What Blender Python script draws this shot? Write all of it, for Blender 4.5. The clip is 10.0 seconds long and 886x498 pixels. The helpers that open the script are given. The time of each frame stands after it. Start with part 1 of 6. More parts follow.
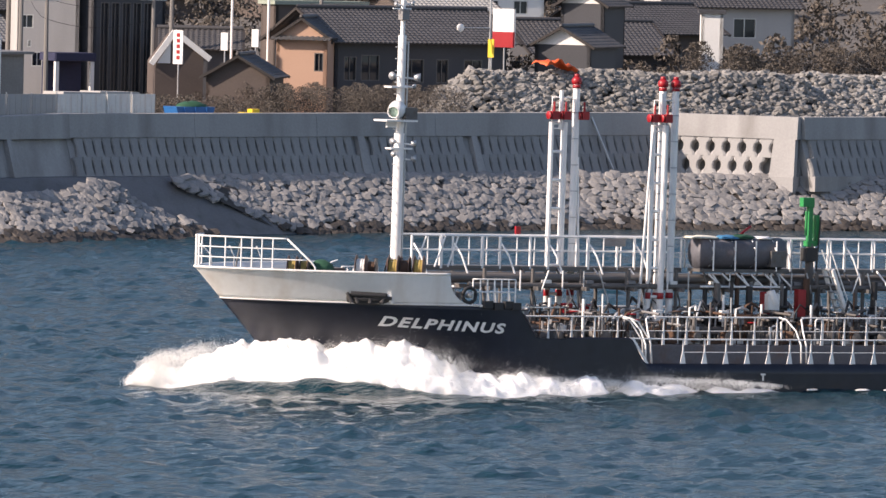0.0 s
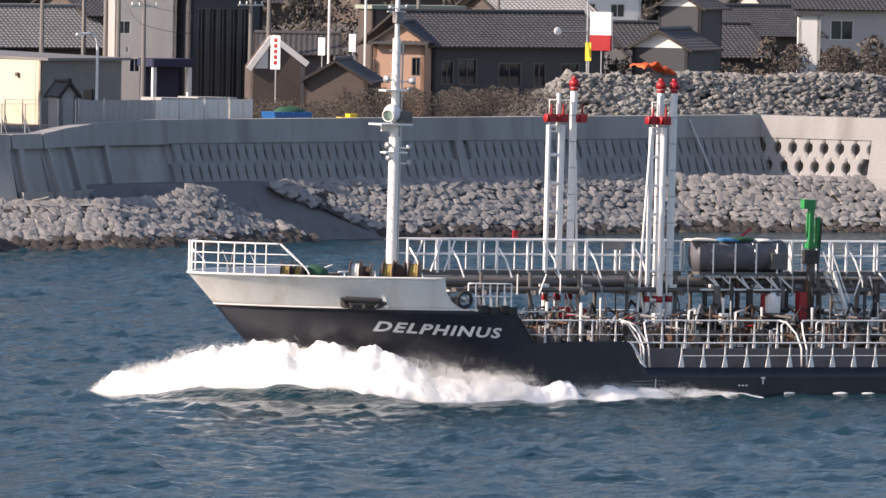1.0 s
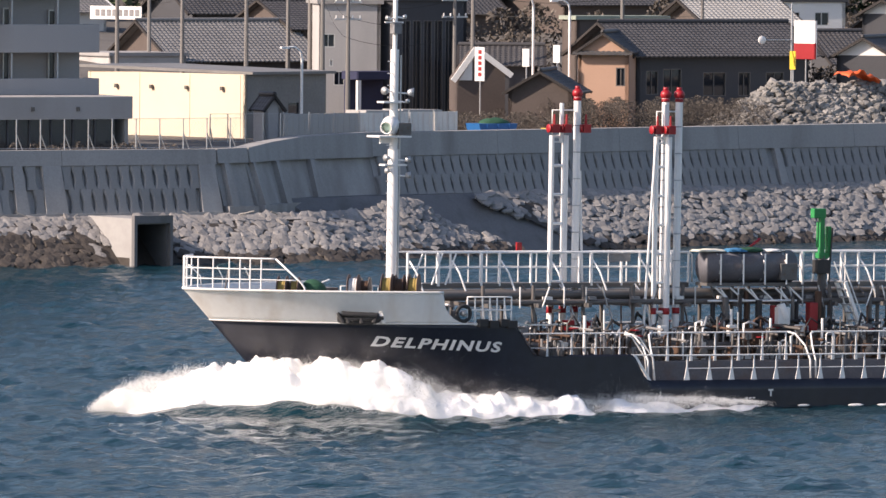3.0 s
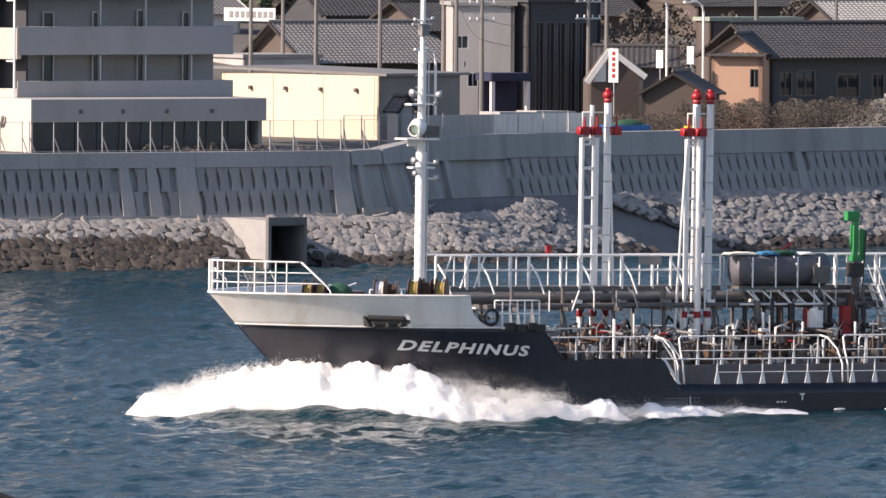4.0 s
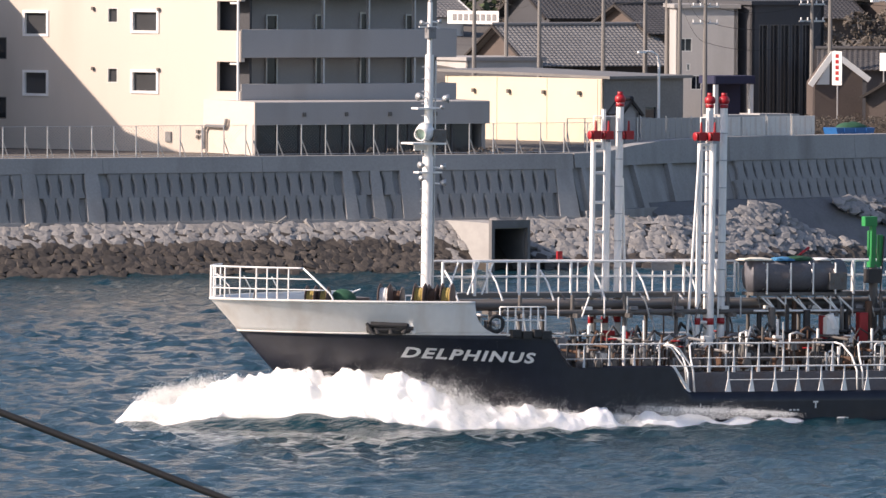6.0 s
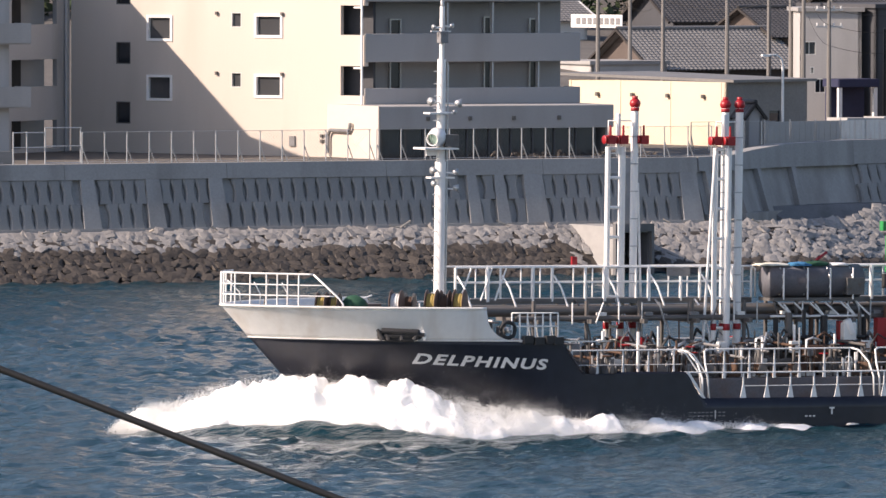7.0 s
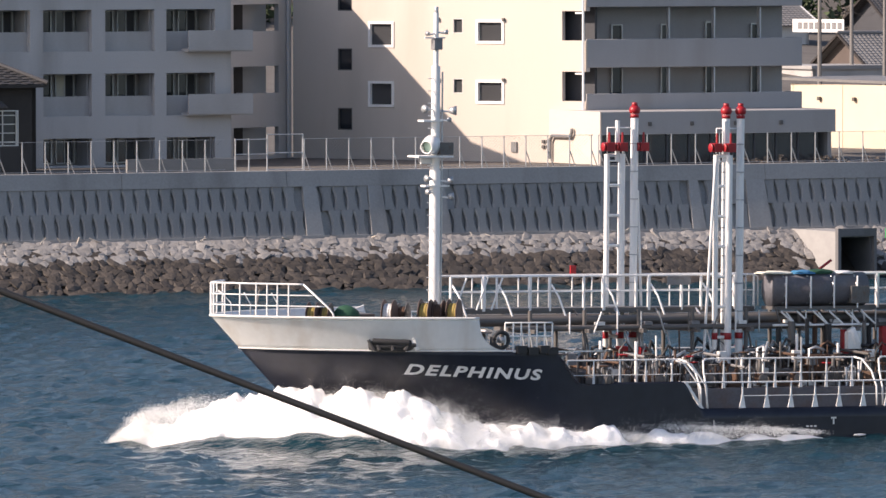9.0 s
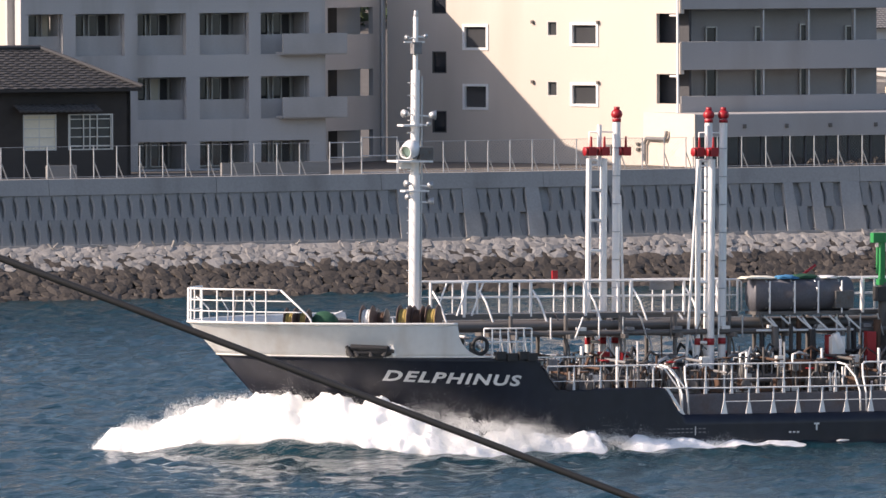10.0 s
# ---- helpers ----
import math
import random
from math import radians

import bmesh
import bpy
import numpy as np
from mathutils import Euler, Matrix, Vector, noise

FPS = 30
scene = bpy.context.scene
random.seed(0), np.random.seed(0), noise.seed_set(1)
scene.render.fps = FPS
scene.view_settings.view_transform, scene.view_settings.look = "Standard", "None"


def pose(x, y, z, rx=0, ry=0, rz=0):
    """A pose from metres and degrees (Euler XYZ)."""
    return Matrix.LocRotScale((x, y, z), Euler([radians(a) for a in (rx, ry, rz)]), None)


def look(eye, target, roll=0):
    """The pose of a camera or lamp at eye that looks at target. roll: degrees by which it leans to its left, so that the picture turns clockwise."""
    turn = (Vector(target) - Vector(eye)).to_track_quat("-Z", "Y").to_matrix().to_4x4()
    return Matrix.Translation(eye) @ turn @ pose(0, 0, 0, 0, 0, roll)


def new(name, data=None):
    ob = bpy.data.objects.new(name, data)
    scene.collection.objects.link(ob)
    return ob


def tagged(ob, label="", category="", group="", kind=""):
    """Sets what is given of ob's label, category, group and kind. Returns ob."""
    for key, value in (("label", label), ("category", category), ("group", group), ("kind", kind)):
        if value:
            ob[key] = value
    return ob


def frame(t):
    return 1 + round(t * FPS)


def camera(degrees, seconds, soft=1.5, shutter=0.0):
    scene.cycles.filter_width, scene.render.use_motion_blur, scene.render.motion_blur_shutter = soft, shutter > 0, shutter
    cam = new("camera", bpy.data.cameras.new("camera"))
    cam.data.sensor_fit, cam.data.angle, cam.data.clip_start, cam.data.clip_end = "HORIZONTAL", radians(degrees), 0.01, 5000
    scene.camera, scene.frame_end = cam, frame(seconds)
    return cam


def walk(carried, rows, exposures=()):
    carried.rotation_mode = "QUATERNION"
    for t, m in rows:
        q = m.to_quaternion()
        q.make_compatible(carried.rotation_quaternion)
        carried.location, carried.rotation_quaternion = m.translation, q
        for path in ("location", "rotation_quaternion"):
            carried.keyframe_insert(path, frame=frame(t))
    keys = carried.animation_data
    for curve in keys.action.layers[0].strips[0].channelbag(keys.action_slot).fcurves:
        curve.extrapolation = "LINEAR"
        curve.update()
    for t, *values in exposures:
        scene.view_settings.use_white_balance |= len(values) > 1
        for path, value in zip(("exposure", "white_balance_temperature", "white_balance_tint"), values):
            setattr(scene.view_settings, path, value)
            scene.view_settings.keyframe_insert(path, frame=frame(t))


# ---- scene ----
cam = camera(5.6105, 10.0, soft=1.5)
EYE_Z = 18.0
# seconds, turn to the left, tilt, lean (degrees)
PAN = [
    (0.0, -3.4371, -2.3152, 1.367), (0.5, -3.1425, -2.3179, 1.198), (1.0, -2.8122, -2.3033, 1.008),
    (1.5, -2.5105, -2.2575, 0.875), (2.0, -2.2188, -2.2347, 0.641), (3.5, -1.0812, -2.2531, 0.383),
    (4.0, -0.6554, -2.2455, 0.350), (4.5, -0.3252, -2.2283, 0.355), (5.0, 0.0256, -2.2118, 0.352),
    (5.5, 0.3899, -2.2358, 0.337), (7.0, 1.5476, -2.2137, 0.158), (7.5, 1.9632, -2.1723, 0.048),
    (8.0, 2.3313, -2.1931, -0.015), (8.5, 2.6404, -2.1784, -0.096), (9.0, 2.9566, -2.1790, -0.083),
    (9.5, 3.1883, -2.1648, -0.158), (10.0, 3.5568, -2.1598, -0.200),
]
walk(cam, [(t, pose(0, 0, EYE_Z, 90 + p, 0, a) @ pose(0, 0, 0, 0, 0, r)) for t, a, p, r in PAN],
     [(0.0, 0.50, 6800, 19), (10.0, 0.50, 6800, 19)])

# ---- daylight: low warm sun from the left, ahead of the ship
SUN_DIR = Vector((-0.944, -0.330, math.tan(radians(31)))).normalized()
world = bpy.data.worlds.new("sky")
scene.world = world
world.use_nodes = True
sky = world.node_tree.nodes.new("ShaderNodeTexSky")
sky.sky_type, sky.sun_disc = "NISHITA", False
sky.sun_elevation = radians(31)
sky.sun_rotation = math.atan2(SUN_DIR.x, SUN_DIR.y)
background = world.node_tree.nodes["Background"]
background.inputs[1].default_value = 0.125
world.node_tree.links.new(sky.outputs[0], background.inputs[0])
sun_data = bpy.data.lights.new("sun", "SUN")
sun_data.energy, sun_data.angle, sun_data.color = 5.0, radians(0.53), (1.0, 0.88, 0.74)
sun = new("sun", sun_data)
sun.matrix_world = look(SUN_DIR * 300, (0, 0, 0))

SHORE_TURN = 28.1
SH = pose(0, 0, 0, 0, 0, SHORE_TURN)


# ---- materials
def mat(name, colour, rough=0.6, metal=0.0, vary=0.18, size=1.5, grain=12.0, bump=0.25, depth=0.02,
        dirt=None, dirt_amount=0.0, streak=False, spec=0.5, per_object=0.0, per_island=0.0):
    """A surface with large stains, fine grain, relief and, if given, dirt."""
    m = bpy.data.materials.new(name)
    m.use_nodes = True
    nt = m.node_tree
    N, L = nt.nodes, nt.links
    b = N["Principled BSDF"]
    b.inputs["Roughness"].default_value = rough
    b.inputs["Metallic"].default_value = metal
    b.inputs["Specular IOR Level"].default_value = spec
    tc = N.new("ShaderNodeTexCoord")
    mp = N.new("ShaderNodeMapping")
    L.new(tc.outputs["Object"], mp.inputs[0])
    big = N.new("ShaderNodeTexNoise")
    big.inputs["Scale"].default_value = size
    big.inputs["Detail"].default_value = 5
    fine = N.new("ShaderNodeTexNoise")
    fine.inputs["Scale"].default_value = grain
    fine.inputs["Detail"].default_value = 6
    if streak:
        mp.inputs["Scale"].default_value = (1, 1, 0.18)
    L.new(mp.outputs[0], big.inputs["Vector"])
    L.new(tc.outputs["Object"], fine.inputs["Vector"])
    ramp = N.new("ShaderNodeMapRange")
    ramp.inputs[1].default_value, ramp.inputs[2].default_value = 0.3, 0.7
    ramp.inputs[3].default_value, ramp.inputs[4].default_value = 1 - vary, 1 + vary
    add = N.new("ShaderNodeMath")
    add.operation = "MULTIPLY_ADD"
    add.inputs[1].default_value = 0.5
    L.new(fine.outputs[0], add.inputs[0])
    half = N.new("ShaderNodeMath")
    half.operation = "MULTIPLY"
    half.inputs[1].default_value = 0.5
    L.new(big.outputs[0], half.inputs[0])
    L.new(half.outputs[0], add.inputs[2])
    L.new(add.outputs[0], ramp.inputs[0])
    value = ramp.outputs[0]
    for kind, amount in (("object", per_object), ("island", per_island)):
        if amount:
            info = N.new("ShaderNodeObjectInfo" if kind == "object" else "ShaderNodeNewGeometry")
            rnd = info.outputs["Random" if kind == "object" else "Random Per Island"]
            r2 = N.new("ShaderNodeMapRange")
            r2.inputs[3].default_value, r2.inputs[4].default_value = 1 - amount, 1 + amount
            L.new(rnd, r2.inputs[0])
            mul = N.new("ShaderNodeMath")
            mul.operation = "MULTIPLY"
            L.new(value, mul.inputs[0])
            L.new(r2.outputs[0], mul.inputs[1])
            value = mul.outputs[0]
    tint = N.new("ShaderNodeVectorMath")
    tint.operation = "SCALE"
    tint.inputs[0].default_value = colour
    L.new(value, tint.inputs["Scale"])
    out = tint.outputs[0]
    if dirt:
        mix = N.new("ShaderNodeMix")
        mix.data_type = "RGBA"
        mix.inputs["B"].default_value = (*dirt, 1)
        dr = N.new("ShaderNodeMapRange")
        dr.inputs[1].default_value, dr.inputs[2].default_value = 0.5, 0.72
        dr.inputs[4].default_value = dirt_amount
        dn = N.new("ShaderNodeTexNoise")
        dn.inputs["Scale"].default_value = size * 1.7
        dn.inputs["Detail"].default_value = 7
        L.new(mp.outputs[0], dn.inputs["Vector"])
        L.new(dn.outputs[0], dr.inputs[0])
        L.new(dr.outputs[0], mix.inputs["Factor"])
        L.new(out, mix.inputs["A"])
        out = mix.outputs["Result"]
    L.new(out, b.inputs["Base Color"])
    if bump:
        bn = N.new("ShaderNodeBump")
        bn.inputs["Strength"].default_value = bump
        bn.inputs["Distance"].default_value = depth
        L.new(fine.outputs[0], bn.inputs["Height"])
        L.new(bn.outputs[0], b.inputs["Normal"])
    return m


def water_material():
    m = bpy.data.materials.new("sea_water")
    m.use_nodes = True
    N, L = m.node_tree.nodes, m.node_tree.links
    b = N["Principled BSDF"]
    b.inputs["Base Color"].default_value = (0.0055, 0.030, 0.043, 1)
    b.inputs["Roughness"].default_value = 0.16
    b.inputs["IOR"].default_value = 1.33
    tc = N.new("ShaderNodeTexCoord")
    last = None
    for scale, dist, detail in ((1.5, 0.20, 5), (4.2, 0.08, 5)):
        mp = N.new("ShaderNodeMapping")
        mp.inputs["Rotation"].default_value = (0, 0, radians(35))
        mp.inputs["Scale"].default_value = (0.6, 1.0, 1)
        L.new(tc.outputs["Object"], mp.inputs[0])
        n = N.new("ShaderNodeTexNoise")
        n.inputs["Scale"].default_value = scale
        n.inputs["Detail"].default_value = detail
        L.new(mp.outputs[0], n.inputs["Vector"])
        bp = N.new("ShaderNodeBump")
        bp.inputs["Strength"].default_value = 1.0
        bp.inputs["Distance"].default_value = dist
        L.new(n.outputs[0], bp.inputs["Height"])
        if last:
            L.new(last, bp.inputs["Normal"])
        last = bp.outputs[0]
    L.new(last, b.inputs["Normal"])
    return m


def glass_material(name, colour, rough=0.05):
    m = bpy.data.materials.new(name)
    m.use_nodes = True
    b = m.node_tree.nodes["Principled BSDF"]
    b.inputs["Base Color"].default_value = (*colour, 1)
    b.inputs["Roughness"].default_value = rough
    b.inputs["Specular IOR Level"].default_value = 0.8
    return m


SEA = water_material()


def foam_material(name):
    """Aerated water: white, matt, with light carried inside it."""
    m = bpy.data.materials.new(name)
    m.use_nodes = True
    N, L = m.node_tree.nodes, m.node_tree.links
    b = N["Principled BSDF"]
    b.inputs["Base Color"].default_value = (0.97, 0.97, 0.96, 1)
    b.inputs["Roughness"].default_value = 0.9
    b.inputs["Specular IOR Level"].default_value = 0.1
    b.inputs["Subsurface Weight"].default_value = 1.0
    b.inputs["Subsurface Radius"].default_value = (1.0, 1.0, 0.95)
    b.inputs["Subsurface Scale"].default_value = 0.45
    tc, n, bp = N.new("ShaderNodeTexCoord"), N.new("ShaderNodeTexNoise"), N.new("ShaderNodeBump")
    n.inputs["Scale"].default_value, n.inputs["Detail"].default_value = 6.0, 6
    bp.inputs["Strength"].default_value, bp.inputs["Distance"].default_value = 0.6, 0.05
    L.new(tc.outputs["Object"], n.inputs["Vector"])
    L.new(n.outputs[0], bp.inputs["Height"])
    L.new(bp.outputs[0], b.inputs["Normal"])
    return m


def spray_material(name):
    """Droplets: half of the light goes through them."""
    m = bpy.data.materials.new(name)
    m.use_nodes = True
    N, L = m.node_tree.nodes, m.node_tree.links
    N.remove(N["Principled BSDF"])
    white, through_light, mix = N.new("ShaderNodeBsdfDiffuse"), N.new("ShaderNodeBsdfTranslucent"), N.new("ShaderNodeMixShader")
    for node in (white, through_light):
        node.inputs["Color"].default_value = (0.97, 0.97, 0.96, 1)
    L.new(white.outputs[0], mix.inputs[1])
    L.new(through_light.outputs[0], mix.inputs[2])
    L.new(mix.outputs[0], N["Material Output"].inputs[0])
    return m


FOAM = foam_material("foam")
SPRAY = spray_material("spray_mist")
BLACK_HULL = mat("black_hull_paint", (0.014, 0.016, 0.027), 0.36, vary=0.35, size=0.5, grain=3, bump=0.05, dirt=(0.04, 0.04, 0.045), dirt_amount=0.25, streak=True)
WHITE_PAINT = mat("white_ship_paint", (0.80, 0.79, 0.76), 0.42, vary=0.05, size=0.7, grain=5, bump=0.04, dirt=(0.45, 0.33, 0.22), dirt_amount=0.3, streak=True)
WHITE_STEEL = mat("white_painted_steel", (0.90, 0.885, 0.86), 0.4, vary=0.05, size=2, grain=8, bump=0.05, dirt=(0.55, 0.45, 0.36), dirt_amount=0.15)
RED_PAINT = mat("red_paint", (0.34, 0.012, 0.018), 0.4, vary=0.12, bump=0.05)
GREEN_PAINT = mat("green_paint", (0.02, 0.25, 0.07), 0.45, vary=0.15, bump=0.05)
DECK_PAINT = mat("dark_deck_paint", (0.15, 0.125, 0.115), 0.7, vary=0.3, bump=0.2)
PIPE = mat("pipe_grey_paint", (0.125, 0.12, 0.115), 0.5, vary=0.3, size=3, bump=0.1, dirt=(0.12, 0.06, 0.03), dirt_amount=0.5)
ANCHOR_BLACK = mat("tarred_black_steel", (0.03, 0.029, 0.03), 0.6, vary=0.3, size=4, bump=0.2)
TRUNK_GREY = mat("worn_grey_deck_paint", (0.115, 0.115, 0.13), 0.6, vary=0.25, size=0.8, bump=0.15, dirt=(0.12, 0.07, 0.05), dirt_amount=0.5)
HOARDING = mat("rust_streaked_white_panel", (0.74, 0.71, 0.67), 0.7, vary=0.1, size=1.2, bump=0.15, dirt=(0.42, 0.20, 0.12), dirt_amount=0.6, streak=True)
RUST = mat("rusty_steel", (0.10, 0.055, 0.035), 0.8, vary=0.4, size=4, bump=0.3)
DRUM_BROWN = mat("brown_winch_paint", (0.10, 0.062, 0.05), 0.6, vary=0.25, size=3, bump=0.15)
TANK_GREY = mat("grey_deck_tank_paint", (0.23, 0.23, 0.235), 0.5, vary=0.15, size=1.5, bump=0.1, dirt=(0.1, 0.06, 0.04), dirt_amount=0.5)
ROPE_YELLOW = mat("yellow_rope", (0.44, 0.32, 0.10), 0.9, vary=0.25, grain=40, bump=0.8)
TARP_GREEN = mat("green_canvas", (0.018, 0.08, 0.042), 0.8, vary=0.25, bump=0.4)
BLUE_ROPE = mat("blue_rope", (0.05, 0.22, 0.42), 0.9, vary=0.25, grain=40, bump=0.8)
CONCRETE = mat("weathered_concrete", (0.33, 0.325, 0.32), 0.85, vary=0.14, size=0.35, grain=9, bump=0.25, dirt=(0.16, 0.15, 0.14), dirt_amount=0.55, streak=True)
# concrete with shade put into its colour, for slipway and culvert
SHADE_CONCRETE = mat("shade_darkened_concrete", (0.15, 0.15, 0.155), 0.8, vary=0.2, size=0.6, grain=9, bump=0.25, dirt=(0.08, 0.085, 0.075), dirt_amount=0.6, streak=True)
# darker than the cap's concrete: shade on the wall's lower face put into colour
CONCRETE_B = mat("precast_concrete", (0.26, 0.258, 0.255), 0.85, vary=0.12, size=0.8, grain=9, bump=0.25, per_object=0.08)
STONE = mat("pale_granite_armour_stone", (0.255, 0.245, 0.237), 0.88, vary=0.22, size=1.2, grain=10, bump=0.6, depth=0.05, per_object=0.12, per_island=0.14)
STONE_WET_GAP = mat("weed_and_gap_dark_stone", (0.055, 0.046, 0.039), 0.75, vary=0.3, size=1.2, grain=10, bump=0.6, depth=0.05, per_object=0.3, per_island=0.3)
RUBBLE = mat("grey_rubble_stone", (0.275, 0.265, 0.25), 0.9, vary=0.2, size=2, grain=12, bump=0.5, per_object=0.25, per_island=0.25)
EARTH = mat("dry_earth", (0.115, 0.105, 0.094), 0.95, vary=0.3, size=0.3, grain=4, bump=0.6)
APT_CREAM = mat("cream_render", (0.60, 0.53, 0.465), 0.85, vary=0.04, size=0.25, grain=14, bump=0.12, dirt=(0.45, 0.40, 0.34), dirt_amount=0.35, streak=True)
# greyer, darker render: carries the shade on apartment faces turned from the sun
APT_GREY = mat("shaded_grey_render", (0.37, 0.36, 0.36), 0.85, vary=0.06, size=0.3, grain=14, bump=0.12, dirt=(0.30, 0.28, 0.26), dirt_amount=0.5, streak=True)
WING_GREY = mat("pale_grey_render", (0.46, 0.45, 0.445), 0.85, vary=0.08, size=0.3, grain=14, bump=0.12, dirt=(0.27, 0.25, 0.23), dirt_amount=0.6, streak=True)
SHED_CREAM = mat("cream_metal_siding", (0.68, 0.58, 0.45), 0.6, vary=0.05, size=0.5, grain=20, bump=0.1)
GREY_WALL = mat("pale_grey_wall", (0.42, 0.41, 0.40), 0.8, vary=0.07, size=0.4, grain=10, bump=0.12, dirt=(0.3, 0.29, 0.28), dirt_amount=0.4, streak=True)
# dark walls, timber, glass and hull are lifted in colour to suggest distance haze
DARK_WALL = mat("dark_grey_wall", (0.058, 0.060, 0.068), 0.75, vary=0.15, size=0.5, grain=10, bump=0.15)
BROWN_WALL = mat("brown_board_wall", (0.10, 0.079, 0.070), 0.8, vary=0.15, size=0.7, grain=10, bump=0.2)
ORANGE_WALL = mat("salmon_render", (0.47, 0.30, 0.215), 0.85, vary=0.06, size=0.5, grain=14, bump=0.12)
WHITE_WALL = mat("white_render", (0.78, 0.77, 0.74), 0.8, vary=0.05, size=0.5, grain=10, bump=0.1)
ROOF_TILE = mat("dark_clay_roof_tile", (0.066, 0.064, 0.066), 0.6, vary=0.25, size=1.0, grain=8, bump=0.4, per_object=0.15)
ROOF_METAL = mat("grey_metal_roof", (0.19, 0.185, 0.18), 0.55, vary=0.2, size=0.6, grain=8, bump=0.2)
WOOD_DARK = mat("dark_stained_timber", (0.032, 0.027, 0.025), 0.7, vary=0.3, size=2, grain=20, bump=0.3)
GALV = mat("galvanised_steel", (0.50, 0.51, 0.52), 0.45, metal=0.6, vary=0.12, size=3, grain=20, bump=0.05)
POLE_CON = mat("concrete_pole", (0.20, 0.19, 0.18), 0.85, vary=0.12, size=1, grain=12, bump=0.15)
NET = mat("coated_fence_wire", (0.13, 0.135, 0.14), 0.6, vary=0.1, bump=0)
CABLE = mat("black_cable", (0.02, 0.02, 0.02), 0.6, vary=0.1, bump=0)
PANE = glass_material("window_glass", (0.06, 0.062, 0.066))
PANE_DARK = glass_material("dark_glass", (0.022, 0.026, 0.033))
SHOJI = mat("pale_curtain", (0.78, 0.74, 0.62), 0.9, vary=0.08, bump=0.1)
ALU = mat("aluminium_frame", (0.62, 0.62, 0.60), 0.4, metal=0.3, vary=0.08, bump=0.02)
NAVY = mat("navy_canvas", (0.022, 0.026, 0.065), 0.7, vary=0.2, bump=0.1)
PALE_ROOF = mat("pale_metal_roof", (0.36, 0.35, 0.33), 0.6, vary=0.12, size=0.6, bump=0.2)
YELLOW_PAINT = mat("yellow_paint", (0.75, 0.52, 0.03), 0.5, vary=0.1, bump=0.05)
BLUE_PAINT = mat("blue_paint", (0.02, 0.13, 0.36), 0.5, vary=0.15, bump=0.05)
SCRUB = mat("dry_scrub", (0.105, 0.09, 0.076), 0.9, vary=0.4, size=3, grain=10, bump=0, per_island=0.5)
LEAF = mat("evergreen_leaf", (0.035, 0.055, 0.022), 0.7, vary=0.4, size=2, grain=10, bump=0, per_island=0.5)
BARK = mat("bark", (0.09, 0.07, 0.05), 0.9, vary=0.3, size=4, bump=0.5)
DRIFT = mat("bleached_driftwood", (0.42, 0.38, 0.33), 0.9, vary=0.2, size=3, bump=0.3)
ORANGE_PLASTIC = mat("orange_tarpaulin", (0.75, 0.12, 0.03), 0.6, vary=0.15, bump=0.3)


# ---- builders
def finish(bm, name, material, smooth=False):
    me = bpy.data.meshes.new(name)
    bm.to_mesh(me)
    bm.free()
    me.materials.append(material)
    if smooth:
        me.polygons.foreach_set("use_smooth", [True] * len(me.polygons))
    return me


def part(name, bm, material, parent=None, label="", smooth=False):
    ob = new(name, finish(bm, name, material, smooth))
    ob.parent = parent
    if label:
        ob["label"] = label
    return ob


def thing(name, m, label, category, group="", kind=""):
    ob = new(name)
    ob.empty_display_size = 0.3
    ob.matrix_basis = m
    return tagged(ob, label, category, group, kind)


UNIT = {}


def unit_mesh(kind, material):
    key = (kind, material.name)
    if key not in UNIT:
        bm = bmesh.new()
        if kind == "cube":
            bmesh.ops.create_cube(bm, size=1)
        elif kind == "bevel":
            bmesh.ops.create_cube(bm, size=1)
            bmesh.ops.bevel(bm, geom=bm.edges[:], offset=0.03, segments=1, affect="EDGES")
        elif kind == "ball":
            bmesh.ops.create_icosphere(bm, subdivisions=2, radius=1)
        elif kind == "cone":
            bmesh.ops.create_cone(bm, segments=8, radius1=1, radius2=0.6, depth=1, cap_ends=True)
        else:
            bmesh.ops.create_cone(bm, segments=10, radius1=1, radius2=1, depth=1, cap_ends=True)
        UNIT[key] = finish(bm, kind, material, kind in ("ball", "cyl"))
    return UNIT[key]


def bar(name, p0, p1, r, material, parent=None, label="", kind="cyl", r2=None):
    """A round (or square) bar from p0 to p1."""
    p0, p1 = Vector(p0), Vector(p1)
    d = p1 - p0
    ob = new(name, unit_mesh(kind, material))
    ob.parent = parent
    s = r if kind != "cube" else 2 * r
    ob.matrix_basis = Matrix.LocRotScale((p0 + p1) / 2, d.to_track_quat("Z", "Y"), (s, (r2 or s), d.length))
    if label:
        ob["label"] = label
    return ob


def block(name, centre, size, material, parent=None, rz=0.0, label="", kind="cube", rx=0.0, ry=0.0):
    ob = new(name, unit_mesh(kind, material))
    ob.parent = parent
    ob.matrix_basis = Matrix.LocRotScale(Vector(centre), Euler((radians(rx), radians(ry), radians(rz))), Vector(size))
    if label:
        ob["label"] = label
    return ob


def add_box(bm, lo, hi):
    vs = [bm.verts.new((x, y, z)) for z in (lo[2], hi[2]) for y in (lo[1], hi[1]) for x in (lo[0], hi[0])]
    for f in ((0, 2, 3, 1), (4, 5, 7, 6), (0, 1, 5, 4), (2, 6, 7, 3), (0, 4, 6, 2), (1, 3, 7, 5)):
        bm.faces.new([vs[i] for i in f])


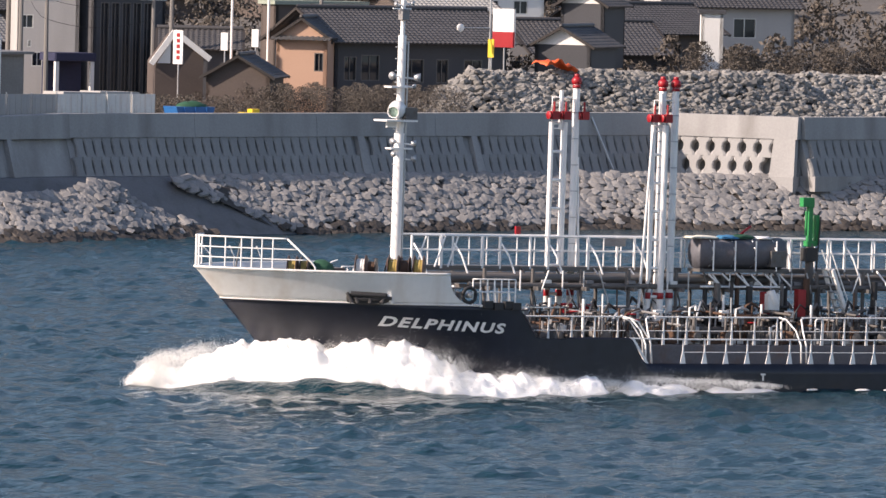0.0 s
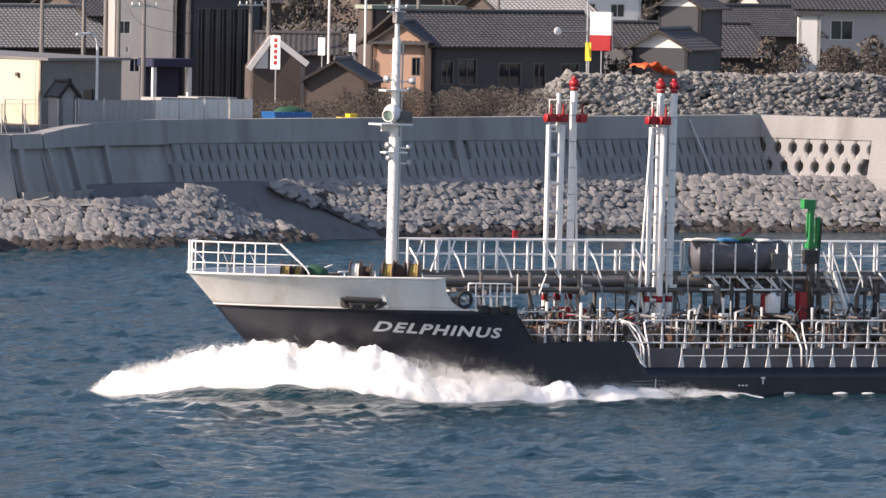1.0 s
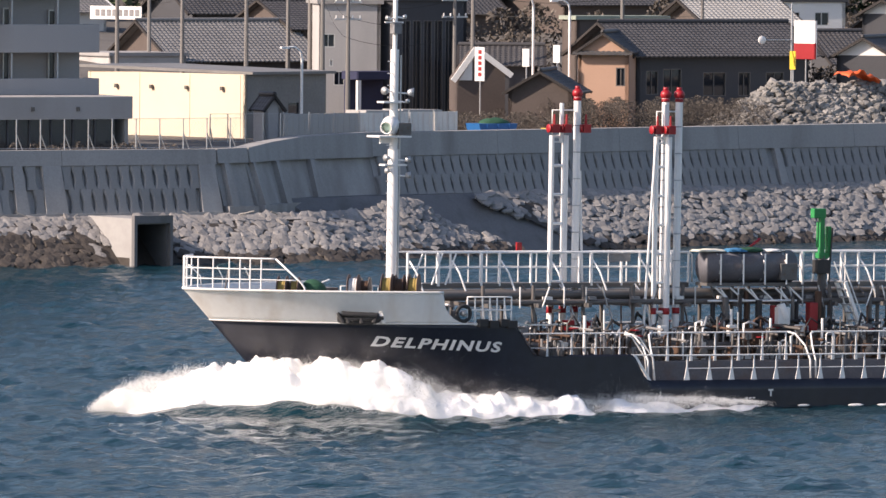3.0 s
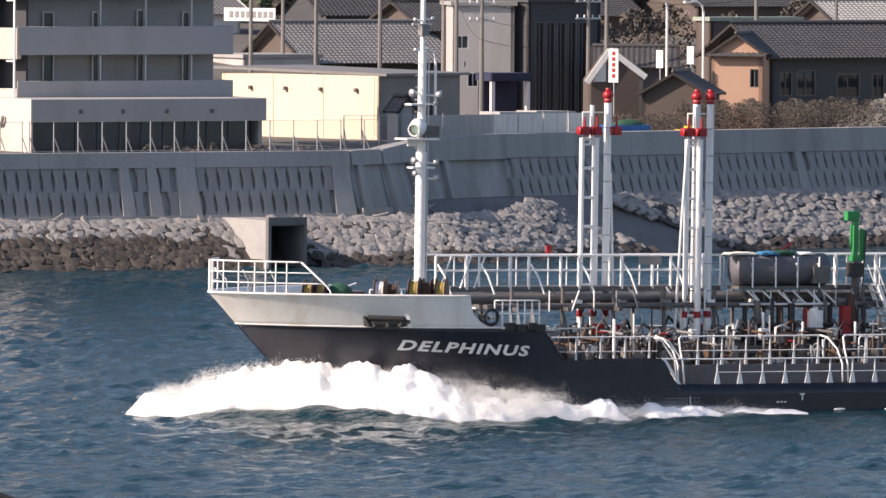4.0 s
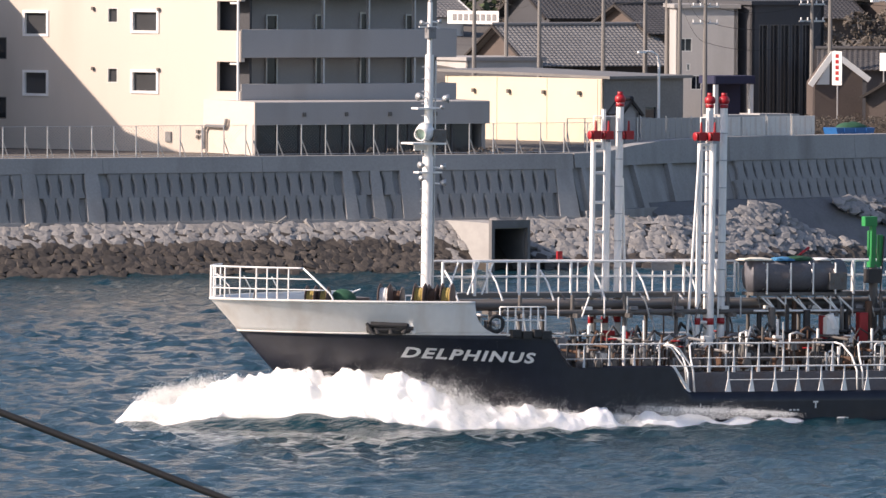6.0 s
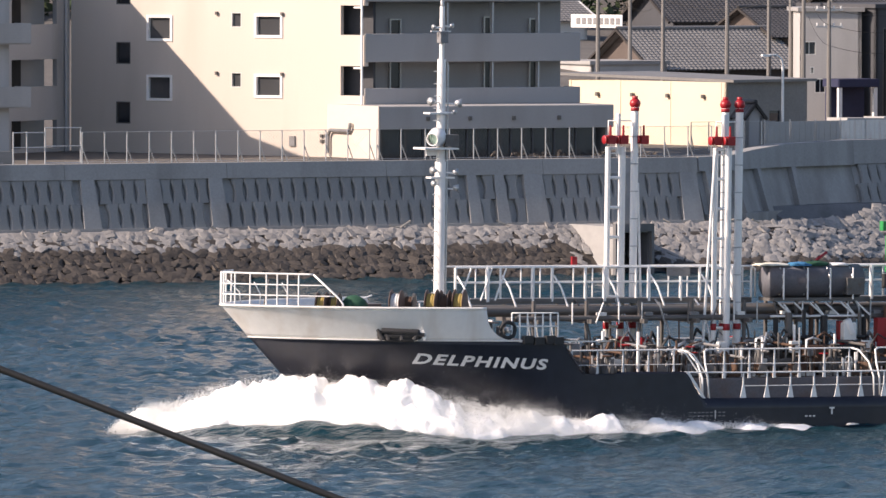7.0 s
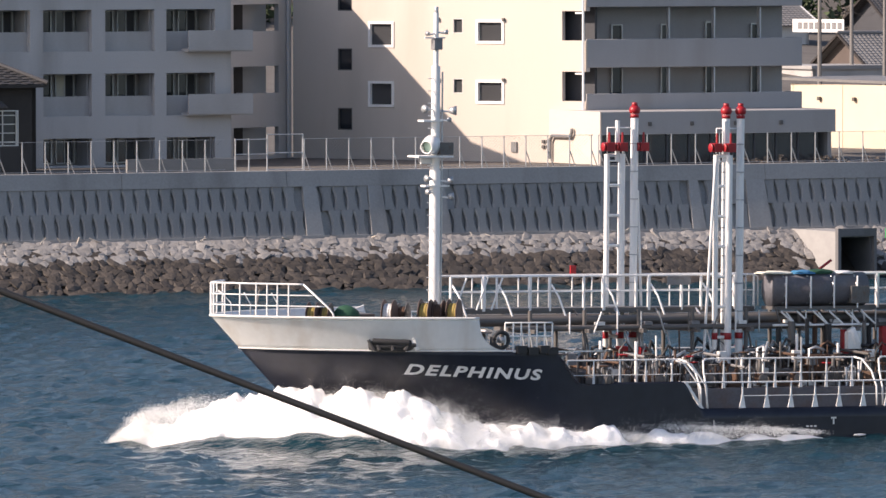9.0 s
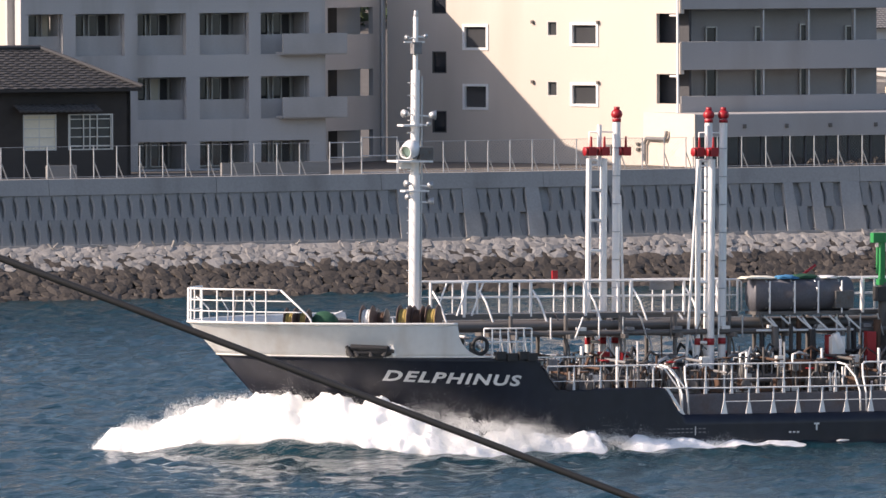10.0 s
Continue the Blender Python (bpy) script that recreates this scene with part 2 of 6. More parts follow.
def holed_wall(width, z0, z1, thick, holes):
    """A wall along +x whose outer face is at y=0; holes (x0, x1, z0, z1) go through it."""
    xs = sorted({0.0, float(width), *[round(min(max(v, 0), width), 4) for h in holes for v in h[:2]]})
    zs = sorted({float(z0), float(z1), *[round(min(max(v, z0), z1), 4) for h in holes for v in h[2:]]})

    def solid(i, j):
        if not (0 <= i < len(xs) - 1 and 0 <= j < len(zs) - 1):
            return False
        x, z = (xs[i] + xs[i + 1]) / 2, (zs[j] + zs[j + 1]) / 2
        return not any(h[0] < x < h[1] and h[2] < z < h[3] for h in holes)

    bm = bmesh.new()
    made = {}

    def vert(i, j, k):
        if (i, j, k) not in made:
            made[i, j, k] = bm.verts.new((xs[i], k * thick, zs[j]))
        return made[i, j, k]

    for i in range(len(xs) - 1):
        for j in range(len(zs) - 1):
            if not solid(i, j):
                continue
            bm.faces.new([vert(i, j, 0), vert(i + 1, j, 0), vert(i + 1, j + 1, 0), vert(i, j + 1, 0)])
            bm.faces.new([vert(i, j + 1, 1), vert(i + 1, j + 1, 1), vert(i + 1, j, 1), vert(i, j, 1)])
            for di, dj, e in ((-1, 0, ((0, 0), (0, 1))), (1, 0, ((1, 1), (1, 0))), (0, -1, ((1, 0), (0, 0))), (0, 1, ((0, 1), (1, 1)))):
                if not solid(i + di, j + dj):
                    (a0, b0), (a1, b1) = e
                    bm.faces.new([vert(i + a0, j + b0, 0), vert(i + a1, j + b1, 0), vert(i + a1, j + b1, 1), vert(i + a0, j + b0, 1)])
    bmesh.ops.recalc_face_normals(bm, faces=bm.faces[:])
    return bm


def prism(profile, depth):
    """A solid from an x-z profile, from y=0 to y=depth."""
    bm = bmesh.new()
    a = [bm.verts.new((x, 0, z)) for x, z in profile]
    b = [bm.verts.new((x, depth, z)) for x, z in profile]
    bm.faces.new(a)
    bm.faces.new(b[::-1])
    for i in range(len(a)):
        j = (i + 1) % len(a)
        bm.faces.new((a[j], a[i], b[i], b[j]))
    bmesh.ops.recalc_face_normals(bm, faces=bm.faces[:])
    return bm


def grid_mesh(name, P, material, smooth=True):
    """A mesh from an array of points, rows by columns."""
    r, c = P.shape[:2]
    i = np.arange(r * c).reshape(r, c)
    q = np.stack([i[:-1, :-1], i[:-1, 1:], i[1:, 1:], i[1:, :-1]], -1).reshape(-1, 4)
    me = bpy.data.meshes.new(name)
    me.from_pydata(P.reshape(-1, 3).tolist(), [], q.tolist())
    me.materials.append(material)
    if smooth:
        me.polygons.foreach_set("use_smooth", [True] * len(me.polygons))
    me.update()
    return me


# ---- sea: one sheet, choppy where it is seen
def build_sea():
    rng = np.random.default_rng(3)
    u = np.concatenate([[-3000, -900, -250, -60, 20], np.arange(58, 300, 0.42), [330, 420, 800, 3000]])
    n = np.concatenate([[-1500, -300, -40, 60, 150, 185], np.arange(204, 398, 0.42), [420]])
    U, Nn = np.meshgrid(u, n)
    Z = np.zeros_like(U)
    for k in range(90):
        lam = math.exp(rng.uniform(math.log(0.9), math.log(3.2)))
        th = rng.normal(radians(20), 0.65)
        kx, ky = math.cos(th) * 2 * math.pi / lam, math.sin(th) * 2 * math.pi / lam
        ph = kx * U + ky * Nn + rng.uniform(0, 6.28)
        slow = 0.65 + 0.5 * np.sin(0.09 * U * rng.uniform(0.5, 1.5) + 0.11 * Nn * rng.uniform(0.5, 1.5) + rng.uniform(0, 6.28))
        Z += 0.0092 * lam ** 0.75 * slow * (np.abs(np.sin(ph / 2)) * -2 + 1.2)
    inside = np.clip(np.minimum(np.minimum(U - 58, 299 - U), np.minimum(Nn - 204, 397 - Nn)) / 6, 0, 1)
    Z *= inside
    ob = new("water", grid_mesh("water", np.stack([U, Nn, Z], -1), SEA))
    ob.matrix_basis = SH
    tagged(ob, "choppy blue-green sea strait with small wind waves", "sea", kind="structure")


build_sea()

WALL_LINE = [(120, 391.7), (209.5, 391.7), (211.5, 392.3), (214, 394.6), (217, 396.6), (222, 398.5), (264.6, 409.2)]


def build_ground():
    """Land behind the sea wall: a terrace that climbs into a hill."""
    u = np.concatenate([[-2500, -600, 0], np.arange(100, 360, 4.0), [500, 1200, 3000]])
    n = np.concatenate([[392.6, 400, 410], np.arange(416, 640, 6.0), [800, 1500, 3000]])
    U, Nn = np.meshgrid(u, n)
    front = np.interp(U, [p[0] for p in WALL_LINE], [p[1] for p in WALL_LINE]) + 0.5
    front = np.where(U > 264.6, 409.2 + (U - 264.6) * 0.25, front)
    Nn = np.where(Nn < 412, front + (Nn - 392.6) / 19.4 * (412 - front), Nn)
    Nn = np.maximum(Nn, front)
    Z = 5.3 + np.clip(Nn - 430, 0, None) * 0.055 + np.clip(Nn - 520, 0, 400) * 0.25
    Z += 0.5 * np.sin(U * 0.11) * np.clip((Nn - 430) / 40, 0, 1)
    ob = new("ground", grid_mesh("ground", np.stack([U, Nn, Z], -1), EARTH))
    ob.matrix_basis = SH
    tagged(ob, "dry earth terrace rising to a hillside behind the sea wall", "ground", kind="structure")


build_ground()


# ---- armour stones
def stone_base(rng, flat=0.7):
    bm = bmesh.new()
    bmesh.ops.create_icosphere(bm, subdivisions=1, radius=1)
    for v in bm.verts:
        v.co = Vector((v.co.x, v.co.y, v.co.z * flat)) * rng.uniform(0.72, 1.12)
    vs = np.array([v.co[:] for v in bm.verts])
    fs = np.array([[v.index for v in f.verts] for f in bm.faces])
    bm.free()
    vs = np.sign(vs) * np.abs(vs) ** 0.72
    return vs, fs


STONE_RNG = np.random.default_rng(11)
STONE_BASES = [stone_base(STONE_RNG) for _ in range(8)]


def turn_matrix(rng, tilt=0.5):
    e = Euler((rng.uniform(-tilt, tilt), rng.uniform(-tilt, tilt), rng.uniform(0, 6.28)))
    return np.array(e.to_matrix())


def heap(name, places, material, parent=None, label="", apart=0, slope=None):
    """Stones at (x, y, z, size): all in one mesh, but the first 'apart' ones as objects of their own."""
    rng = np.random.default_rng(len(places))
    V_, F_, off = [], [], 0
    shared = []
    if apart:
        for vs, fs in STONE_BASES:
            me = bpy.data.meshes.new("stone")
            me.from_pydata(vs.tolist(), [], fs.tolist())
            me.materials.append(material)
            shared.append(me)
    for k, (x, y, z, s) in enumerate(places):
        vs, fs = STONE_BASES[int(rng.integers(8))]
        R = turn_matrix(rng)
        sc = s * rng.uniform(0.8, 1.25, 3) * (1.1, 1.0, 0.78)
        if slope is not None:
            R = np.array(Matrix.Rotation(slope + rng.normal(0, 0.10), 3, "X") @ Matrix.Rotation(rng.normal(0, 0.12), 3, "Y") @ Matrix.Rotation(rng.uniform(0, 6.28), 3, "Z"))
            sc = s * rng.uniform(0.8, 1.3, 3) * (1.2, 0.98, 0.50)
        if k < apart:
            o = new("stone", shared[k % 8])
            o.parent = parent
            o.matrix_basis = Matrix.LocRotScale((x, y, z), Matrix(R.tolist()).to_quaternion(), Vector(sc.tolist()))
            continue
        V_.append((vs * sc) @ R.T + (x, y, z))
        F_.append(fs + off)
        off += len(vs)
    me = bpy.data.meshes.new(name)
    me.from_pydata(np.concatenate(V_).tolist(), [], np.concatenate(F_).tolist())
    me.materials.append(material)
    ob = new(name, me)
    ob.parent = parent
    tagged(ob, label, kind="stuff")
    return ob


def toe_line(u):
    if u < 214:
        return 386.0
    if u < 230.5:
        return 386.0 + (u - 214) * 0.5
    return 394.4 + (u - 230.5) * 0.245 if u < 256 else 400.65 - (u - 256) * 0.12


def build_revetment():
    rng = np.random.default_rng(5)
    base = thing("revetment_slope", SH, "sloping rubble revetment of pale armour stones above dark wet ones", "revetment", kind="structure")
    # core under the stones, coloured dark so the gaps between them look shaded
    for us in (np.arange(120, 224.1, 1.3), np.arange(231.0, 300, 1.5)):
      rows = []
      for f, z in ((0, -0.9), (0.15, -0.15), (0.85, 2.15), (1.0, 2.4), (2.2, 2.5)):
          row = []
          for u in us:
              lean = 1 - min(f, 1)
              if us[0] < 200:
                  v = u + (222.4 + 6.0 * lean - 224.0) * min(max((u - 214) / 10, 0), 1)
              else:
                  v = u + (227.4 + 8.2 * lean - 231.0) * min(max((246 - u) / 15, 0), 1)
              row.append((v, toe_line(v) + 4.0 * f, z * (0.88 if us[0] < 200 else 1.12) - 0.14))
          rows.append(row)
      core = new("core", grid_mesh("core", np.array(rows), STONE_WET_GAP, False))
      core.parent = base
    # flat dry crest between the stones and the wall
    for us, zc in ((np.arange(120, 219.1, 1.1), 2.2), (np.arange(228.2, 300, 1.1), 2.8)):
        rows = []
        for k in range(6):
            rows.append([(u, toe_line(u) + 3.75 + 0.45 * k, zc + 0.05 * noise.noise(Vector((u * 1.3, k, 0))) - (0.25 if k == 0 else 0)) for u in us])
        crest = new("crest", grid_mesh("crest", np.array(rows), STONE, False))
        crest.parent = base
    drift = random.Random(31)
    for k in range(26):
        u = drift.uniform(150, 216)
        a = Vector((u, toe_line(u) + 3.7 + drift.uniform(-0.6, 0.6), 2.22))
        bar("driftwood", a, a + Vector((drift.uniform(-0.7, 0.7), drift.uniform(-0.3, 0.3), drift.uniform(0.05, 0.3))), drift.uniform(0.02, 0.05), DRIFT, base)
    dry, wet, near = [], [], []
    for u in np.arange(122, 298, 0.46):
        for k in range(12):
            f = (k + 0.5 + rng.uniform(-0.3, 0.3)) / 11.6
            uu = u + (k % 2) * 0.26 + rng.uniform(-0.16, 0.16)
            if 222.6 + 6.4 * (1 - f) < uu < 226.9 + 8.4 * (1 - f):
                continue
            if 201.4 < uu < 205.5 and f < (0.97 if uu > 202.3 else 0.55):
                continue
            top = 2.12 if uu < 214 else 2.12 + 0.55 * math.exp(-((uu - 221.6) / 2.2) ** 2) if uu < 226 else 2.78
            z = -0.25 + f * (top + 0.2)
            size = rng.uniform(0.25, 0.37)
            p = (uu, toe_line(uu) + 0.2 + 3.9 * f, z, size)
            edge = 1.32 if uu < 201 else 0.42
            if z < edge + rng.uniform(-0.15, 0.15):
                wet.append(p)
            elif 172 < uu < 188 and len(near) < 170:
                near.append(p)
            else:
                dry.append(p)
    heap("upper_stones", near + dry, STONE, base, "pale grey dry armour stones", apart=len(near), slope=radians(33))
    near_wet = [p for p in wet if 176 < p[0] < 186][:120]
    heap("lower_stones", near_wet + [p for p in wet if p not in near_wet], STONE_WET_GAP, base, "dark wet weed-covered stones", apart=len(near_wet), slope=radians(33))
    # smooth slipway between the two stretches
    bm = bmesh.new()
    q = [(215.0, 394.5, 2.8), (228.4, 397.8, 2.8), (237.4, 396.3, -0.5), (219.0, 391.6, -0.5), (215.0, 396.6, 2.84), (228.4, 399.9, 2.84)]
    q = [bm.verts.new(v) for v in q]
    bm.faces.new(q[:4])
    bm.faces.new((q[4], q[5], q[1], q[0]))
    ext = bmesh.ops.extrude_face_region(bm, geom=bm.faces[:])
    for v in [g for g in ext["geom"] if isinstance(g, bmesh.types.BMVert)]:
        v.co.z -= 0.6
    bmesh.ops.recalc_face_normals(bm, faces=bm.faces[:])
    # dark concrete paints the slipway as if in shadow
    ramp = part("slipway", bm, SHADE_CONCRETE)
    ramp.matrix_basis = SH
    tagged(ramp, "smooth grey concrete slipway running down into the water", "slipway", kind="structure")


build_revetment()


# ---- sea wall: plain cap over a battered face of precast blocks with hollows
def spool_mesh(w, h, d, material, waist=0.34):
    """A block waisted at mid height, so that oval hollows open between neighbours."""
    bm = bmesh.new()
    rows = []
    for z, f in ((0, 0.5), (0.1, 0.49), (0.2, 0.44), (0.32, waist + 0.04), (0.5, waist), (0.68, waist + 0.04), (0.8, 0.44), (0.9, 0.49), (1.0, 0.5)):
        rows.append([bm.verts.new((x * w * f * 2, y, z * h)) for x, y in ((-0.5, 0.06), (-0.36, 0.0), (0.36, 0.0), (0.5, 0.06), (0.5, d), (-0.5, d))])
    for a, b in zip(rows, rows[1:]):
        for i in range(6):
            j = (i + 1) % 6
            bm.faces.new((a[i], a[j], b[j], b[i]))
    bm.faces.new(rows[0][::-1])
    bm.faces.new(rows[-1])
    return finish(bm, "block", material)


def leaning_slab(x0, x1, z0, z1, y0, y1, thick, flare=0.0):
    """A slab whose front goes from y0 at its foot to y1 at its top."""
    bm = bmesh.new()
    vs = [bm.verts.new(v) for v in ((x0 - flare, y0, z0), (x1 + flare, y0, z0), (x1 + flare, y0 + thick, z0), (x0 - flare, y0 + thick, z0),
                                    (x0, y1, z1), (x1, y1, z1), (x1, y1 + thick, z1), (x0, y1 + thick, z1))]
    for f in ((3, 2, 1, 0), (4, 5, 6, 7), (0, 1, 5, 4), (1, 2, 6, 5), (2, 3, 7, 6), (3, 0, 4, 7)):
        bm.faces.new([vs[i] for i in f])
    return bm


def wall_stretch(name, p, q, z_foot, z_mid, z_top, pitch, ribs=(), label="", batter=0.72, holes=True, back=0.24, waist=0.34, z_end=None, block_mat=CONCRETE_B):
    """A stretch of wall from p to q in the shore's plan, with two courses of hollow blocks under a cap."""
    a, b = Vector((*p, 0)), Vector((*q, 0))
    d = b - a
    length = d.length
    m = SH @ Matrix.Translation(a) @ Matrix.Rotation(math.atan2(d.y, d.x), 4, "Z")
    top = thing(name, m, label, "sea wall", kind="structure")
    # cap, as cast bays with open joints
    n_bays = max(1, round(length / 9.0))
    for k in range(n_bays):
        x0, x1 = length * k / n_bays, length * (k + 1) / n_bays - (0.02 if k < n_bays - 1 else 0)
        h0, h1 = [z_top + ((z_end or z_top) - z_top) * x / length for x in (x0, x1)]
        bm = bmesh.new()
        vs = [bm.verts.new(v) for v in ((x0, -0.42, z_mid), (x1, -0.42, z_mid), (x1, 0.55, z_mid), (x0, 0.55, z_mid),
                                        (x0, -0.30, h0), (x1, -0.30, h1), (x1, 0.55, h1), (x0, 0.55, h0))]
        for f in ((3, 2, 1, 0), (4, 5, 6, 7), (0, 1, 5, 4), (1, 2, 6, 5), (2, 3, 7, 6), (3, 0, 4, 7)):
            bm.faces.new([vs[i] for i in f])
        part("cap", bm, CONCRETE, top)
    y_top = -0.36
    part("back_wall", leaning_slab(0, length, z_foot - 0.6, z_mid, y_top - batter * 1.25 + back, y_top + back, 0.5), CONCRETE, top)
    bm = bmesh.new()
    add_box(bm, (0, y_top - batter - 0.12, z_foot - 0.8), (length, 0.30, z_foot))
    part("footing", bm, CONCRETE, top)
    if holes:
        h = (z_mid - z_foot) / 2
        tilt = math.atan2(batter, z_mid - z_foot)
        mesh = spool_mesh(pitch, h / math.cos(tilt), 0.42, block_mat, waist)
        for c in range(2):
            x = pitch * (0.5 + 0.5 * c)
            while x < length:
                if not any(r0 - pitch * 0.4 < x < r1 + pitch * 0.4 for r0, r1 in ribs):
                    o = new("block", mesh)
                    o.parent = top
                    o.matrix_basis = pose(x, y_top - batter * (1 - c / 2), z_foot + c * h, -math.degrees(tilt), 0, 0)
                x += pitch
    for r0, r1 in ribs:
        part("rib", leaning_slab(r0, r1, z_foot, z_mid, y_top - batter - 0.06, y_top - 0.06, 0.4, 0.1), CONCRETE, top)
    return top


LONG_LABEL = "shaded grey concrete sea wall with rows of hollow precast blocks"
wall_stretch("sea_wall_1", (150, 391.7), (209.5, 391.7), 2.35, 4.65, 5.4, 0.64,
             [(26.3, 27.0), (29.7, 30.4), (33.0, 33.7), (46.8, 47.3), (48.3, 48.8), (49.9, 50.9), (58.5, 59.4)], LONG_LABEL)
CURVE_TOP = (5.4, 5.43, 5.62, 5.84, 5.95)
for k, (p, q) in enumerate(zip(WALL_LINE[1:-2], WALL_LINE[2:-1])):
    wall_stretch("sea_wall_%d" % (k + 2), p, q, 2.6, 4.7, CURVE_TOP[k], 0.64, [(0.4, 0.75)], "plain curved grey concrete sea wall", holes=False, z_end=CURVE_TOP[k + 1])
wall_stretch("sea_wall_7", (222, 398.5), (264.6, 409.2), 2.8, 4.75, 5.95, 0.64, [(20.5, 21.0), (29, 29.4)], LONG_LABEL, waist=0.38)
# blocks of this sunlit stretch use the paler concrete, as a painted light side
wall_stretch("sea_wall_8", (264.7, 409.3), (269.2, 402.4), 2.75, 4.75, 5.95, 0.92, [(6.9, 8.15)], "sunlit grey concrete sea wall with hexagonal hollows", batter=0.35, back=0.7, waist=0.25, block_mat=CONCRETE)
wall_stretch("sea_wall_9", (269.3, 402.6), (300, 410.4), 2.8, 4.75, 5.95, 0.64, (), LONG_LABEL, waist=0.38)


# ---- pale pole leaning down the wall
lean_pole = thing("leaning_pole", SH @ pose(260.15, 406.74, 2.96), "pale pole leaning against the sea wall", "pole")
bar("pole_shaft", (0, 0, 0), (-0.97, 0.74, 2.77), 0.06, GALV, lean_pole)


# ---- culvert mouth in the revetment
culvert = thing("culvert", SH @ pose(202.0, 385.6, 0), "concrete culvert outlet with a square dark mouth in the revetment", "culvert")
# headwall, far slab and back are coloured dark for shade; sunward slab stays pale
part("headwall", holed_wall(2.1, -0.6, 2.4, 0.3, [(0.16, 1.96, -0.6, 2.02)]), SHADE_CONCRETE, culvert)
block("side_slab", (0.12, 2.8, 0.8), (0.24, 5.0, 2.9), CONCRETE, culvert)
block("side_slab", (2.0, 2.8, 0.8), (0.2, 5.0, 2.9), SHADE_CONCRETE, culvert)
block("roof_slab", (1.05, 2.8, 2.1), (2.06, 5.0, 0.28), CONCRETE, culvert)
block("back_slab", (1.05, 5.2, 0.8), (2.0, 0.2, 2.8), SHADE_CONCRETE, culvert)
block("silt_stain", (-0.012, 2.8, 0.0), (0.02, 4.6, 0.7), STONE_WET_GAP, culvert)


# ---- mesh fence on the wall
def build_fence(u0, u1, n, z, h, pitch, lean):
    f = thing("mesh_fence", SH @ pose(u0, n, z), "galvanised mesh fence with raking struts on the sea wall", "fence", "fences on the sea wall")
    L_ = u1 - u0
    k, x = 0, 0.0
    while x <= L_:
        bar("post", (x, 0, 0), (x, 0, h), 0.03, GALV, f)
        bar("strut", (x + 0.02, 0, h * 0.5), (x + lean, 0.25, 0.0), 0.028, GALV, f)
        x += pitch
    for zz in (h, 0.08):
        bar("wire", (0, 0, zz), (L_, 0, zz), 0.010, GALV, f)
    # mesh: slanting wires both ways, in one net
    bm = bmesh.new()
    step = 0.17
    for s in (1, -1):
        x = -h
        while x < L_ + h:
            a, b = (x, 0.04), (x + h, h)
            if s < 0:
                a, b = (x + h, 0.04), (x, h)
            if 0 <= min(a[0], b[0]) and max(a[0], b[0]) <= L_:
                q = [bm.verts.new((a[0] + d, 0, a[1])) for d in (-0.004, 0.004)] + [bm.verts.new((b[0] + d, 0, b[1])) for d in (0.004, -0.004)]
                bm.faces.new(q)
            x += step
    net = part("netting", bm, NET, f)
    tagged(net, kind="stuff")
    return f


build_fence(150.5, 172.6, 392.0, 5.4, 1.5, 1.17, 0.42)
build_fence(176.7, 192.0, 392.0, 5.4, 1.5, 1.17, 0.42)
build_fence(192.3, 211.6, 392.0, 5.4, 1.5, 1.31, 0.45)
gate = thing("fence_gate", SH @ pose(173.1, 391.95, 5.4), "tall galvanised pipe gate frame in the wall-top fence", "gate")
for x, h in ((0, 1.55), (0.7, 1.55), (1.65, 1.75), (3.5, 1.75)):
    bar("gate_post", (x, 0, 0), (x, 0, h), 0.035, GALV, gate)
for a, b, z in ((0, 1.65, 1.5), (0, 1.65, 0.8), (1.65, 3.5, 1.72), (1.65, 3.5, 0.06), (1.65, 3.5, 0.85)):
    bar("gate_rail", (a, 0, z), (b, 0, z), 0.025, GALV, gate)
for u0, w in ((160.0, 1.5), (168.9, 5.6)):
    kerb = thing("low_wall", SH @ pose(u0, 392.7, 5.3), "low pale concrete block wall behind the fence", "low wall", "low walls behind the fence")
    block("wall_block", (w / 2 - 1.0, 0.2, 0.35), (w, 0.2, 0.7), CONCRETE_B, kerb)


# ---- window units
def window(parent, m, w, h, frame=ALU, pane=PANE, proud=0.05, wide=0.07, mullion=True, curtain=None):
    """A window in a wall whose outer face is at y=0: frame proud of it, glass set back."""
    win = new("window")
    win.parent = parent
    win.matrix_basis = m
    for a, b in (((0, 0), (w, wide)), ((0, h - wide), (w, h)), ((0, wide), (wide, h - wide)), ((w - wide, wide), (w, h - wide))):
        block("frame", ((a[0] + b[0]) / 2, 0.06 - proud / 2, (a[1] + b[1]) / 2), (b[0] - a[0], 0.12 + proud, b[1] - a[1]), frame, win)
    if mullion:
        block("mullion", (w / 2, 0.1, h / 2), (0.05, 0.05, h - 2 * wide), frame, win)
    block("pane", (w / 2, 0.13, h / 2), (w - wide, 0.012, h - wide), pane, win)
    if curtain:
        block("curtain", (w * 0.3, 0.112, h / 2), (w * 0.5, 0.02, h - wide), curtain, win)
    return win


# ---- apartment block: a sunlit end wall, a balcony front to seaward and a framed wing
FLOOR = 3.0
CORNER = (195.1, 399.0)
apt = thing("apartment_building", SH @ pose(*CORNER, 5.3), "cream rendered apartment block with long balconies behind the sea wall", "building")
# end wall runs back from the corner; its own frame: x along the wall towards the corner
END_L = 18.2
end = new("end_wall")
end.parent = apt
end_turn = -61.7
end.matrix_basis = pose(0, 0, 0, 0, 0, end_turn) @ pose(-END_L, 0, 0)


def end_s(px):
    return (px - 236) * 0.035


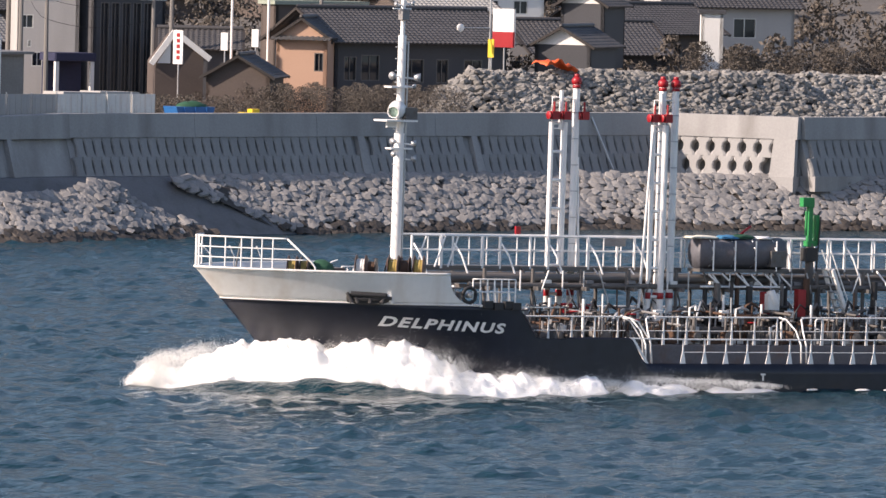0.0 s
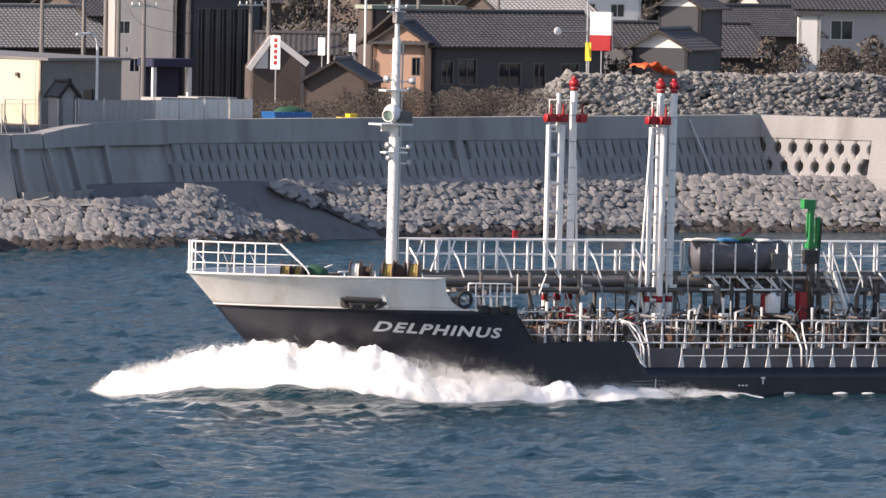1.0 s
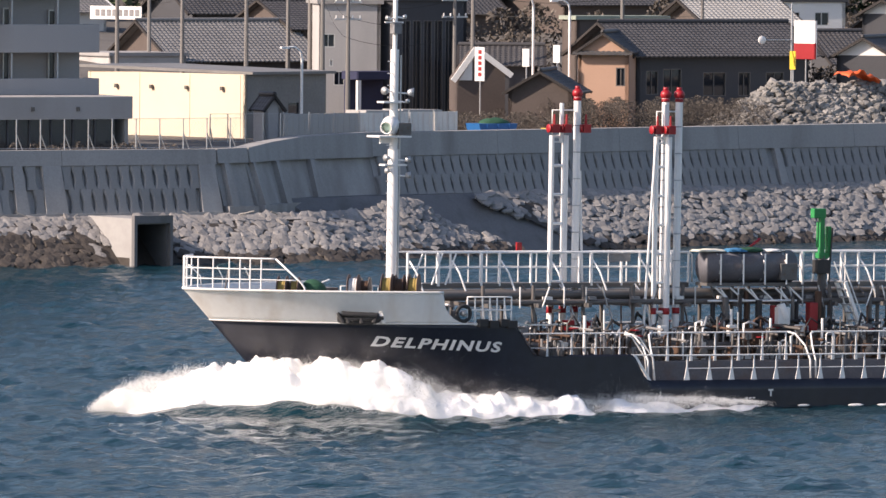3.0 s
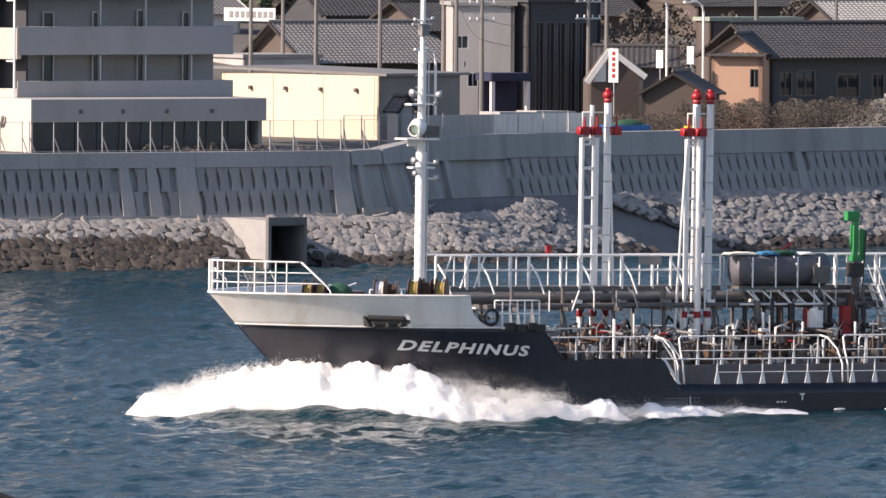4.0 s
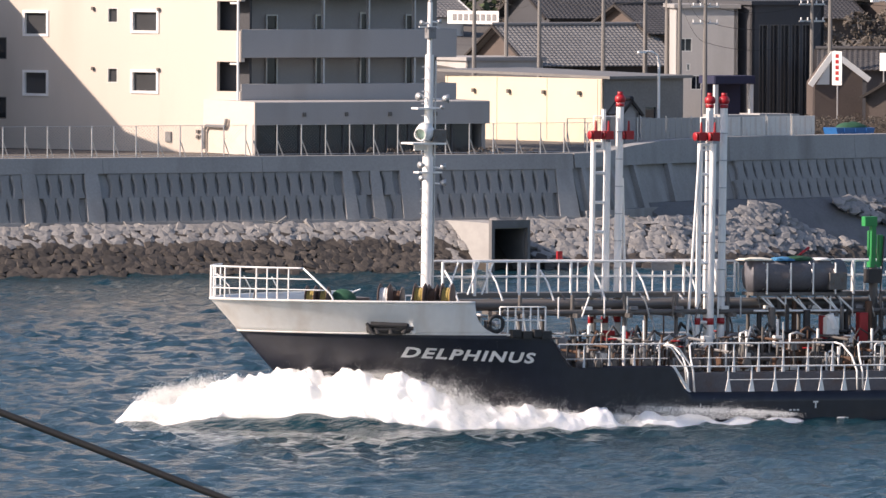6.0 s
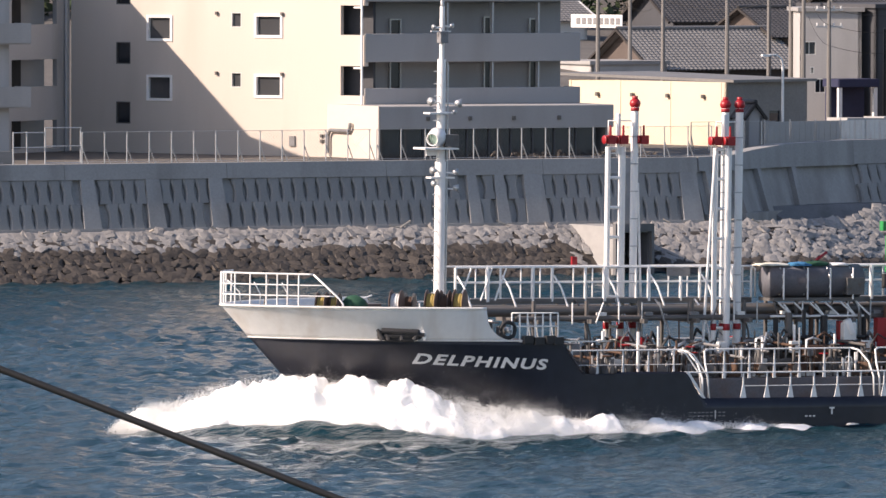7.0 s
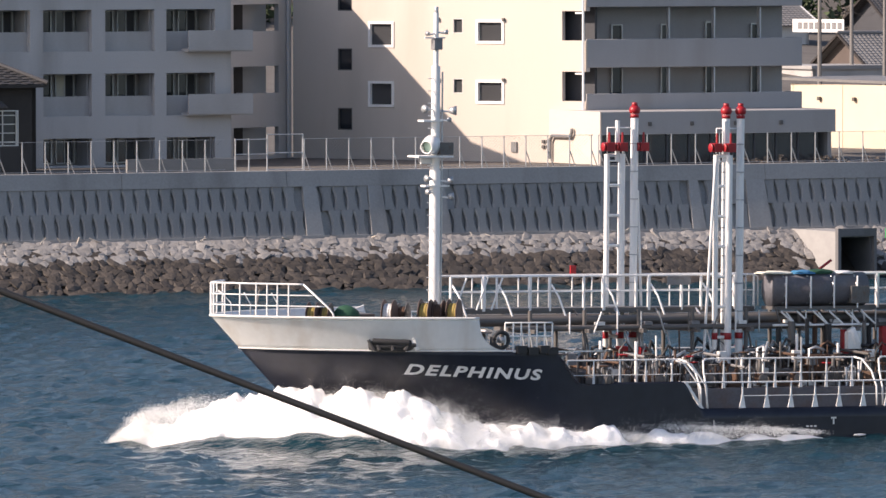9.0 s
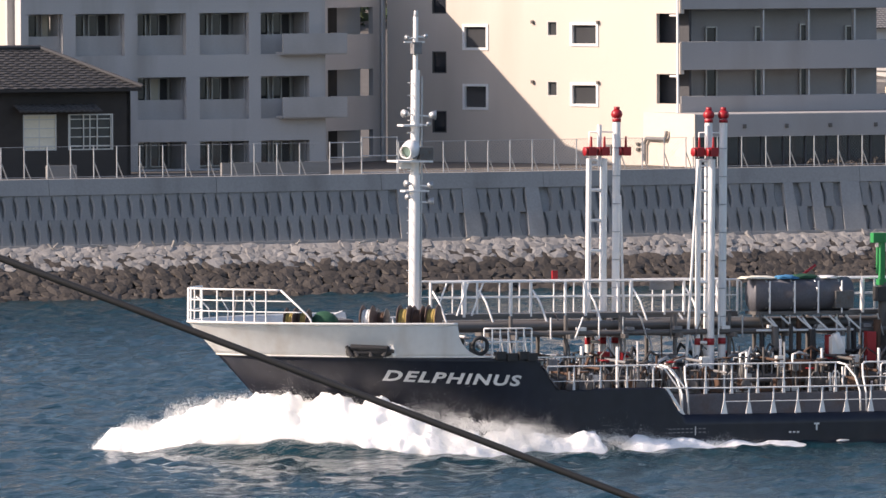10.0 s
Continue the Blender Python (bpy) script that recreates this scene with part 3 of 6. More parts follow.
END_WINDOWS = []
for base in (0.0, 2.98, 5.96, 8.94):
    END_WINDOWS += [(end_s(372), 1.6, 2.72 + base - 0.1, 1.3, WHITE_STEEL, PANE), (end_s(563), 1.72, 2.86 + base, 1.18, WHITE_STEEL, PANE),
                    (end_s(522), 0.62, 3.35 + base, 0.75, ALU, PANE), (end_s(317), 0.9, 1.45 + base, 1.1, PIPE, PANE_DARK)]
holes = [(s, s + w, z, z + h) for s, w, z, h, _, _ in END_WINDOWS]
RECESS = [(16.7, 18.25, 3.05 + 2.98 * k, 4.5 + 2.98 * k) for k in range(4)]
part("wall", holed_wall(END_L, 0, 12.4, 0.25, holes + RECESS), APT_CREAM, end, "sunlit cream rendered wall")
for s, w, z, h, fr, pn in END_WINDOWS:
    window(end, pose(s, 0, z), w, h, fr, pn, 0.05 if fr is WHITE_STEEL else 0.0, 0.13 if fr is WHITE_STEEL else 0.05, mullion=False)
for base in (2.98, 5.96, 8.94):
    for px in (497, 612):
        block("wall_vent", (end_s(px), -0.06, 4.05 + base - 2.98), (0.13, 0.14, 0.16), PIPE, end, kind="bevel")
block("wall_vent", (end_s(630), -0.04, 0.75), (0.34, 0.08, 0.5), TANK_GREY, end)
for dx in (0, 0.26):
    for dz in (0, 0.26):
        block("wall_vent", (end_s(681) + dx, -0.04, 0.78 + dz), (0.16, 0.1, 0.16), PIPE, end, kind="bevel")
bar("drainpipe", (END_L - 0.12, -0.14, 2.3), (END_L - 0.12, -0.14, 12.4), 0.06, WHITE_STEEL, end)
for k in range(4):
    bar("drain_arm", (END_L - 0.1, -0.12, 4.5 + 2.98 * k - 0.1), (END_L - 0.6, -0.12, 4.5 + 2.98 * k - 0.1), 0.05, WHITE_STEEL, end)
# dark sheet put behind the openings for the gloom of unlit rooms
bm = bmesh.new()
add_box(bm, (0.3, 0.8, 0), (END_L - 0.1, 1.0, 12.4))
part("dark_backing", bm, DARK_WALL, end)

# balcony front along the shore
front = new("balcony_front")
front.parent = apt
FW = 11.9
for k in range(4):
    lo, hi = (2.62, 3.42) if k == 0 else (1.72 + 2.98 * k, 3.12 + 2.98 * k)
    bal = new("balcony")
    bal.parent = front
    bm = bmesh.new()
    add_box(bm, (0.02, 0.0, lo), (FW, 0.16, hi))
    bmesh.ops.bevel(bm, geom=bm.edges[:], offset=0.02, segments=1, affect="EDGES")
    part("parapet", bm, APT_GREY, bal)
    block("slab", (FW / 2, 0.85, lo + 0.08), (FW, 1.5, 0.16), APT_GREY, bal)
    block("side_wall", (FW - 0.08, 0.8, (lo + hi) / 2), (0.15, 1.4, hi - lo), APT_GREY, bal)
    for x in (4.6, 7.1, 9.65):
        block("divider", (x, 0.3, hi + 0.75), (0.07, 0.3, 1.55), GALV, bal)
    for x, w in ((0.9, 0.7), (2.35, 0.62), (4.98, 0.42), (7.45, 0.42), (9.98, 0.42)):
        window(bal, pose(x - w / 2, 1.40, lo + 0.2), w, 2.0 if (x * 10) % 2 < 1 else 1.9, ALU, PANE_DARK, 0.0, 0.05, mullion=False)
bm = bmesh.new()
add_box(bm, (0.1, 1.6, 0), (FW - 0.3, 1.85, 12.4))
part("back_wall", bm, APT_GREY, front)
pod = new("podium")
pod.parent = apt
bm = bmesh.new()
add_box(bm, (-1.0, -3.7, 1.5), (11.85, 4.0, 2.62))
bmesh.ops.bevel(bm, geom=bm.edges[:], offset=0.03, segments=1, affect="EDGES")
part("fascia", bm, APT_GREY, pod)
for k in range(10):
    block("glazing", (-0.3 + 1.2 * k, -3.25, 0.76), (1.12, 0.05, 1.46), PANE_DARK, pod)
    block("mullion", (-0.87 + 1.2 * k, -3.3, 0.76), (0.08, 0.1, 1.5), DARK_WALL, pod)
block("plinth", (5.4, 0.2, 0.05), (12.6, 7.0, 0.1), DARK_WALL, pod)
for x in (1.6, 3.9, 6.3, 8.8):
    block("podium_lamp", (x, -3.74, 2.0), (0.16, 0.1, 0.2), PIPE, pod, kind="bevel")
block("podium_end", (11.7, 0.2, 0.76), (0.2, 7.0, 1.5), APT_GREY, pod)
# sunward end of the podium painted the paler cream, its light kept in colour
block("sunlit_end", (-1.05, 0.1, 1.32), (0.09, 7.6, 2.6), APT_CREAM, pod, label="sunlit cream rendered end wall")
duct = [(-1.25, 1.6, 0.2), (-1.25, 1.6, 1.1), (-1.25, 1.35, 1.35), (-1.25, -0.7, 1.35), (-1.25, -0.85, 1.55), (-1.25, -0.85, 1.75)]
for a, b in zip(duct, duct[1:]):
    bar("duct", a, b, 0.09, TANK_GREY, pod)
bm = bmesh.new()
add_box(bm, (-1.5, 3.0, 12.4), (FW, 14, 12.65))
part("roof", bm, APT_GREY, apt)

# framed wing, seen in shade, and the gallery block behind it
wing = thing("apartment_wing", SH @ pose(150.0, 404.0, 5.3), "grey-white apartment wing with a grid of recessed balconies", "building")
bays = [(b - 150, c - 150) for b, c in ((162.6, 164.4), (165.05, 167.6), (168.28, 170.83), (171.54, 174.14), (174.77, 177.35))]
levels = [(0.1, 1.42), (2.49, 4.55), (5.62, 7.65)]
grid = part("frame", holed_wall(16.0, 0, 8.95, 0.4, [(a - 12.2, b - 12.2, z0, z1) for a, b in bays for z0, z1 in levels]), WING_GREY, wing, "pale concrete frame")
grid.matrix_basis = pose(12.2, 0, 0)
for a, b in bays:
    for z0, z1 in levels[1:]:
        block("parapet", ((a + b) / 2, 0.42, z0 + 0.48), (b - a, 0.12, 0.96), WING_GREY, wing)
    for z0, z1 in levels:
        window(wing, pose(a + 0.25, 1.7, z0 + 0.05), 0.9, z1 - z0 - 0.1, ALU, PANE_DARK, 0.0, 0.05, False)
        window(wing, pose(a + 1.35, 1.7, z0 + 0.05), 1.0, z1 - z0 - 0.1, ALU, PANE, 0.0, 0.05, True, SHOJI if (a * 7 + z0 * 3) % 3 < 0.8 else None)
    for x in (a + 0.04, b - 0.04):
        block("cross_wall", (x, 1.1, 4.4), (0.08, 1.3, 8.6), WING_GREY, wing)
for z0, z1 in levels:
    block("floor_slab", (20.2, 1.1, z0 - 0.1), (15.9, 1.4, 0.18), WING_GREY, wing)
block("back_wall", (20.2, 2.0, 4.4), (15.9, 0.25, 8.8), WING_GREY, wing)
block("roof_slab", (20.2, 1.5, 9.0), (16.2, 3.6, 0.25), WING_GREY, wing)
block("side_wall", (28.05, 1.25, 4.4), (0.3, 1.8, 8.8), WING_GREY, wing)
hang = new("corner_balcony")
hang.parent = wing
for z in (5.65, 2.55):
    block("parapet", (27.4, -0.55, z + 0.48), (3.4, 0.12, 0.98), WING_GREY, hang)
    block("parapet", (29.05, 0.3, z + 0.48), (0.12, 1.7, 0.98), WING_GREY, hang)
    block("slab", (27.4, 0.3, z), (3.4, 1.7, 0.14), WING_GREY, hang)

gal = thing("gallery_block", SH @ pose(172.0, 405.7, 5.3, 0, 0, 33.5), "shaded rear apartment block with open access galleries", "building")
GL = 17.4
rows_ = [(0.2, 1.6), (3.3, 4.65), (6.4, 7.75), (9.3, 10.4)]
gal_holes = [(a, b, z0, z1) for z0, z1 in rows_ for a, b in ((7.2, 11.6), (12.0, 16.2))]
part("wall", holed_wall(GL, 0, 10.8, 0.25, gal_holes), WING_GREY, gal)
for z0, z1 in rows_:
    for x in (8.3, 10.0, 13.0, 14.6):
        block("door", (x, 1.42, z0 + 0.6), (0.85, 0.06, 1.5), WOOD_DARK, gal)
    block("slab", (11.8, 0.8, z0 - 0.6), (9.4, 1.3, 0.18), WING_GREY, gal)
    block("curtain_panel", (9.2, 0.9, z0 + 0.75), (0.3, 0.06, 1.0), SHOJI, gal)
block("back_wall", (8.7, 1.55, 5.35), (17.2, 0.2, 10.7), WING_GREY, gal)
block("roof_slab", (8.4, 3.2, 10.9), (17.2, 6.4, 0.25), WING_GREY, gal)
block("side_wall", (0.1, 3.2, 5.35), (0.25, 6.2, 10.7), WING_GREY, gal)
bar("drainpipe", (16.9, -0.1, 0), (16.9, -0.1, 10.8), 0.07, WING_GREY, gal)


# ---- houses with pitched roofs
def roof_slope(name, w, run, rise, material, parent, m, pitch=0.3):
    """A tiled slope: x along the eaves, y up the slope, with rolls running up it and stepped courses."""
    nx, ny = max(8, int(w / pitch * 4)), max(4, int(math.hypot(run, rise) / 0.28))
    X = np.linspace(0, w, nx)
    rows = []
    for j in range(ny):
        for f in (0.0, 0.98):
            t = (j + f) / ny
            h = 0.05 * np.abs(np.sin(X * math.pi / pitch)) ** 2 + 0.035 * (1 - f)
            rows.append(np.stack([X, np.full_like(X, run * t), rise * t + h], -1))
    o = new(name, grid_mesh(name, np.array(rows), material, False))
    o.parent = parent
    o.matrix_basis = m
    mod = o.modifiers.new("thick", "SOLIDIFY")
    mod.thickness = 0.08
    return o


def house(name, u, n, z0, rz, w, d, h, wall, label, roof="gable", rise=1.3, over=0.45, roof_mat=None, windows=(), side=(), ridge="x", gable=None):
    """Walls from the front corner (u, n): x along the front, y back."""
    b = thing(name, SH @ pose(u, n, z0, 0, 0, rz), label, "house")
    roof_mat = roof_mat or ROOF_TILE
    part("front_wall", holed_wall(w, 0, h, 0.2, [(x, x + ww, z, z + hh) for x, z, ww, hh in windows]), wall, b)
    o = part("side_wall", holed_wall(d, 0, h, 0.2, [(x, x + ww, z, z + hh) for x, z, ww, hh in side]), wall, b)
    o.matrix_basis = pose(w, 0, 0, 0, 0, 90)
    o = part("side_wall", holed_wall(d, 0, h, 0.2, []), wall, b)
    o.matrix_basis = pose(0, d, 0, 0, 0, -90)
    block("rear_wall", (w / 2, d - 0.1, h / 2), (w, 0.2, h), wall, b)
    fr = PIPE if wall in (DARK_WALL, BROWN_WALL, ORANGE_WALL) else ALU
    for x, z, ww, hh in windows:
        window(b, pose(x, 0, z), ww, hh, fr, PANE_DARK, 0.0, 0.05)
    for x, z, ww, hh in side:
        window(b, pose(w, x, z, 0, 0, 90), ww, hh, fr, PANE_DARK, 0.0, 0.05)
    if roof == "none":
        return b
    if roof == "flat":
        block("roof", (w / 2, d / 2, h + 0.1), (w + 0.3, d + 0.3, 0.22), roof_mat, b)
        return b
    g = new("roof")
    g.parent = b
    if ridge == "x":
        L_, W_, base = w, d, Matrix.Identity(4)
    else:
        L_, W_, base = d, w, pose(w, 0, 0, 0, 0, 90)
    run = W_ / 2 + over
    eave = h - rise * over / (W_ / 2) + 0.05
    tot = rise * run / (W_ / 2)
    roof_slope("tile_slope", L_ + 2 * over, run, tot, roof_mat, g, base @ pose(-over, -over, eave))
    roof_slope("tile_slope", L_ + 2 * over, run, tot, roof_mat, g, base @ pose(L_ + over, W_ + over, eave, 0, 0, 180))
    for x in (0, L_ - 0.18):
        bm = bmesh.new()
        q = [(x, 0, h), (x, W_, h), (x, W_ / 2, h + rise)]
        va = [bm.verts.new(v) for v in q]
        vb = [bm.verts.new((v[0] + 0.18, v[1], v[2])) for v in q]
        bm.faces.new(va)
        bm.faces.new(vb[::-1])
        for i in range(3):
            j = (i + 1) % 3
            bm.faces.new((va[i], vb[i], vb[j], va[j]))
        bmesh.ops.recalc_face_normals(bm, faces=bm.faces[:])
        o = part("gable", bm, gable or wall, b)
        o.matrix_basis = base
    o = bar("ridge", base @ Vector((-over, W_ / 2, eave + tot + 0.08)), base @ Vector((L_ + over, W_ / 2, eave + tot + 0.08)), 0.13, roof_mat, g)
    for sx in (-over, L_ + over):
        for s in (0, 1):
            y0, y1 = (-over, W_ / 2) if s == 0 else (W_ + over, W_ / 2)
            bar("bargeboard", base @ Vector((sx, y0, eave - 0.02)), base @ Vector((sx, y1, eave + tot - 0.02)), 0.07, WOOD_DARK if wall is not WHITE_WALL else WHITE_WALL, g, kind="cube")
    return b


# cream shed
shed = thing("metal_shed", SH @ pose(221.7, 411.0, 5.3), "low cream metal-sided shed with a flat grey roof", "shed")
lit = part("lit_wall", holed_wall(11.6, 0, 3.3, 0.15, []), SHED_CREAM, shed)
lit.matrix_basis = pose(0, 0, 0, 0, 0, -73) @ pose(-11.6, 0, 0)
for k in range(4):
    block("wall_lamp", (2.2 + 2.6 * k, -0.1, 2.55), (0.16, 0.16, 0.2), PIPE, lit, kind="bevel")
for k in range(4):
    block("siding_rib", (0.15 + 3.7 * k, -0.012, 1.65), (0.05, 0.025, 3.26), SHED_CREAM, lit)
# roof grey on this side paints in its shade beside the cream wall
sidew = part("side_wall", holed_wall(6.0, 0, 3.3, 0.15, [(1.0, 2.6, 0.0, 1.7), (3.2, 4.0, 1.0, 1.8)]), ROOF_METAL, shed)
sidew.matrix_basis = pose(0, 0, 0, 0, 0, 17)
block("door", (1.8, 0.16, 0.85), (1.56, 0.04, 1.66), DARK_WALL, sidew)
block("pane", (3.6, 0.1, 1.4), (0.8, 0.02, 0.8), PANE_DARK, sidew)
bm = bmesh.new()
q = [bm.verts.new(v) for v in ((0.3, -0.25, 3.3), (6.2, 1.5, 3.3), (2.6, 13.2, 3.5), (-3.9, 11.4, 3.5))]
bm.faces.new(q)
ext = bmesh.ops.extrude_face_region(bm, geom=bm.faces[:])
for v in [g for g in ext["geom"] if isinstance(g, bmesh.types.BMVert)]:
    v.co.z += 0.14
bmesh.ops.recalc_face_normals(bm, faces=bm.faces[:])
part("roof", bm, ROOF_METAL, shed)

house("salmon_house", 247.5, 421.0, 5.3, -42, 2.8, 5.0, 4.25, ORANGE_WALL, "two-storey house with salmon rendered gable and dark tiles", "gable", 0.95, 0.22, None,
      [(2.1, 2.4, 0.5, 1.0)], (), "y")
salmon = bpy.data.objects["salmon_house"]
roof_slope("pent_roof", 3.3, 0.5, 0.16, ROOF_TILE, salmon, pose(-0.25, -0.5, 4.1))
house("site_hut", 219.6, 405, 5.3, 0, 1.0, 1.2, 1.7, GREY_WALL, "small grey site hut with a dark gable roof", "gable", 0.6, 0.15, None, (), (), "y")
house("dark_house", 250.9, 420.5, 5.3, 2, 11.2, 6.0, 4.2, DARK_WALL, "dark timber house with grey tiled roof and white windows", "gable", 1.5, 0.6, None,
      [(0.6, 1.9, 0.8, 1.3), (1.7, 1.9, 1.2, 1.4), (4.3, 1.8, 1.5, 1.3), (6.6, 1.8, 0.8, 1.3), (8.4, 1.8, 1.2, 1.3)])
house("brown_house", 238.9, 413.6, 5.3, -38, 3.4, 5.5, 2.3, BROWN_WALL, "small brown boarded cottage with a grey gable roof", "gable", 1.0, 0.3, None, (), [(1.2, 0.4, 1.2, 1.4)], "y")
house("grey_building", 240.25, 436.8, 5.3, -22, 3.4, 5.0, 6.6, GREY_WALL, "tall pale grey concrete building with small windows", "flat", 1, 0.3, CONCRETE,
      [(0.12, 4.2, 0.75, 0.75), (0.8, 2.1, 0.62, 0.8), (0.55, 3.15, 0.22, 0.4)])
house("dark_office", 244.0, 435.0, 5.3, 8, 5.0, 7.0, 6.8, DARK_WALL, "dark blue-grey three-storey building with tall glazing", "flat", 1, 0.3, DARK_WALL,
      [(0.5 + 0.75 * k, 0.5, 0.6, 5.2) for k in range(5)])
porch = thing("porch", SH @ pose(239.75, 431.5, 5.3, 0, 0, 0), "dark blue open porch with white posts and roof", "porch")
block("canopy", (1.2, 0.8, 2.75), (2.6, 1.8, 0.45), NAVY, porch, kind="bevel")
block("porch_post", (0.1, 0.1, 1.25), (0.22, 0.2, 2.5), WHITE_WALL, porch)
block("porch_post", (2.3, 0.1, 1.25), (0.22, 0.2, 2.5), WHITE_WALL, porch)
block("back_panel", (1.2, 1.5, 1.25), (2.4, 0.1, 2.5), NAVY, porch)
house("roadside_shop", 246.2, 431, 5.3, -30, 4.0, 4, 3.4, DARK_WALL, "dark roadside shop with a tiled gable roof", "gable", 0.9, 0.4, None, [(0.8, 1.8, 1.0, 1.2)], (), "x")
# small shop gable edged with broad white boards
shop = thing("white_edged_shop", SH @ pose(239.15, 419.8, 4.85, 0, 0, -20), "small dark shop with broad white gable boards", "shop")
part("shop_front", prism([(0.15, 0), (2.75, 0), (2.75, 3.55), (1.2, 4.75), (0.15, 3.3)], 2.5), BROWN_WALL, shop)
for a, b in (((-0.1, 3.15), (1.15, 4.9)), ((1.15, 4.9), (3.1, 3.45))):
    d = Vector((b[0] - a[0], 0, b[1] - a[1]))
    block("gable_board", ((a[0] + b[0]) / 2, -0.15, (a[1] + b[1]) / 2), (d.length, 0.14, 0.3), WHITE_WALL, shop, ry=-math.degrees(math.atan2(d.z, d.x)))
part("gable_panel", prism([(0.25, 3.2), (0.95, 3.2), (0.95, 4.35)], 0.06), WHITE_WALL, shop).matrix_basis = pose(0, -0.08, 0)
house("gable_house", 281.6, 449, 6.0, -6, 8.5, 6.0, 2.4, DARK_WALL, "dark house with a white-edged gable and tiled roof", "gable", 1.6, 0.6, None, [(4.5, 0.6, 1.4, 1.2)], (), "x")
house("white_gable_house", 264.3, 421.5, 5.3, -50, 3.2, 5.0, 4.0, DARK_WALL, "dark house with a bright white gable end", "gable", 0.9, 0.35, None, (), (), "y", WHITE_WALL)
house("long_tiled_house", 288.5, 452, 6.4, 5, 8.0, 6.0, 3.2, BROWN_WALL, "dark tiled house with deep eaves", "gable", 1.4, 0.7, None, [(1, 1.0, 1.6, 1.3), (4, 1.0, 1.6, 1.3)])
house("pale_house", 287.9, 441, 5.9, -30, 1.3, 1.2, 4.9, WHITE_WALL, "narrow pale rendered house", "flat", 1.0, 0.3, DARK_WALL)
house("white_terrace_house", 299.5, 462, 8.0, -12, 8, 6.0, 3.0, GREY_WALL, "pale house with grey tiled roof on the slope", "gable", 1.4, 0.5, None, [(1, 1.0, 1.5, 1.2), (4, 1.0, 1.5, 1.2)])
house("green_eaved_house", 257.4, 438, 5.8, 0, 5.9, 1.6, 5.2, BROWN_WALL, "grey house with a flat green-edged roof", "flat", 1, 0.5, mat("grey_green_fascia", (0.30, 0.34, 0.28), 0.7), [(0.7, 3.6, 1.6, 1.0), (3.4, 3.6, 1.8, 1.0)])
house("upper_house", 267.6, 440, 6.0, 0, 5.6, 6.0, 4.6, BROWN_WALL, "dark house with a pale metal roof behind", "gable", 1.4, 0.6, PALE_ROOF, [(1, 2.4, 1.5, 1.2), (3.2, 2.4, 1.5, 1.2)])
house("cream_house", 279.9, 453, 7.0, -14, 4.2, 5.0, 4.8, WHITE_WALL, "pale cream house with a flat dark roof", "flat", 1, 0.3, DARK_WALL, [(0.5, 3.4, 0.9, 0.8), (2.3, 3.4, 0.9, 0.8)])
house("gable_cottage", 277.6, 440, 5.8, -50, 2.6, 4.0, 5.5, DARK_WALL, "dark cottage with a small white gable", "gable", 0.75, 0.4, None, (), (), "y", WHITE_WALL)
house("flat_shop", 243.5, 468, 6.4, 0, 5.0, 5, 2.0, GREY_WALL, "low pale green-grey shop building", "flat", 1, 0.3, CONCRETE, [(0.5, 0.8, 1.4, 0.8), (2.8, 0.8, 1.6, 0.8)])
house("tile_hall", 248.8, 470, 6.5, 3, 9.5, 7, 1.8, BROWN_WALL, "broad low hall with a weathered tiled roof", "gable", 2.0, 0.6, ROOF_METAL, [(1, 0.4, 1.5, 1.0)])
house("brown_hall", 258.5, 473, 6.6, 3, 9.0, 7, 3.4, BROWN_WALL, "brown boarded hall on the slope", "gable", 1.5, 0.5, None, [(1, 0.8, 1.5, 1.0), (5, 0.8, 1.5, 1.0)])
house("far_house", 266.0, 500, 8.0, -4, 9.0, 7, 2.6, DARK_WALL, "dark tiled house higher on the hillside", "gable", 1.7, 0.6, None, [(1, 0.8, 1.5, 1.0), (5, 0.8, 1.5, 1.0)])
house("far_house", 254.0, 505, 8.2, 6, 9.0, 7, 2.4, WHITE_WALL, "white walled house higher on the hillside", "gable", 1.7, 0.6, ROOF_METAL, [(1, 0.8, 1.5, 1.0), (5, 0.8, 1.5, 1.0)])
house("far_house", 278.0, 498, 8.0, 0, 9.0, 7, 2.6, BROWN_WALL, "brown house with grey tiles higher on the hillside", "gable", 1.7, 0.6, None, [(1, 0.8, 1.5, 1.0), (5, 0.8, 1.5, 1.0)])
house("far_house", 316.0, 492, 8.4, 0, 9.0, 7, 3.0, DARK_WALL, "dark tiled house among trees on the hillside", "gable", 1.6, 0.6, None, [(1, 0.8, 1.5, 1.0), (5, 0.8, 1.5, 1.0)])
house("far_house", 304.0, 500, 8.4, 0, 10.0, 7, 3.2, GREY_WALL, "pale grey house on the hillside", "gable", 1.6, 0.6, ROOF_METAL, [(1, 0.8, 1.5, 1.0), (5, 0.8, 1.5, 1.0)])
house("far_house", 290.0, 495, 8.2, 3, 9.0, 7, 3.0, BROWN_WALL, "brown house with wide eaves on the hillside", "gable", 1.6, 0.6, None, [(1, 0.8, 1.5, 1.0), (5, 0.8, 1.5, 1.0)])
# old house by the fence
old = house("tea_house", 152.5, 396.8, 5.3, 0, 12.4, 5.0, 4.2, WOOD_DARK, "old dark timber house with tiled hip roof and paper windows", "none", 1.9, 0.7, None, [(6.9, 1.3, 1.7, 1.7), (9.2, 1.3, 2.3, 1.7)])


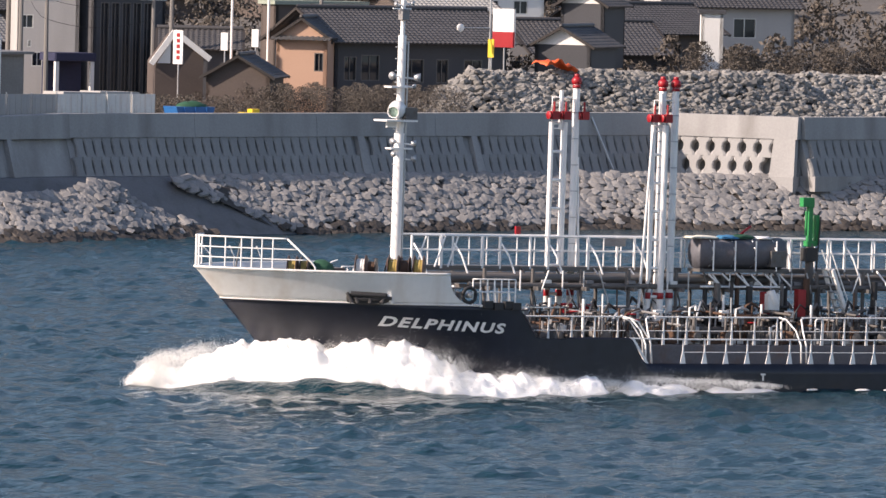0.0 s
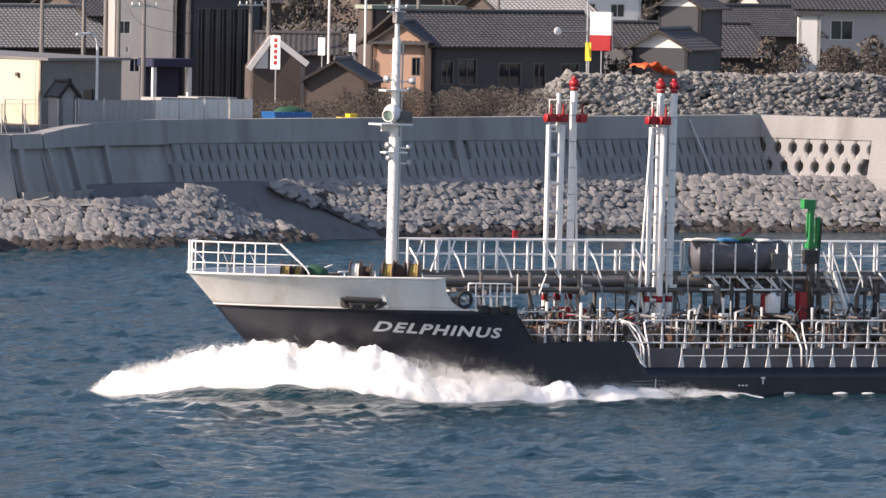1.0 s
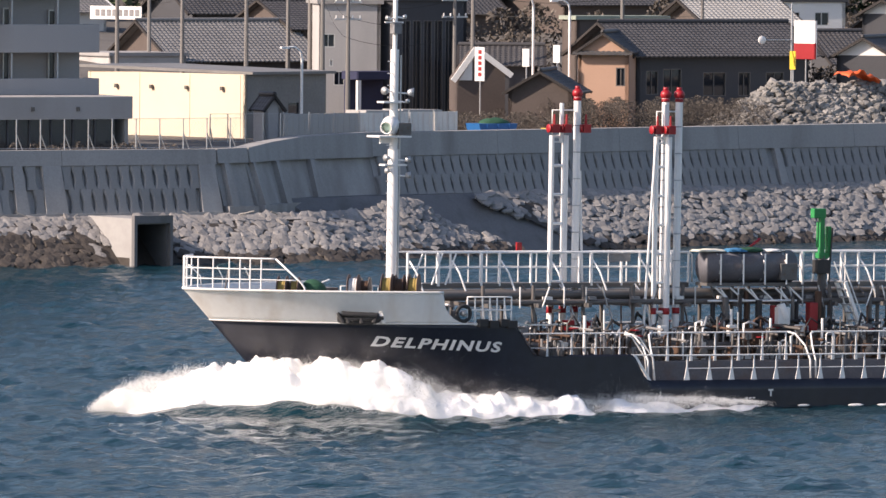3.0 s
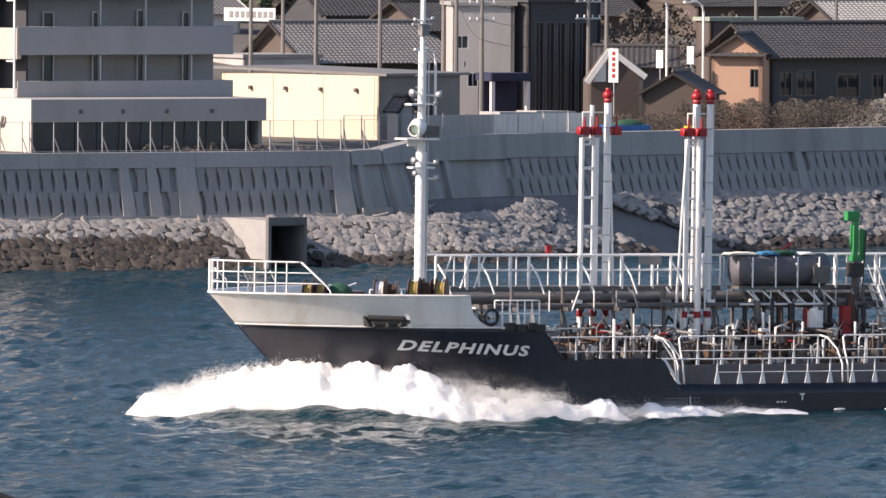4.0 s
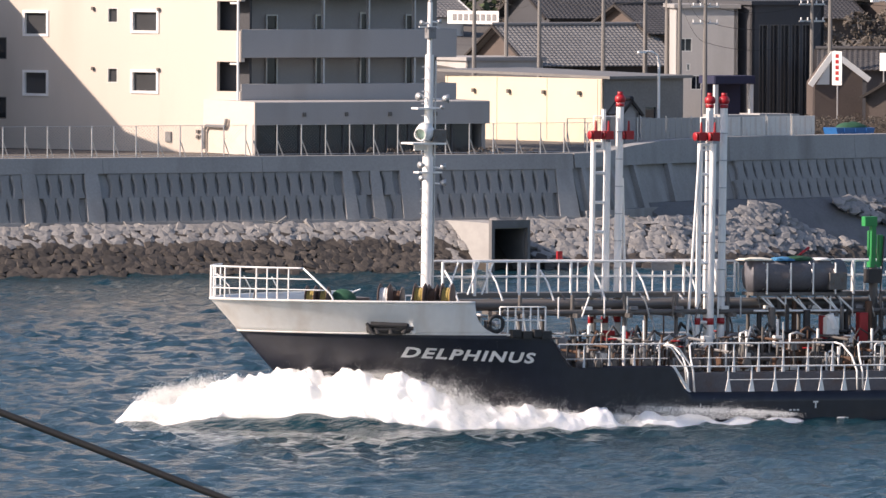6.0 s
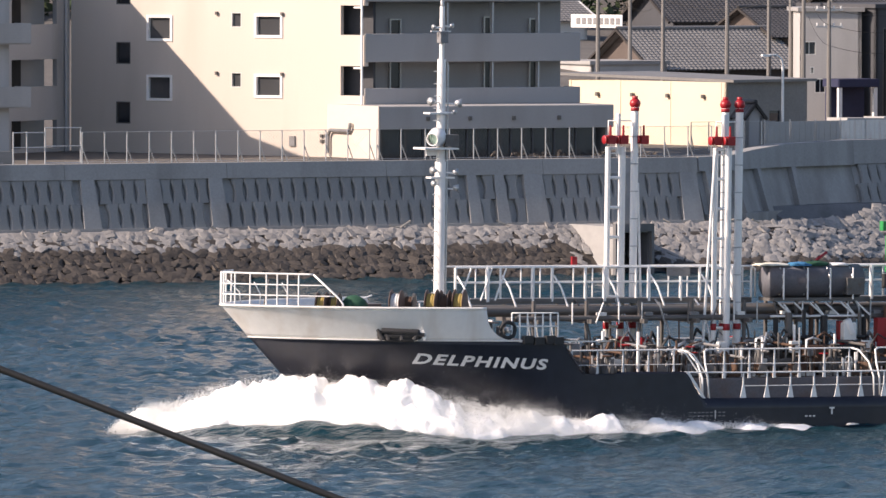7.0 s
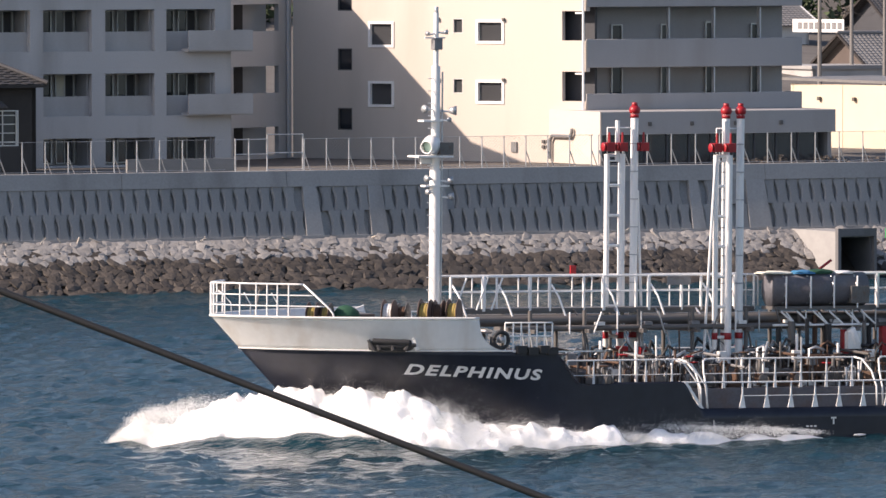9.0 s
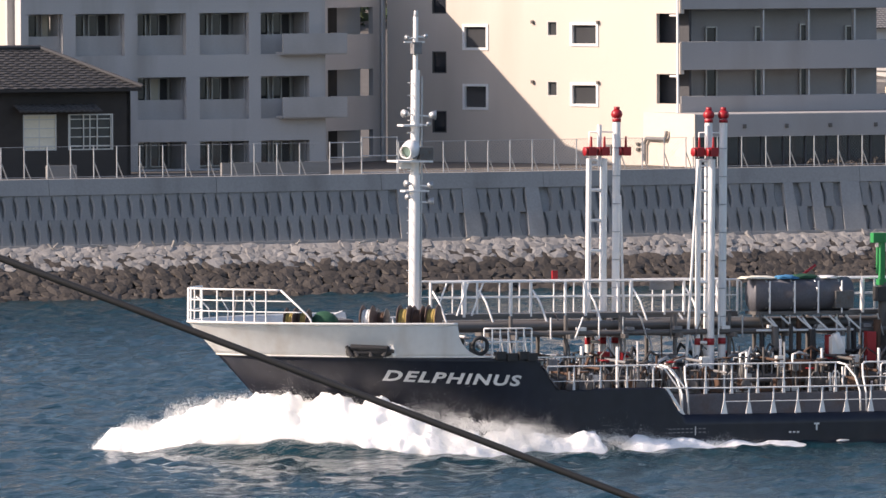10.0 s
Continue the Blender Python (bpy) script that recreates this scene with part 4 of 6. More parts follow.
def hip_roof(parent, w, d, eave, rise, over, hip):
    """A roof hipped at its right-hand end, in stepped courses with ridge tiles."""
    bm = bmesh.new()
    n_ = 16

    def course(a0, a1, b0, b1):
        for k in range(n_):
            t0, t1 = k / n_, (k + 1) / n_
            lift = Vector((0, 0, 0.05))
            q = [a0.lerp(b0, t0) + lift, a1.lerp(b1, t0) + lift, a1.lerp(b1, t1), a0.lerp(b0, t1)]
            m_ = 40
            for i in range(m_):
                f0, f1 = i / m_, (i + 1) / m_
                up = Vector((0, 0, 0.03 if i % 2 else 0.0))
                bm.faces.new([bm.verts.new(v + up) for v in (q[0].lerp(q[1], f0), q[0].lerp(q[1], f1), q[3].lerp(q[2], f1), q[3].lerp(q[2], f0))])

    e = [Vector(v) for v in ((-over, -over, eave), (w + over, -over, eave), (w + over, d + over, eave), (-over, d + over, eave))]
    r0, r1 = Vector((-over, d / 2, eave + rise)), Vector((w - hip, d / 2, eave + rise))
    course(e[0], e[1], r0, r1)
    course(e[1], e[2], r1, r1 + Vector((0, 0.01, 0)))
    course(e[2], e[3], r1, r0)
    o = part("hip_roof", bm, ROOF_TILE, parent, "dark weathered tiles")
    o.modifiers.new("thick", "SOLIDIFY").thickness = 0.06
    for a, b in ((r0, r1), (r1, e[1]), (r1, e[2])):
        bar("ridge", a + Vector((0, 0, 0.08)), b + Vector((0, 0, 0.1)), 0.11, ROOF_TILE, parent)
    bar("eave_board", e[0] - Vector((0, 0, 0.06)), e[1] - Vector((0, 0, 0.06)), 0.06, WOOD_DARK, parent, kind="cube")


hip_roof(old, 12.0, 5.0, 4.2, 1.85, 0.7, 3.2)
annexe = thing("apartment_annexe", SH @ pose(162.6, 406.0, 5.3), "sunlit cream end wall of a further apartment block", "building")
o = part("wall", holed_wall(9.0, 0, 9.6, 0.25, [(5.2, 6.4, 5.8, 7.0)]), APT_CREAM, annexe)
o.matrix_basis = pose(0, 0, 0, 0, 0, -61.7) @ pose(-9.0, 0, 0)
# return wall away from the sun gets the shade-grey render
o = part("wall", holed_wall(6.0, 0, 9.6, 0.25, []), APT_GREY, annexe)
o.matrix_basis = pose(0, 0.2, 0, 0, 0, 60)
block("paper_screen", (7.75, 0.09, 2.15), (1.6, 0.02, 1.6), SHOJI, old)
for k in range(4):
    block("screen_bar", (9.3 + 0.7 * k, 0.05, 2.15), (0.05, 0.05, 1.7), ALU, old)
for k in range(4):
    block("screen_bar", (9.2, 0.05, 1.5 + 0.42 * k), (4.6, 0.05, 0.04), ALU, old)
roof_slope("lean_to_roof", 4.2, 0.9, 0.3, ROOF_TILE, old, pose(6.4, -0.9, 3.15))


# ---- rubble heaps
def rubble(name, u0, u1, n, top, seed, label, depth=7.0):
    rng = np.random.default_rng(seed)
    base = thing(name, SH @ pose(0, 0, 5.3), label, "rubble heap")
    pts = []
    L_ = u1 - u0
    for _ in range(int(L_ * 120)):
        u = u0 + L_ * rng.uniform()
        v = rng.uniform(0, 1)
        env = min(1, (u - u0) / 5.2, (u1 - u) / 4.0) * (0.95 + 0.035 * math.sin(u * 0.7) + 0.02 * math.sin(u * 2.3))
        s = rng.uniform(0.14, 0.32)
        pts.append((u, n + v * depth * 0.5, max(0.05, top * env * min(1, v * 1.25)) + rng.uniform(-0.06, 0.1), s))
    near_ = [p for p in pts if abs(p[0] - (u0 + L_ * 0.3)) < 2.2][:150]
    heap("rubble", near_ + [p for p in pts if p not in near_], RUBBLE, base, "loose broken grey stones", apart=len(near_))
    us = np.linspace(u0, u1, 40)
    rows = []
    for v, k in ((0, 0), (0.4, 0.5), (0.85, 0.95), (1.0, 0.95), (1.5, 0.6), (2.0, 0)):
        rows.append([(u, n + v * depth * 0.5 + 0.5, max(-0.1, top * k * min(1, (u - u0) / 5.2, (u1 - u) / 4.0) - 0.4)) for u in us])
    core = new("heap_core", grid_mesh("heap_core", np.array(rows), RUBBLE, False))
    core.parent = base


rubble("rubble_heap", 249.8, 279.5, 409.6, 2.7, 21, "long heap of broken grey quarry stone behind the wall")
rubble("rubble_heap", 276.0, 306.0, 417.0, 2.5, 22, "lower heap of broken stone beyond the first")
tarp = thing("orange_tarpaulin", SH @ pose(259.9, 412.4, 7.98, 0, 0, 10), "crumpled orange tarpaulin lying on the rubble heap", "tarpaulin")
bm = bmesh.new()
bmesh.ops.create_grid(bm, x_segments=14, y_segments=8, size=1)
for v in bm.verts:
    v.co = Vector((v.co.x * 1.1, v.co.y * 0.7, 0.28 + 0.3 * noise.noise(v.co * 2.2) - 0.22 * v.co.x + 0.25 * (1 - v.co.x ** 2)))
sheet = part("sheet", bm, ORANGE_PLASTIC, tarp, smooth=True)
sheet.modifiers.new("thick", "SOLIDIFY").thickness = 0.02

skip = thing("blue_skip", SH @ pose(232.4, 405.0, 5.35), "open blue steel skip with green netting over it", "skip")
part("body", prism([(0, 0.05), (1.9, 0.05), (2.1, 0.8), (-0.2, 0.8)], 1.4), BLUE_PAINT, skip)
for x in (0.3, 0.95, 1.6):
    block("rib", (x, -0.03, 0.42), (0.08, 0.06, 0.7), BLUE_PAINT, skip)
bm = bmesh.new()
bmesh.ops.create_icosphere(bm, subdivisions=3, radius=1)
for v in bm.verts:
    v.co = Vector((1.1 + v.co.x * 0.9, 0.7 + v.co.y * 0.6, 0.75 + max(0, v.co.z) * 0.32 * (1 + 0.4 * noise.noise(v.co * 3))))
part("netting", bm, TARP_GREEN, skip, "green netting", True)
mini = thing("yellow_machine", SH @ pose(236.0, 404.5, 5.4), "small yellow plate compactor beside the wall", "machine")
block("hood", (0.55, 0.4, 0.3), (1.1, 0.6, 0.4), YELLOW_PAINT, mini, kind="bevel")
block("cab", (0.75, 0.4, 0.55), (0.45, 0.5, 0.25), YELLOW_PAINT, mini, kind="bevel")
block("sole_plate", (0.5, 0.4, 0.05), (1.2, 0.6, 0.1), PIPE, mini)
for k in range(7):
    pnl = thing("site_hoarding", SH @ pose(217.2 + 1.68 * k, 398.5 + 0.42 * k, 5.3, 0, 0, 14), "white and rust-streaked site hoarding panel", "hoarding", "site hoarding")
    block("panel", (0.82, 0, 0.85), (1.6, 0.05, 1.5), GREY_WALL if k < 3 else HOARDING, pnl)
    for x in (0.2, 0.6, 1.0, 1.4):
        block("panel_rib", (x, -0.035, 0.85), (0.05, 0.03, 1.5), GREY_WALL if k < 3 else HOARDING, pnl)
    bar("panel_post", (0.0, 0.04, 0), (0.0, 0.04, 1.7), 0.03, GALV, pnl)
for u, n in ((213.5, 400), (216.5, 401.5)):
    van = thing("parked_van", SH @ pose(u + 12.5, n + 6, 5.3, 0, 0, 15), "small pale grey parked van seen over the wall", "van", "parked vans")
    part("body", prism([(0, 0.3), (3.4, 0.3), (3.4, 0.95), (2.9, 1.5), (0.1, 1.55)], 1.5), GREY_WALL, van)
    block("side_window", (1.5, -0.01, 1.15), (2.2, 0.03, 0.4), PANE_DARK, van)
    for x in (0.7, 2.7):
        bar("wheel", (x, -0.05, 0.3), (x, 0.15, 0.3), 0.3, CABLE, van)


# ---- poles, wires, signs
def utility_pole(u, n, z, h, arms=2, label="concrete utility pole with crossarms and insulators"):
    p = thing("utility_pole", SH @ pose(u, n, z, 0, 0, RNG2.uniform(-20, 20)), label, "utility pole", "street poles")
    bar("pole", (0, 0, 0), (0, 0, h), 0.15, POLE_CON, p, kind="cone")
    for k in range(arms):
        zz = h - 0.5 - 0.9 * k
        block("crossarm", (0, 0, zz), (1.5, 0.09, 0.09), GALV, p)
        for x in (-0.65, -0.25, 0.25, 0.65):
            bar("insulator", (x, 0, zz + 0.04), (x, 0, zz + 0.2), 0.04, WHITE_STEEL, p)
    return p


RNG2 = random.Random(4)
POLES = [(230.1, 418, 9.8), (233.3, 421, 7.5), (240.4, 422, 7.6), (246.1, 430, 9.8), (258.0, 434.0, 9.6), (232.0, 430, 10.5), (241.4, 440, 9.5), (243.3, 446, 9.5),
         (244.0, 460, 9.5), (247.1, 470, 9), (235.6, 452, 10), (262.0, 432, 8.5), (252.3, 455, 9)]
for u, n, h in POLES:
    utility_pole(u, n, 5.2, h)
for k, ((u0, n0, h0), (u1, n1, h1)) in enumerate(zip(POLES, POLES[1:])):
    if abs(u0 - u1) > 22:
        continue
    for dz in (0.4, 1.3, 2.4):
        a, b = SH @ Vector((u0, n0, 5.2 + h0 - dz)), SH @ Vector((u1, n1, 5.2 + h1 - dz))
        pts = [a.lerp(b, i / 10) - Vector((0, 0, 0.5 * (1 - (2 * i / 10 - 1) ** 2))) for i in range(11)]
        bm = bmesh.new()
        prev = None
        for p_ in pts:
            ring = [bm.verts.new(p_ + Vector((0, math.cos(q) * 0.014, math.sin(q) * 0.014))) for q in (0, 2.1, 4.2)]
            if prev:
                for i in range(3):
                    bm.faces.new((prev[i], prev[(i + 1) % 3], ring[(i + 1) % 3], ring[i]))
            prev = ring
        w = part("overhead_wire", bm, CABLE)
        tagged(w, "thin black overhead wire strung between street poles", "wire", "street wires")


def street_lamp(u, n, z, h):
    p = thing("street_lamp", SH @ pose(u, n, z, 0, 0, 0), "white curved street lamp post", "street lamp", "street lamps")
    bar("lamp_post", (0, 0, 0), (0, 0, h), 0.07, WHITE_STEEL, p)
    pts = [(0, 0, h), (-0.1, 0, h + 0.35), (-0.4, 0, h + 0.55), (-0.8, 0, h + 0.55)]
    for a, b in zip(pts, pts[1:]):
        bar("lamp_arm", a, b, 0.05, WHITE_STEEL, p)
    block("lamp_head", (-1.0, 0, h + 0.52), (0.45, 0.2, 0.12), WHITE_STEEL, p, kind="bevel")


street_lamp(247.6, 426, 5.3, 6.6)
street_lamp(249.9, 426, 5.3, 6.4)
street_lamp(221.2, 404, 5.3, 4.3)


def sign_board(u, n, z, w, h, material, label, post=2.5, bars=None):
    s = thing("sign_board", SH @ pose(u, n, z, 0, 0, -62), label, "sign")
    bar("sign_post", (w / 2, 0.05, -post), (w / 2, 0.05, h), 0.04, GALV, s)
    block("board", (w / 2, 0, h / 2), (w, 0.06, h), material, s)
    for k, (x0, x1, z0, z1, m_) in enumerate(bars or ()):
        block("sign_band", ((x0 + x1) / 2, -0.04, (z0 + z1) / 2), (x1 - x0, 0.02, z1 - z0), m_, s)


sign_board(239.5, 418.2, 8.05, 0.6, 1.8, WHITE_WALL, "tall white shop sign with red marks on a post", 2.3, [(0.22, 0.42, 0.25 + 0.3 * k, 0.45 + 0.3 * k, RED_PAINT) for k in range(5)])
sign_board(259.1, 418.0, 8.6, 0.36, 1.0, YELLOW_PAINT, "small yellow upright sign on a post", 2.4)
sign_board(260.0, 419.0, 9.15, 1.4, 2.1, WHITE_WALL, "white sign board with a red lower band", 3.4, [(0.0, 1.4, 0.0, 0.85, RED_PAINT)])
sign_board(242.6, 418.5, 8.8, 0.42, 0.95, WHITE_WALL, "white box sign on a roof pole", 3.2)
sign_board(244.5, 418.5, 9.0, 0.42, 0.95, WHITE_WALL, "white box sign on a roof pole", 3.2)
sign_board(254.6, 492.0, 10.2, 3.8, 0.8, WHITE_WALL, "wide white shop sign with faded lettering", 3.0, [(0.4 + 0.42 * k, 0.7 + 0.42 * k, 0.2, 0.6, TANK_GREY) for k in range(8)])
mirror = thing("road_mirror", SH @ pose(257.3, 418, 5.8), "round pale traffic mirror on a thin arm", "traffic mirror")
bar("mirror_post", (1.9, 0, 0), (1.9, 0, 6.4), 0.05, GALV, mirror)
bar("mirror_arm", (0.2, 0, 4.4), (1.9, 0, 4.4), 0.03, GALV, mirror)
bar("mirror_disc", (0, -0.06, 4.4), (0, 0.04, 4.4), 0.22, WHITE_STEEL, mirror)

# second fence, on the raised land behind the shed
build_fence(212.5, 217.3, 397.6, 5.5, 1.45, 1.0, 0.3)


# ---- scrub and trees
def clumps(name, spots, material, label, leaf=0.16, per=90, seed=1, category="shrub"):
    rng = np.random.default_rng(seed)
    V_, F_ = [], []
    off = 0
    for u, n, z, r, h in spots:
        k = int(per * r * h)
        th = rng.uniform(0, 2 * math.pi, k)
        rad = r * np.sqrt(rng.uniform(0, 1, k))
        zz = h * rng.uniform(0, 1, k) ** 0.8
        shrink = np.sqrt(np.clip(1 - (zz / h) ** 2.2, 0.05, 1)) * rng.uniform(0.75, 1.15, k)
        c = np.stack([u + rad * np.cos(th) * shrink, n + rad * np.sin(th) * shrink, z + zz], -1)
        a = rng.normal(size=(k, 3))
        a /= np.linalg.norm(a, axis=1, keepdims=True)
        b = np.cross(a, rng.normal(size=(k, 3)))
        b /= np.linalg.norm(b, axis=1, keepdims=True)
        s = leaf * rng.uniform(0.5, 1.3, (k, 1))
        quad = np.stack([c - a * s, c + b * s * 0.45, c + a * s, c - b * s * 0.45], 1)
        V_.append(quad.reshape(-1, 3))
        F_.append(np.arange(4 * k).reshape(-1, 4) + off)
        off += 4 * k
    me = bpy.data.meshes.new(name)
    me.from_pydata(np.concatenate(V_).tolist(), [], np.concatenate(F_).tolist())
    me.materials.append(material)
    o = new(name, me)
    o.matrix_basis = SH
    tagged(o, label, category, kind="stuff")


rs = np.random.default_rng(9)
clumps("dry_scrub", [(u, 411 + rs.uniform(-2.5, 3.5), 5.2, rs.uniform(0.7, 1.2), rs.uniform(0.9, 1.5) if u < 240.5 else rs.uniform(1.6, 2.15)) for u in np.arange(233, 252.6, 0.15)], SCRUB, "tangled dry brown scrub behind the sea wall", 0.045, 420, 2)
clumps("dry_scrub", [(u, 426 + rs.uniform(-2, 3), 5.2, rs.uniform(0.8, 1.5), rs.uniform(2.0, 3.2)) for u in np.arange(262, 312, 0.7)], SCRUB, "bare brown thicket above the rubble", 0.085, 380, 3)
clumps("hill_woods", [(u + rs.uniform(-3, 3), n, 5.3 + max(0, n - 430) * 0.055 + max(0, n - 520) * 0.25, rs.uniform(1.6, 3.0), rs.uniform(2.5, 5.0)) for n in (520, 535, 552, 572) for u in np.arange(225, 345, 2.8)], LEAF, "dark evergreen woods on the hillside", 0.5, 26, 4, "woods")
clumps("evergreen_hedge", [(u, 433 + rs.uniform(-1, 2), 5.4, rs.uniform(0.9, 1.6), rs.uniform(2.6, 4.2)) for u in np.arange(301, 320, 0.9)], LEAF, "dark evergreen hedge below the houses", 0.1, 240, 5)
clumps("dry_scrub", [(u, 434 + rs.uniform(-1, 2), 5.4, rs.uniform(0.9, 1.6), rs.uniform(3.0, 4.1)) for u in np.arange(284, 303, 0.6)], SCRUB, "tall bare brown thicket below the houses", 0.08, 330, 15)
clumps("hill_thicket", [(u + rs.uniform(-1, 1), n, 5.3 + max(0, n - 430) * 0.055, rs.uniform(1.0, 2.0), rs.uniform(1.6, 3.4)) for n in (446, 468, 484, 510) for u in np.arange(268, 345, 2.6)], SCRUB, "bare brown woods between the hillside houses", 0.2, 80, 14, "woods")
clumps("weeds", [(u, 393.2 + rs.uniform(0, 1.5), 5.25, 0.4, rs.uniform(0.2, 0.5)) for u in np.arange(200, 209, 0.5)], SCRUB, "low dry weeds along the wall", 0.1, 200, 6)


# ---- near overhead cable
ends = Vector((-9.5, 60.0, 16.74)), Vector((4.0, 60.0, 11.62))
near_cable = thing("overhead_cable", Matrix.Translation(ends[0]), "thick dark overhead cable hanging near the viewer", "cable")
bar("cable_core", (0, 0, 0), ends[1] - ends[0], 0.024, CABLE, near_cable)


# ---- the ship: x forward, y to port, z up from the water
HEADING = 180 + 28.128
SHIP_AT = Vector((-1.236, 312.70, 0.0))
AHEAD = Vector((-math.cos(radians(28.128)), -math.sin(radians(28.128)), 0))
TRIM = -0.6
RUN = [
    (0.0, -21.21, -0.009), (0.5, -19.08, -0.015), (1.0, -16.94, -0.010), (1.5, -14.83, -0.015), (2.0, -12.71, -0.012),
    (3.5, -6.44, -0.008), (4.0, -4.31, -0.010), (4.5, -2.19, -0.004), (5.0, -0.07, -0.005), (5.5, 2.05, -0.001),
    (7.0, 8.46, 0.002), (7.5, 10.62, 0.010), (8.0, 12.75, 0.013), (8.5, 14.91, 0.018), (9.0, 17.04, 0.022),
    (9.5, 19.14, 0.020), (10.0, 21.30, 0.014),
]


def ship_pose(s, dz=0.0, trim=TRIM):
    p = SHIP_AT + AHEAD * s
    return pose(p.x, p.y, dz, 0, trim, HEADING)


ship = thing("tanker_ship", ship_pose(RUN[0][1]), "small black-hulled tanker with white bow bulwark under way", "ship")


def stem_x(z):
    return 3.95 + 0.975 * z


def half_breadth(s, z):
    """Half the hull's breadth at s (0 at the stem, 1 where the sides run straight) and height z."""
    f = min(max(z / 4.2, 0), 1)
    return 4.9 * (1 - (1 - s) ** (1.9 + 0.8 * f)) ** (1.0 - 0.22 * f)


SHOULDER = -4.5


def hull_point(x, z):
    s = (stem_x(z) - x) / (stem_x(z) - SHOULDER)
    return half_breadth(min(max(s, 0), 1), z)


def hull_side(zs, top_of, x_end, material, name, parent):
    """Both sides of the hull as a lofted shell between levels zs; top_of(x) trims its upper edge."""
    ss = np.concatenate([np.linspace(0, 0.5, 24) ** 1.4 * 0.5 ** -0.4, np.linspace(0.51, 1, 56)])
    rows = []
    for side in (1, -1):
        R = []
        for zf in zs:
            row = []
            for s in ss:
                x = stem_x(zf) - s * (stem_x(zf) - SHOULDER)
                z = min(zf, top_of(x))
                row.append((x, side * hull_point(x, z), z))
            for x in np.concatenate([np.arange(SHOULDER - 0.1, max(x_end, -9), -0.1), np.arange(-9, x_end - 0.01, -1.0)]):
                if x < SHOULDER:
                    row.append((x, side * 4.9, min(zf, top_of(x))))
            R.append(row)
        rows.append(np.array(R))
    P = np.concatenate([rows[0][:, ::-1], rows[1][:, 1:]], 1)
    ob = new(name, grid_mesh(name, P, material))
    ob.parent = parent
    mod = ob.modifiers.new("plate", "SOLIDIFY")
    mod.thickness, mod.offset = 0.05, 1
    return ob


def top_edge(x):
    """Upper edge of the black hull."""
    if x > -2.3:
        return 3.11
    if x > -3.4:
        k = (-2.3 - x) / 1.1
        return 3.11 - 1.13 * (k * k * (3 - 2 * k))
    if x > -7.1:
        return 1.98
    if x > -7.9:
        k = (-7.1 - x) / 0.8
        return 1.98 - 0.93 * (k * k * (3 - 2 * k))
    return 1.05


def bulwark_edge(x):
    if x > 0.3:
        return 4.21
    if x > -0.75:
        k = (0.3 - x) / 1.05
        return 3.115 + 1.09 * (1 - math.sqrt(max(0, 1 - (1 - k) ** 2)))
    return 3.115


hull_side(np.concatenate([np.linspace(-1.2, 1.05, 8), np.linspace(1.3, 3.11, 12)]), top_edge, -40, BLACK_HULL, "hull", ship)
white_bow = hull_side(np.linspace(3.11, 4.21, 9), bulwark_edge, SHOULDER, WHITE_PAINT, "bulwark", ship)
white_bow["label"] = "white painted bow bulwark with a cut-away after end"


def rim(name, fn, z, x0, x1, n, r, material, parent, inset=0.0, sides=(1, -1), smooth_r=None):
    """A rail that follows the hull's edge."""
    for side in sides:
        xs = np.linspace(x0, x1, n)
        pts = [(x, side * max(hull_point(x, fn(x)) - inset, 0.0), z(x)) for x in xs]
        tube(name, pts, r, material, parent)


def tube(name, pts, r, material, parent, label="", closed=False, sides=8):
    """A bent pipe through the points, as one mesh."""
    pts = [Vector(p) for p in pts]
    bm = bmesh.new()
    rings = []
    for i, p in enumerate(pts):
        d = (pts[min(i + 1, len(pts) - 1)] - pts[max(i - 1, 0)]).normalized()
        a = d.cross(Vector((0, 0, 1)))
        a = a.normalized() if a.length > 1e-3 else Vector((1, 0, 0))
        b = d.cross(a)
        rings.append([bm.verts.new(p + (a * math.cos(k * 2 * math.pi / sides) + b * math.sin(k * 2 * math.pi / sides)) * r) for k in range(sides)])
    for r0, r1 in zip(rings, rings[1:]):
        for k in range(sides):
            bm.faces.new((r0[k], r0[(k + 1) % sides], r1[(k + 1) % sides], r1[k]))
    bm.faces.new(rings[0][::-1])
    bm.faces.new(rings[-1])
    bmesh.ops.recalc_face_normals(bm, faces=bm.faces[:])
    return part(name, bm, material, parent, label, smooth=True)


def deck(name, z, x0, x1, inset, material, label=""):
    bm = bmesh.new()
    xs = np.linspace(x0, x1, 24)
    port = [bm.verts.new((x, max(hull_point(x, z) - inset, 0.02), z)) for x in xs]
    star = [bm.verts.new((x, -max(hull_point(x, z) - inset, 0.02), z)) for x in xs]
    for i in range(len(xs) - 1):
        bm.faces.new((port[i], star[i], star[i + 1], port[i + 1]))
    ext = bmesh.ops.extrude_face_region(bm, geom=bm.faces[:])
    for v in [g for g in ext["geom"] if isinstance(g, bmesh.types.BMVert)]:
        v.co.z -= 0.05
    bmesh.ops.recalc_face_normals(bm, faces=bm.faces[:])
    return part(name, bm, material, ship, label)


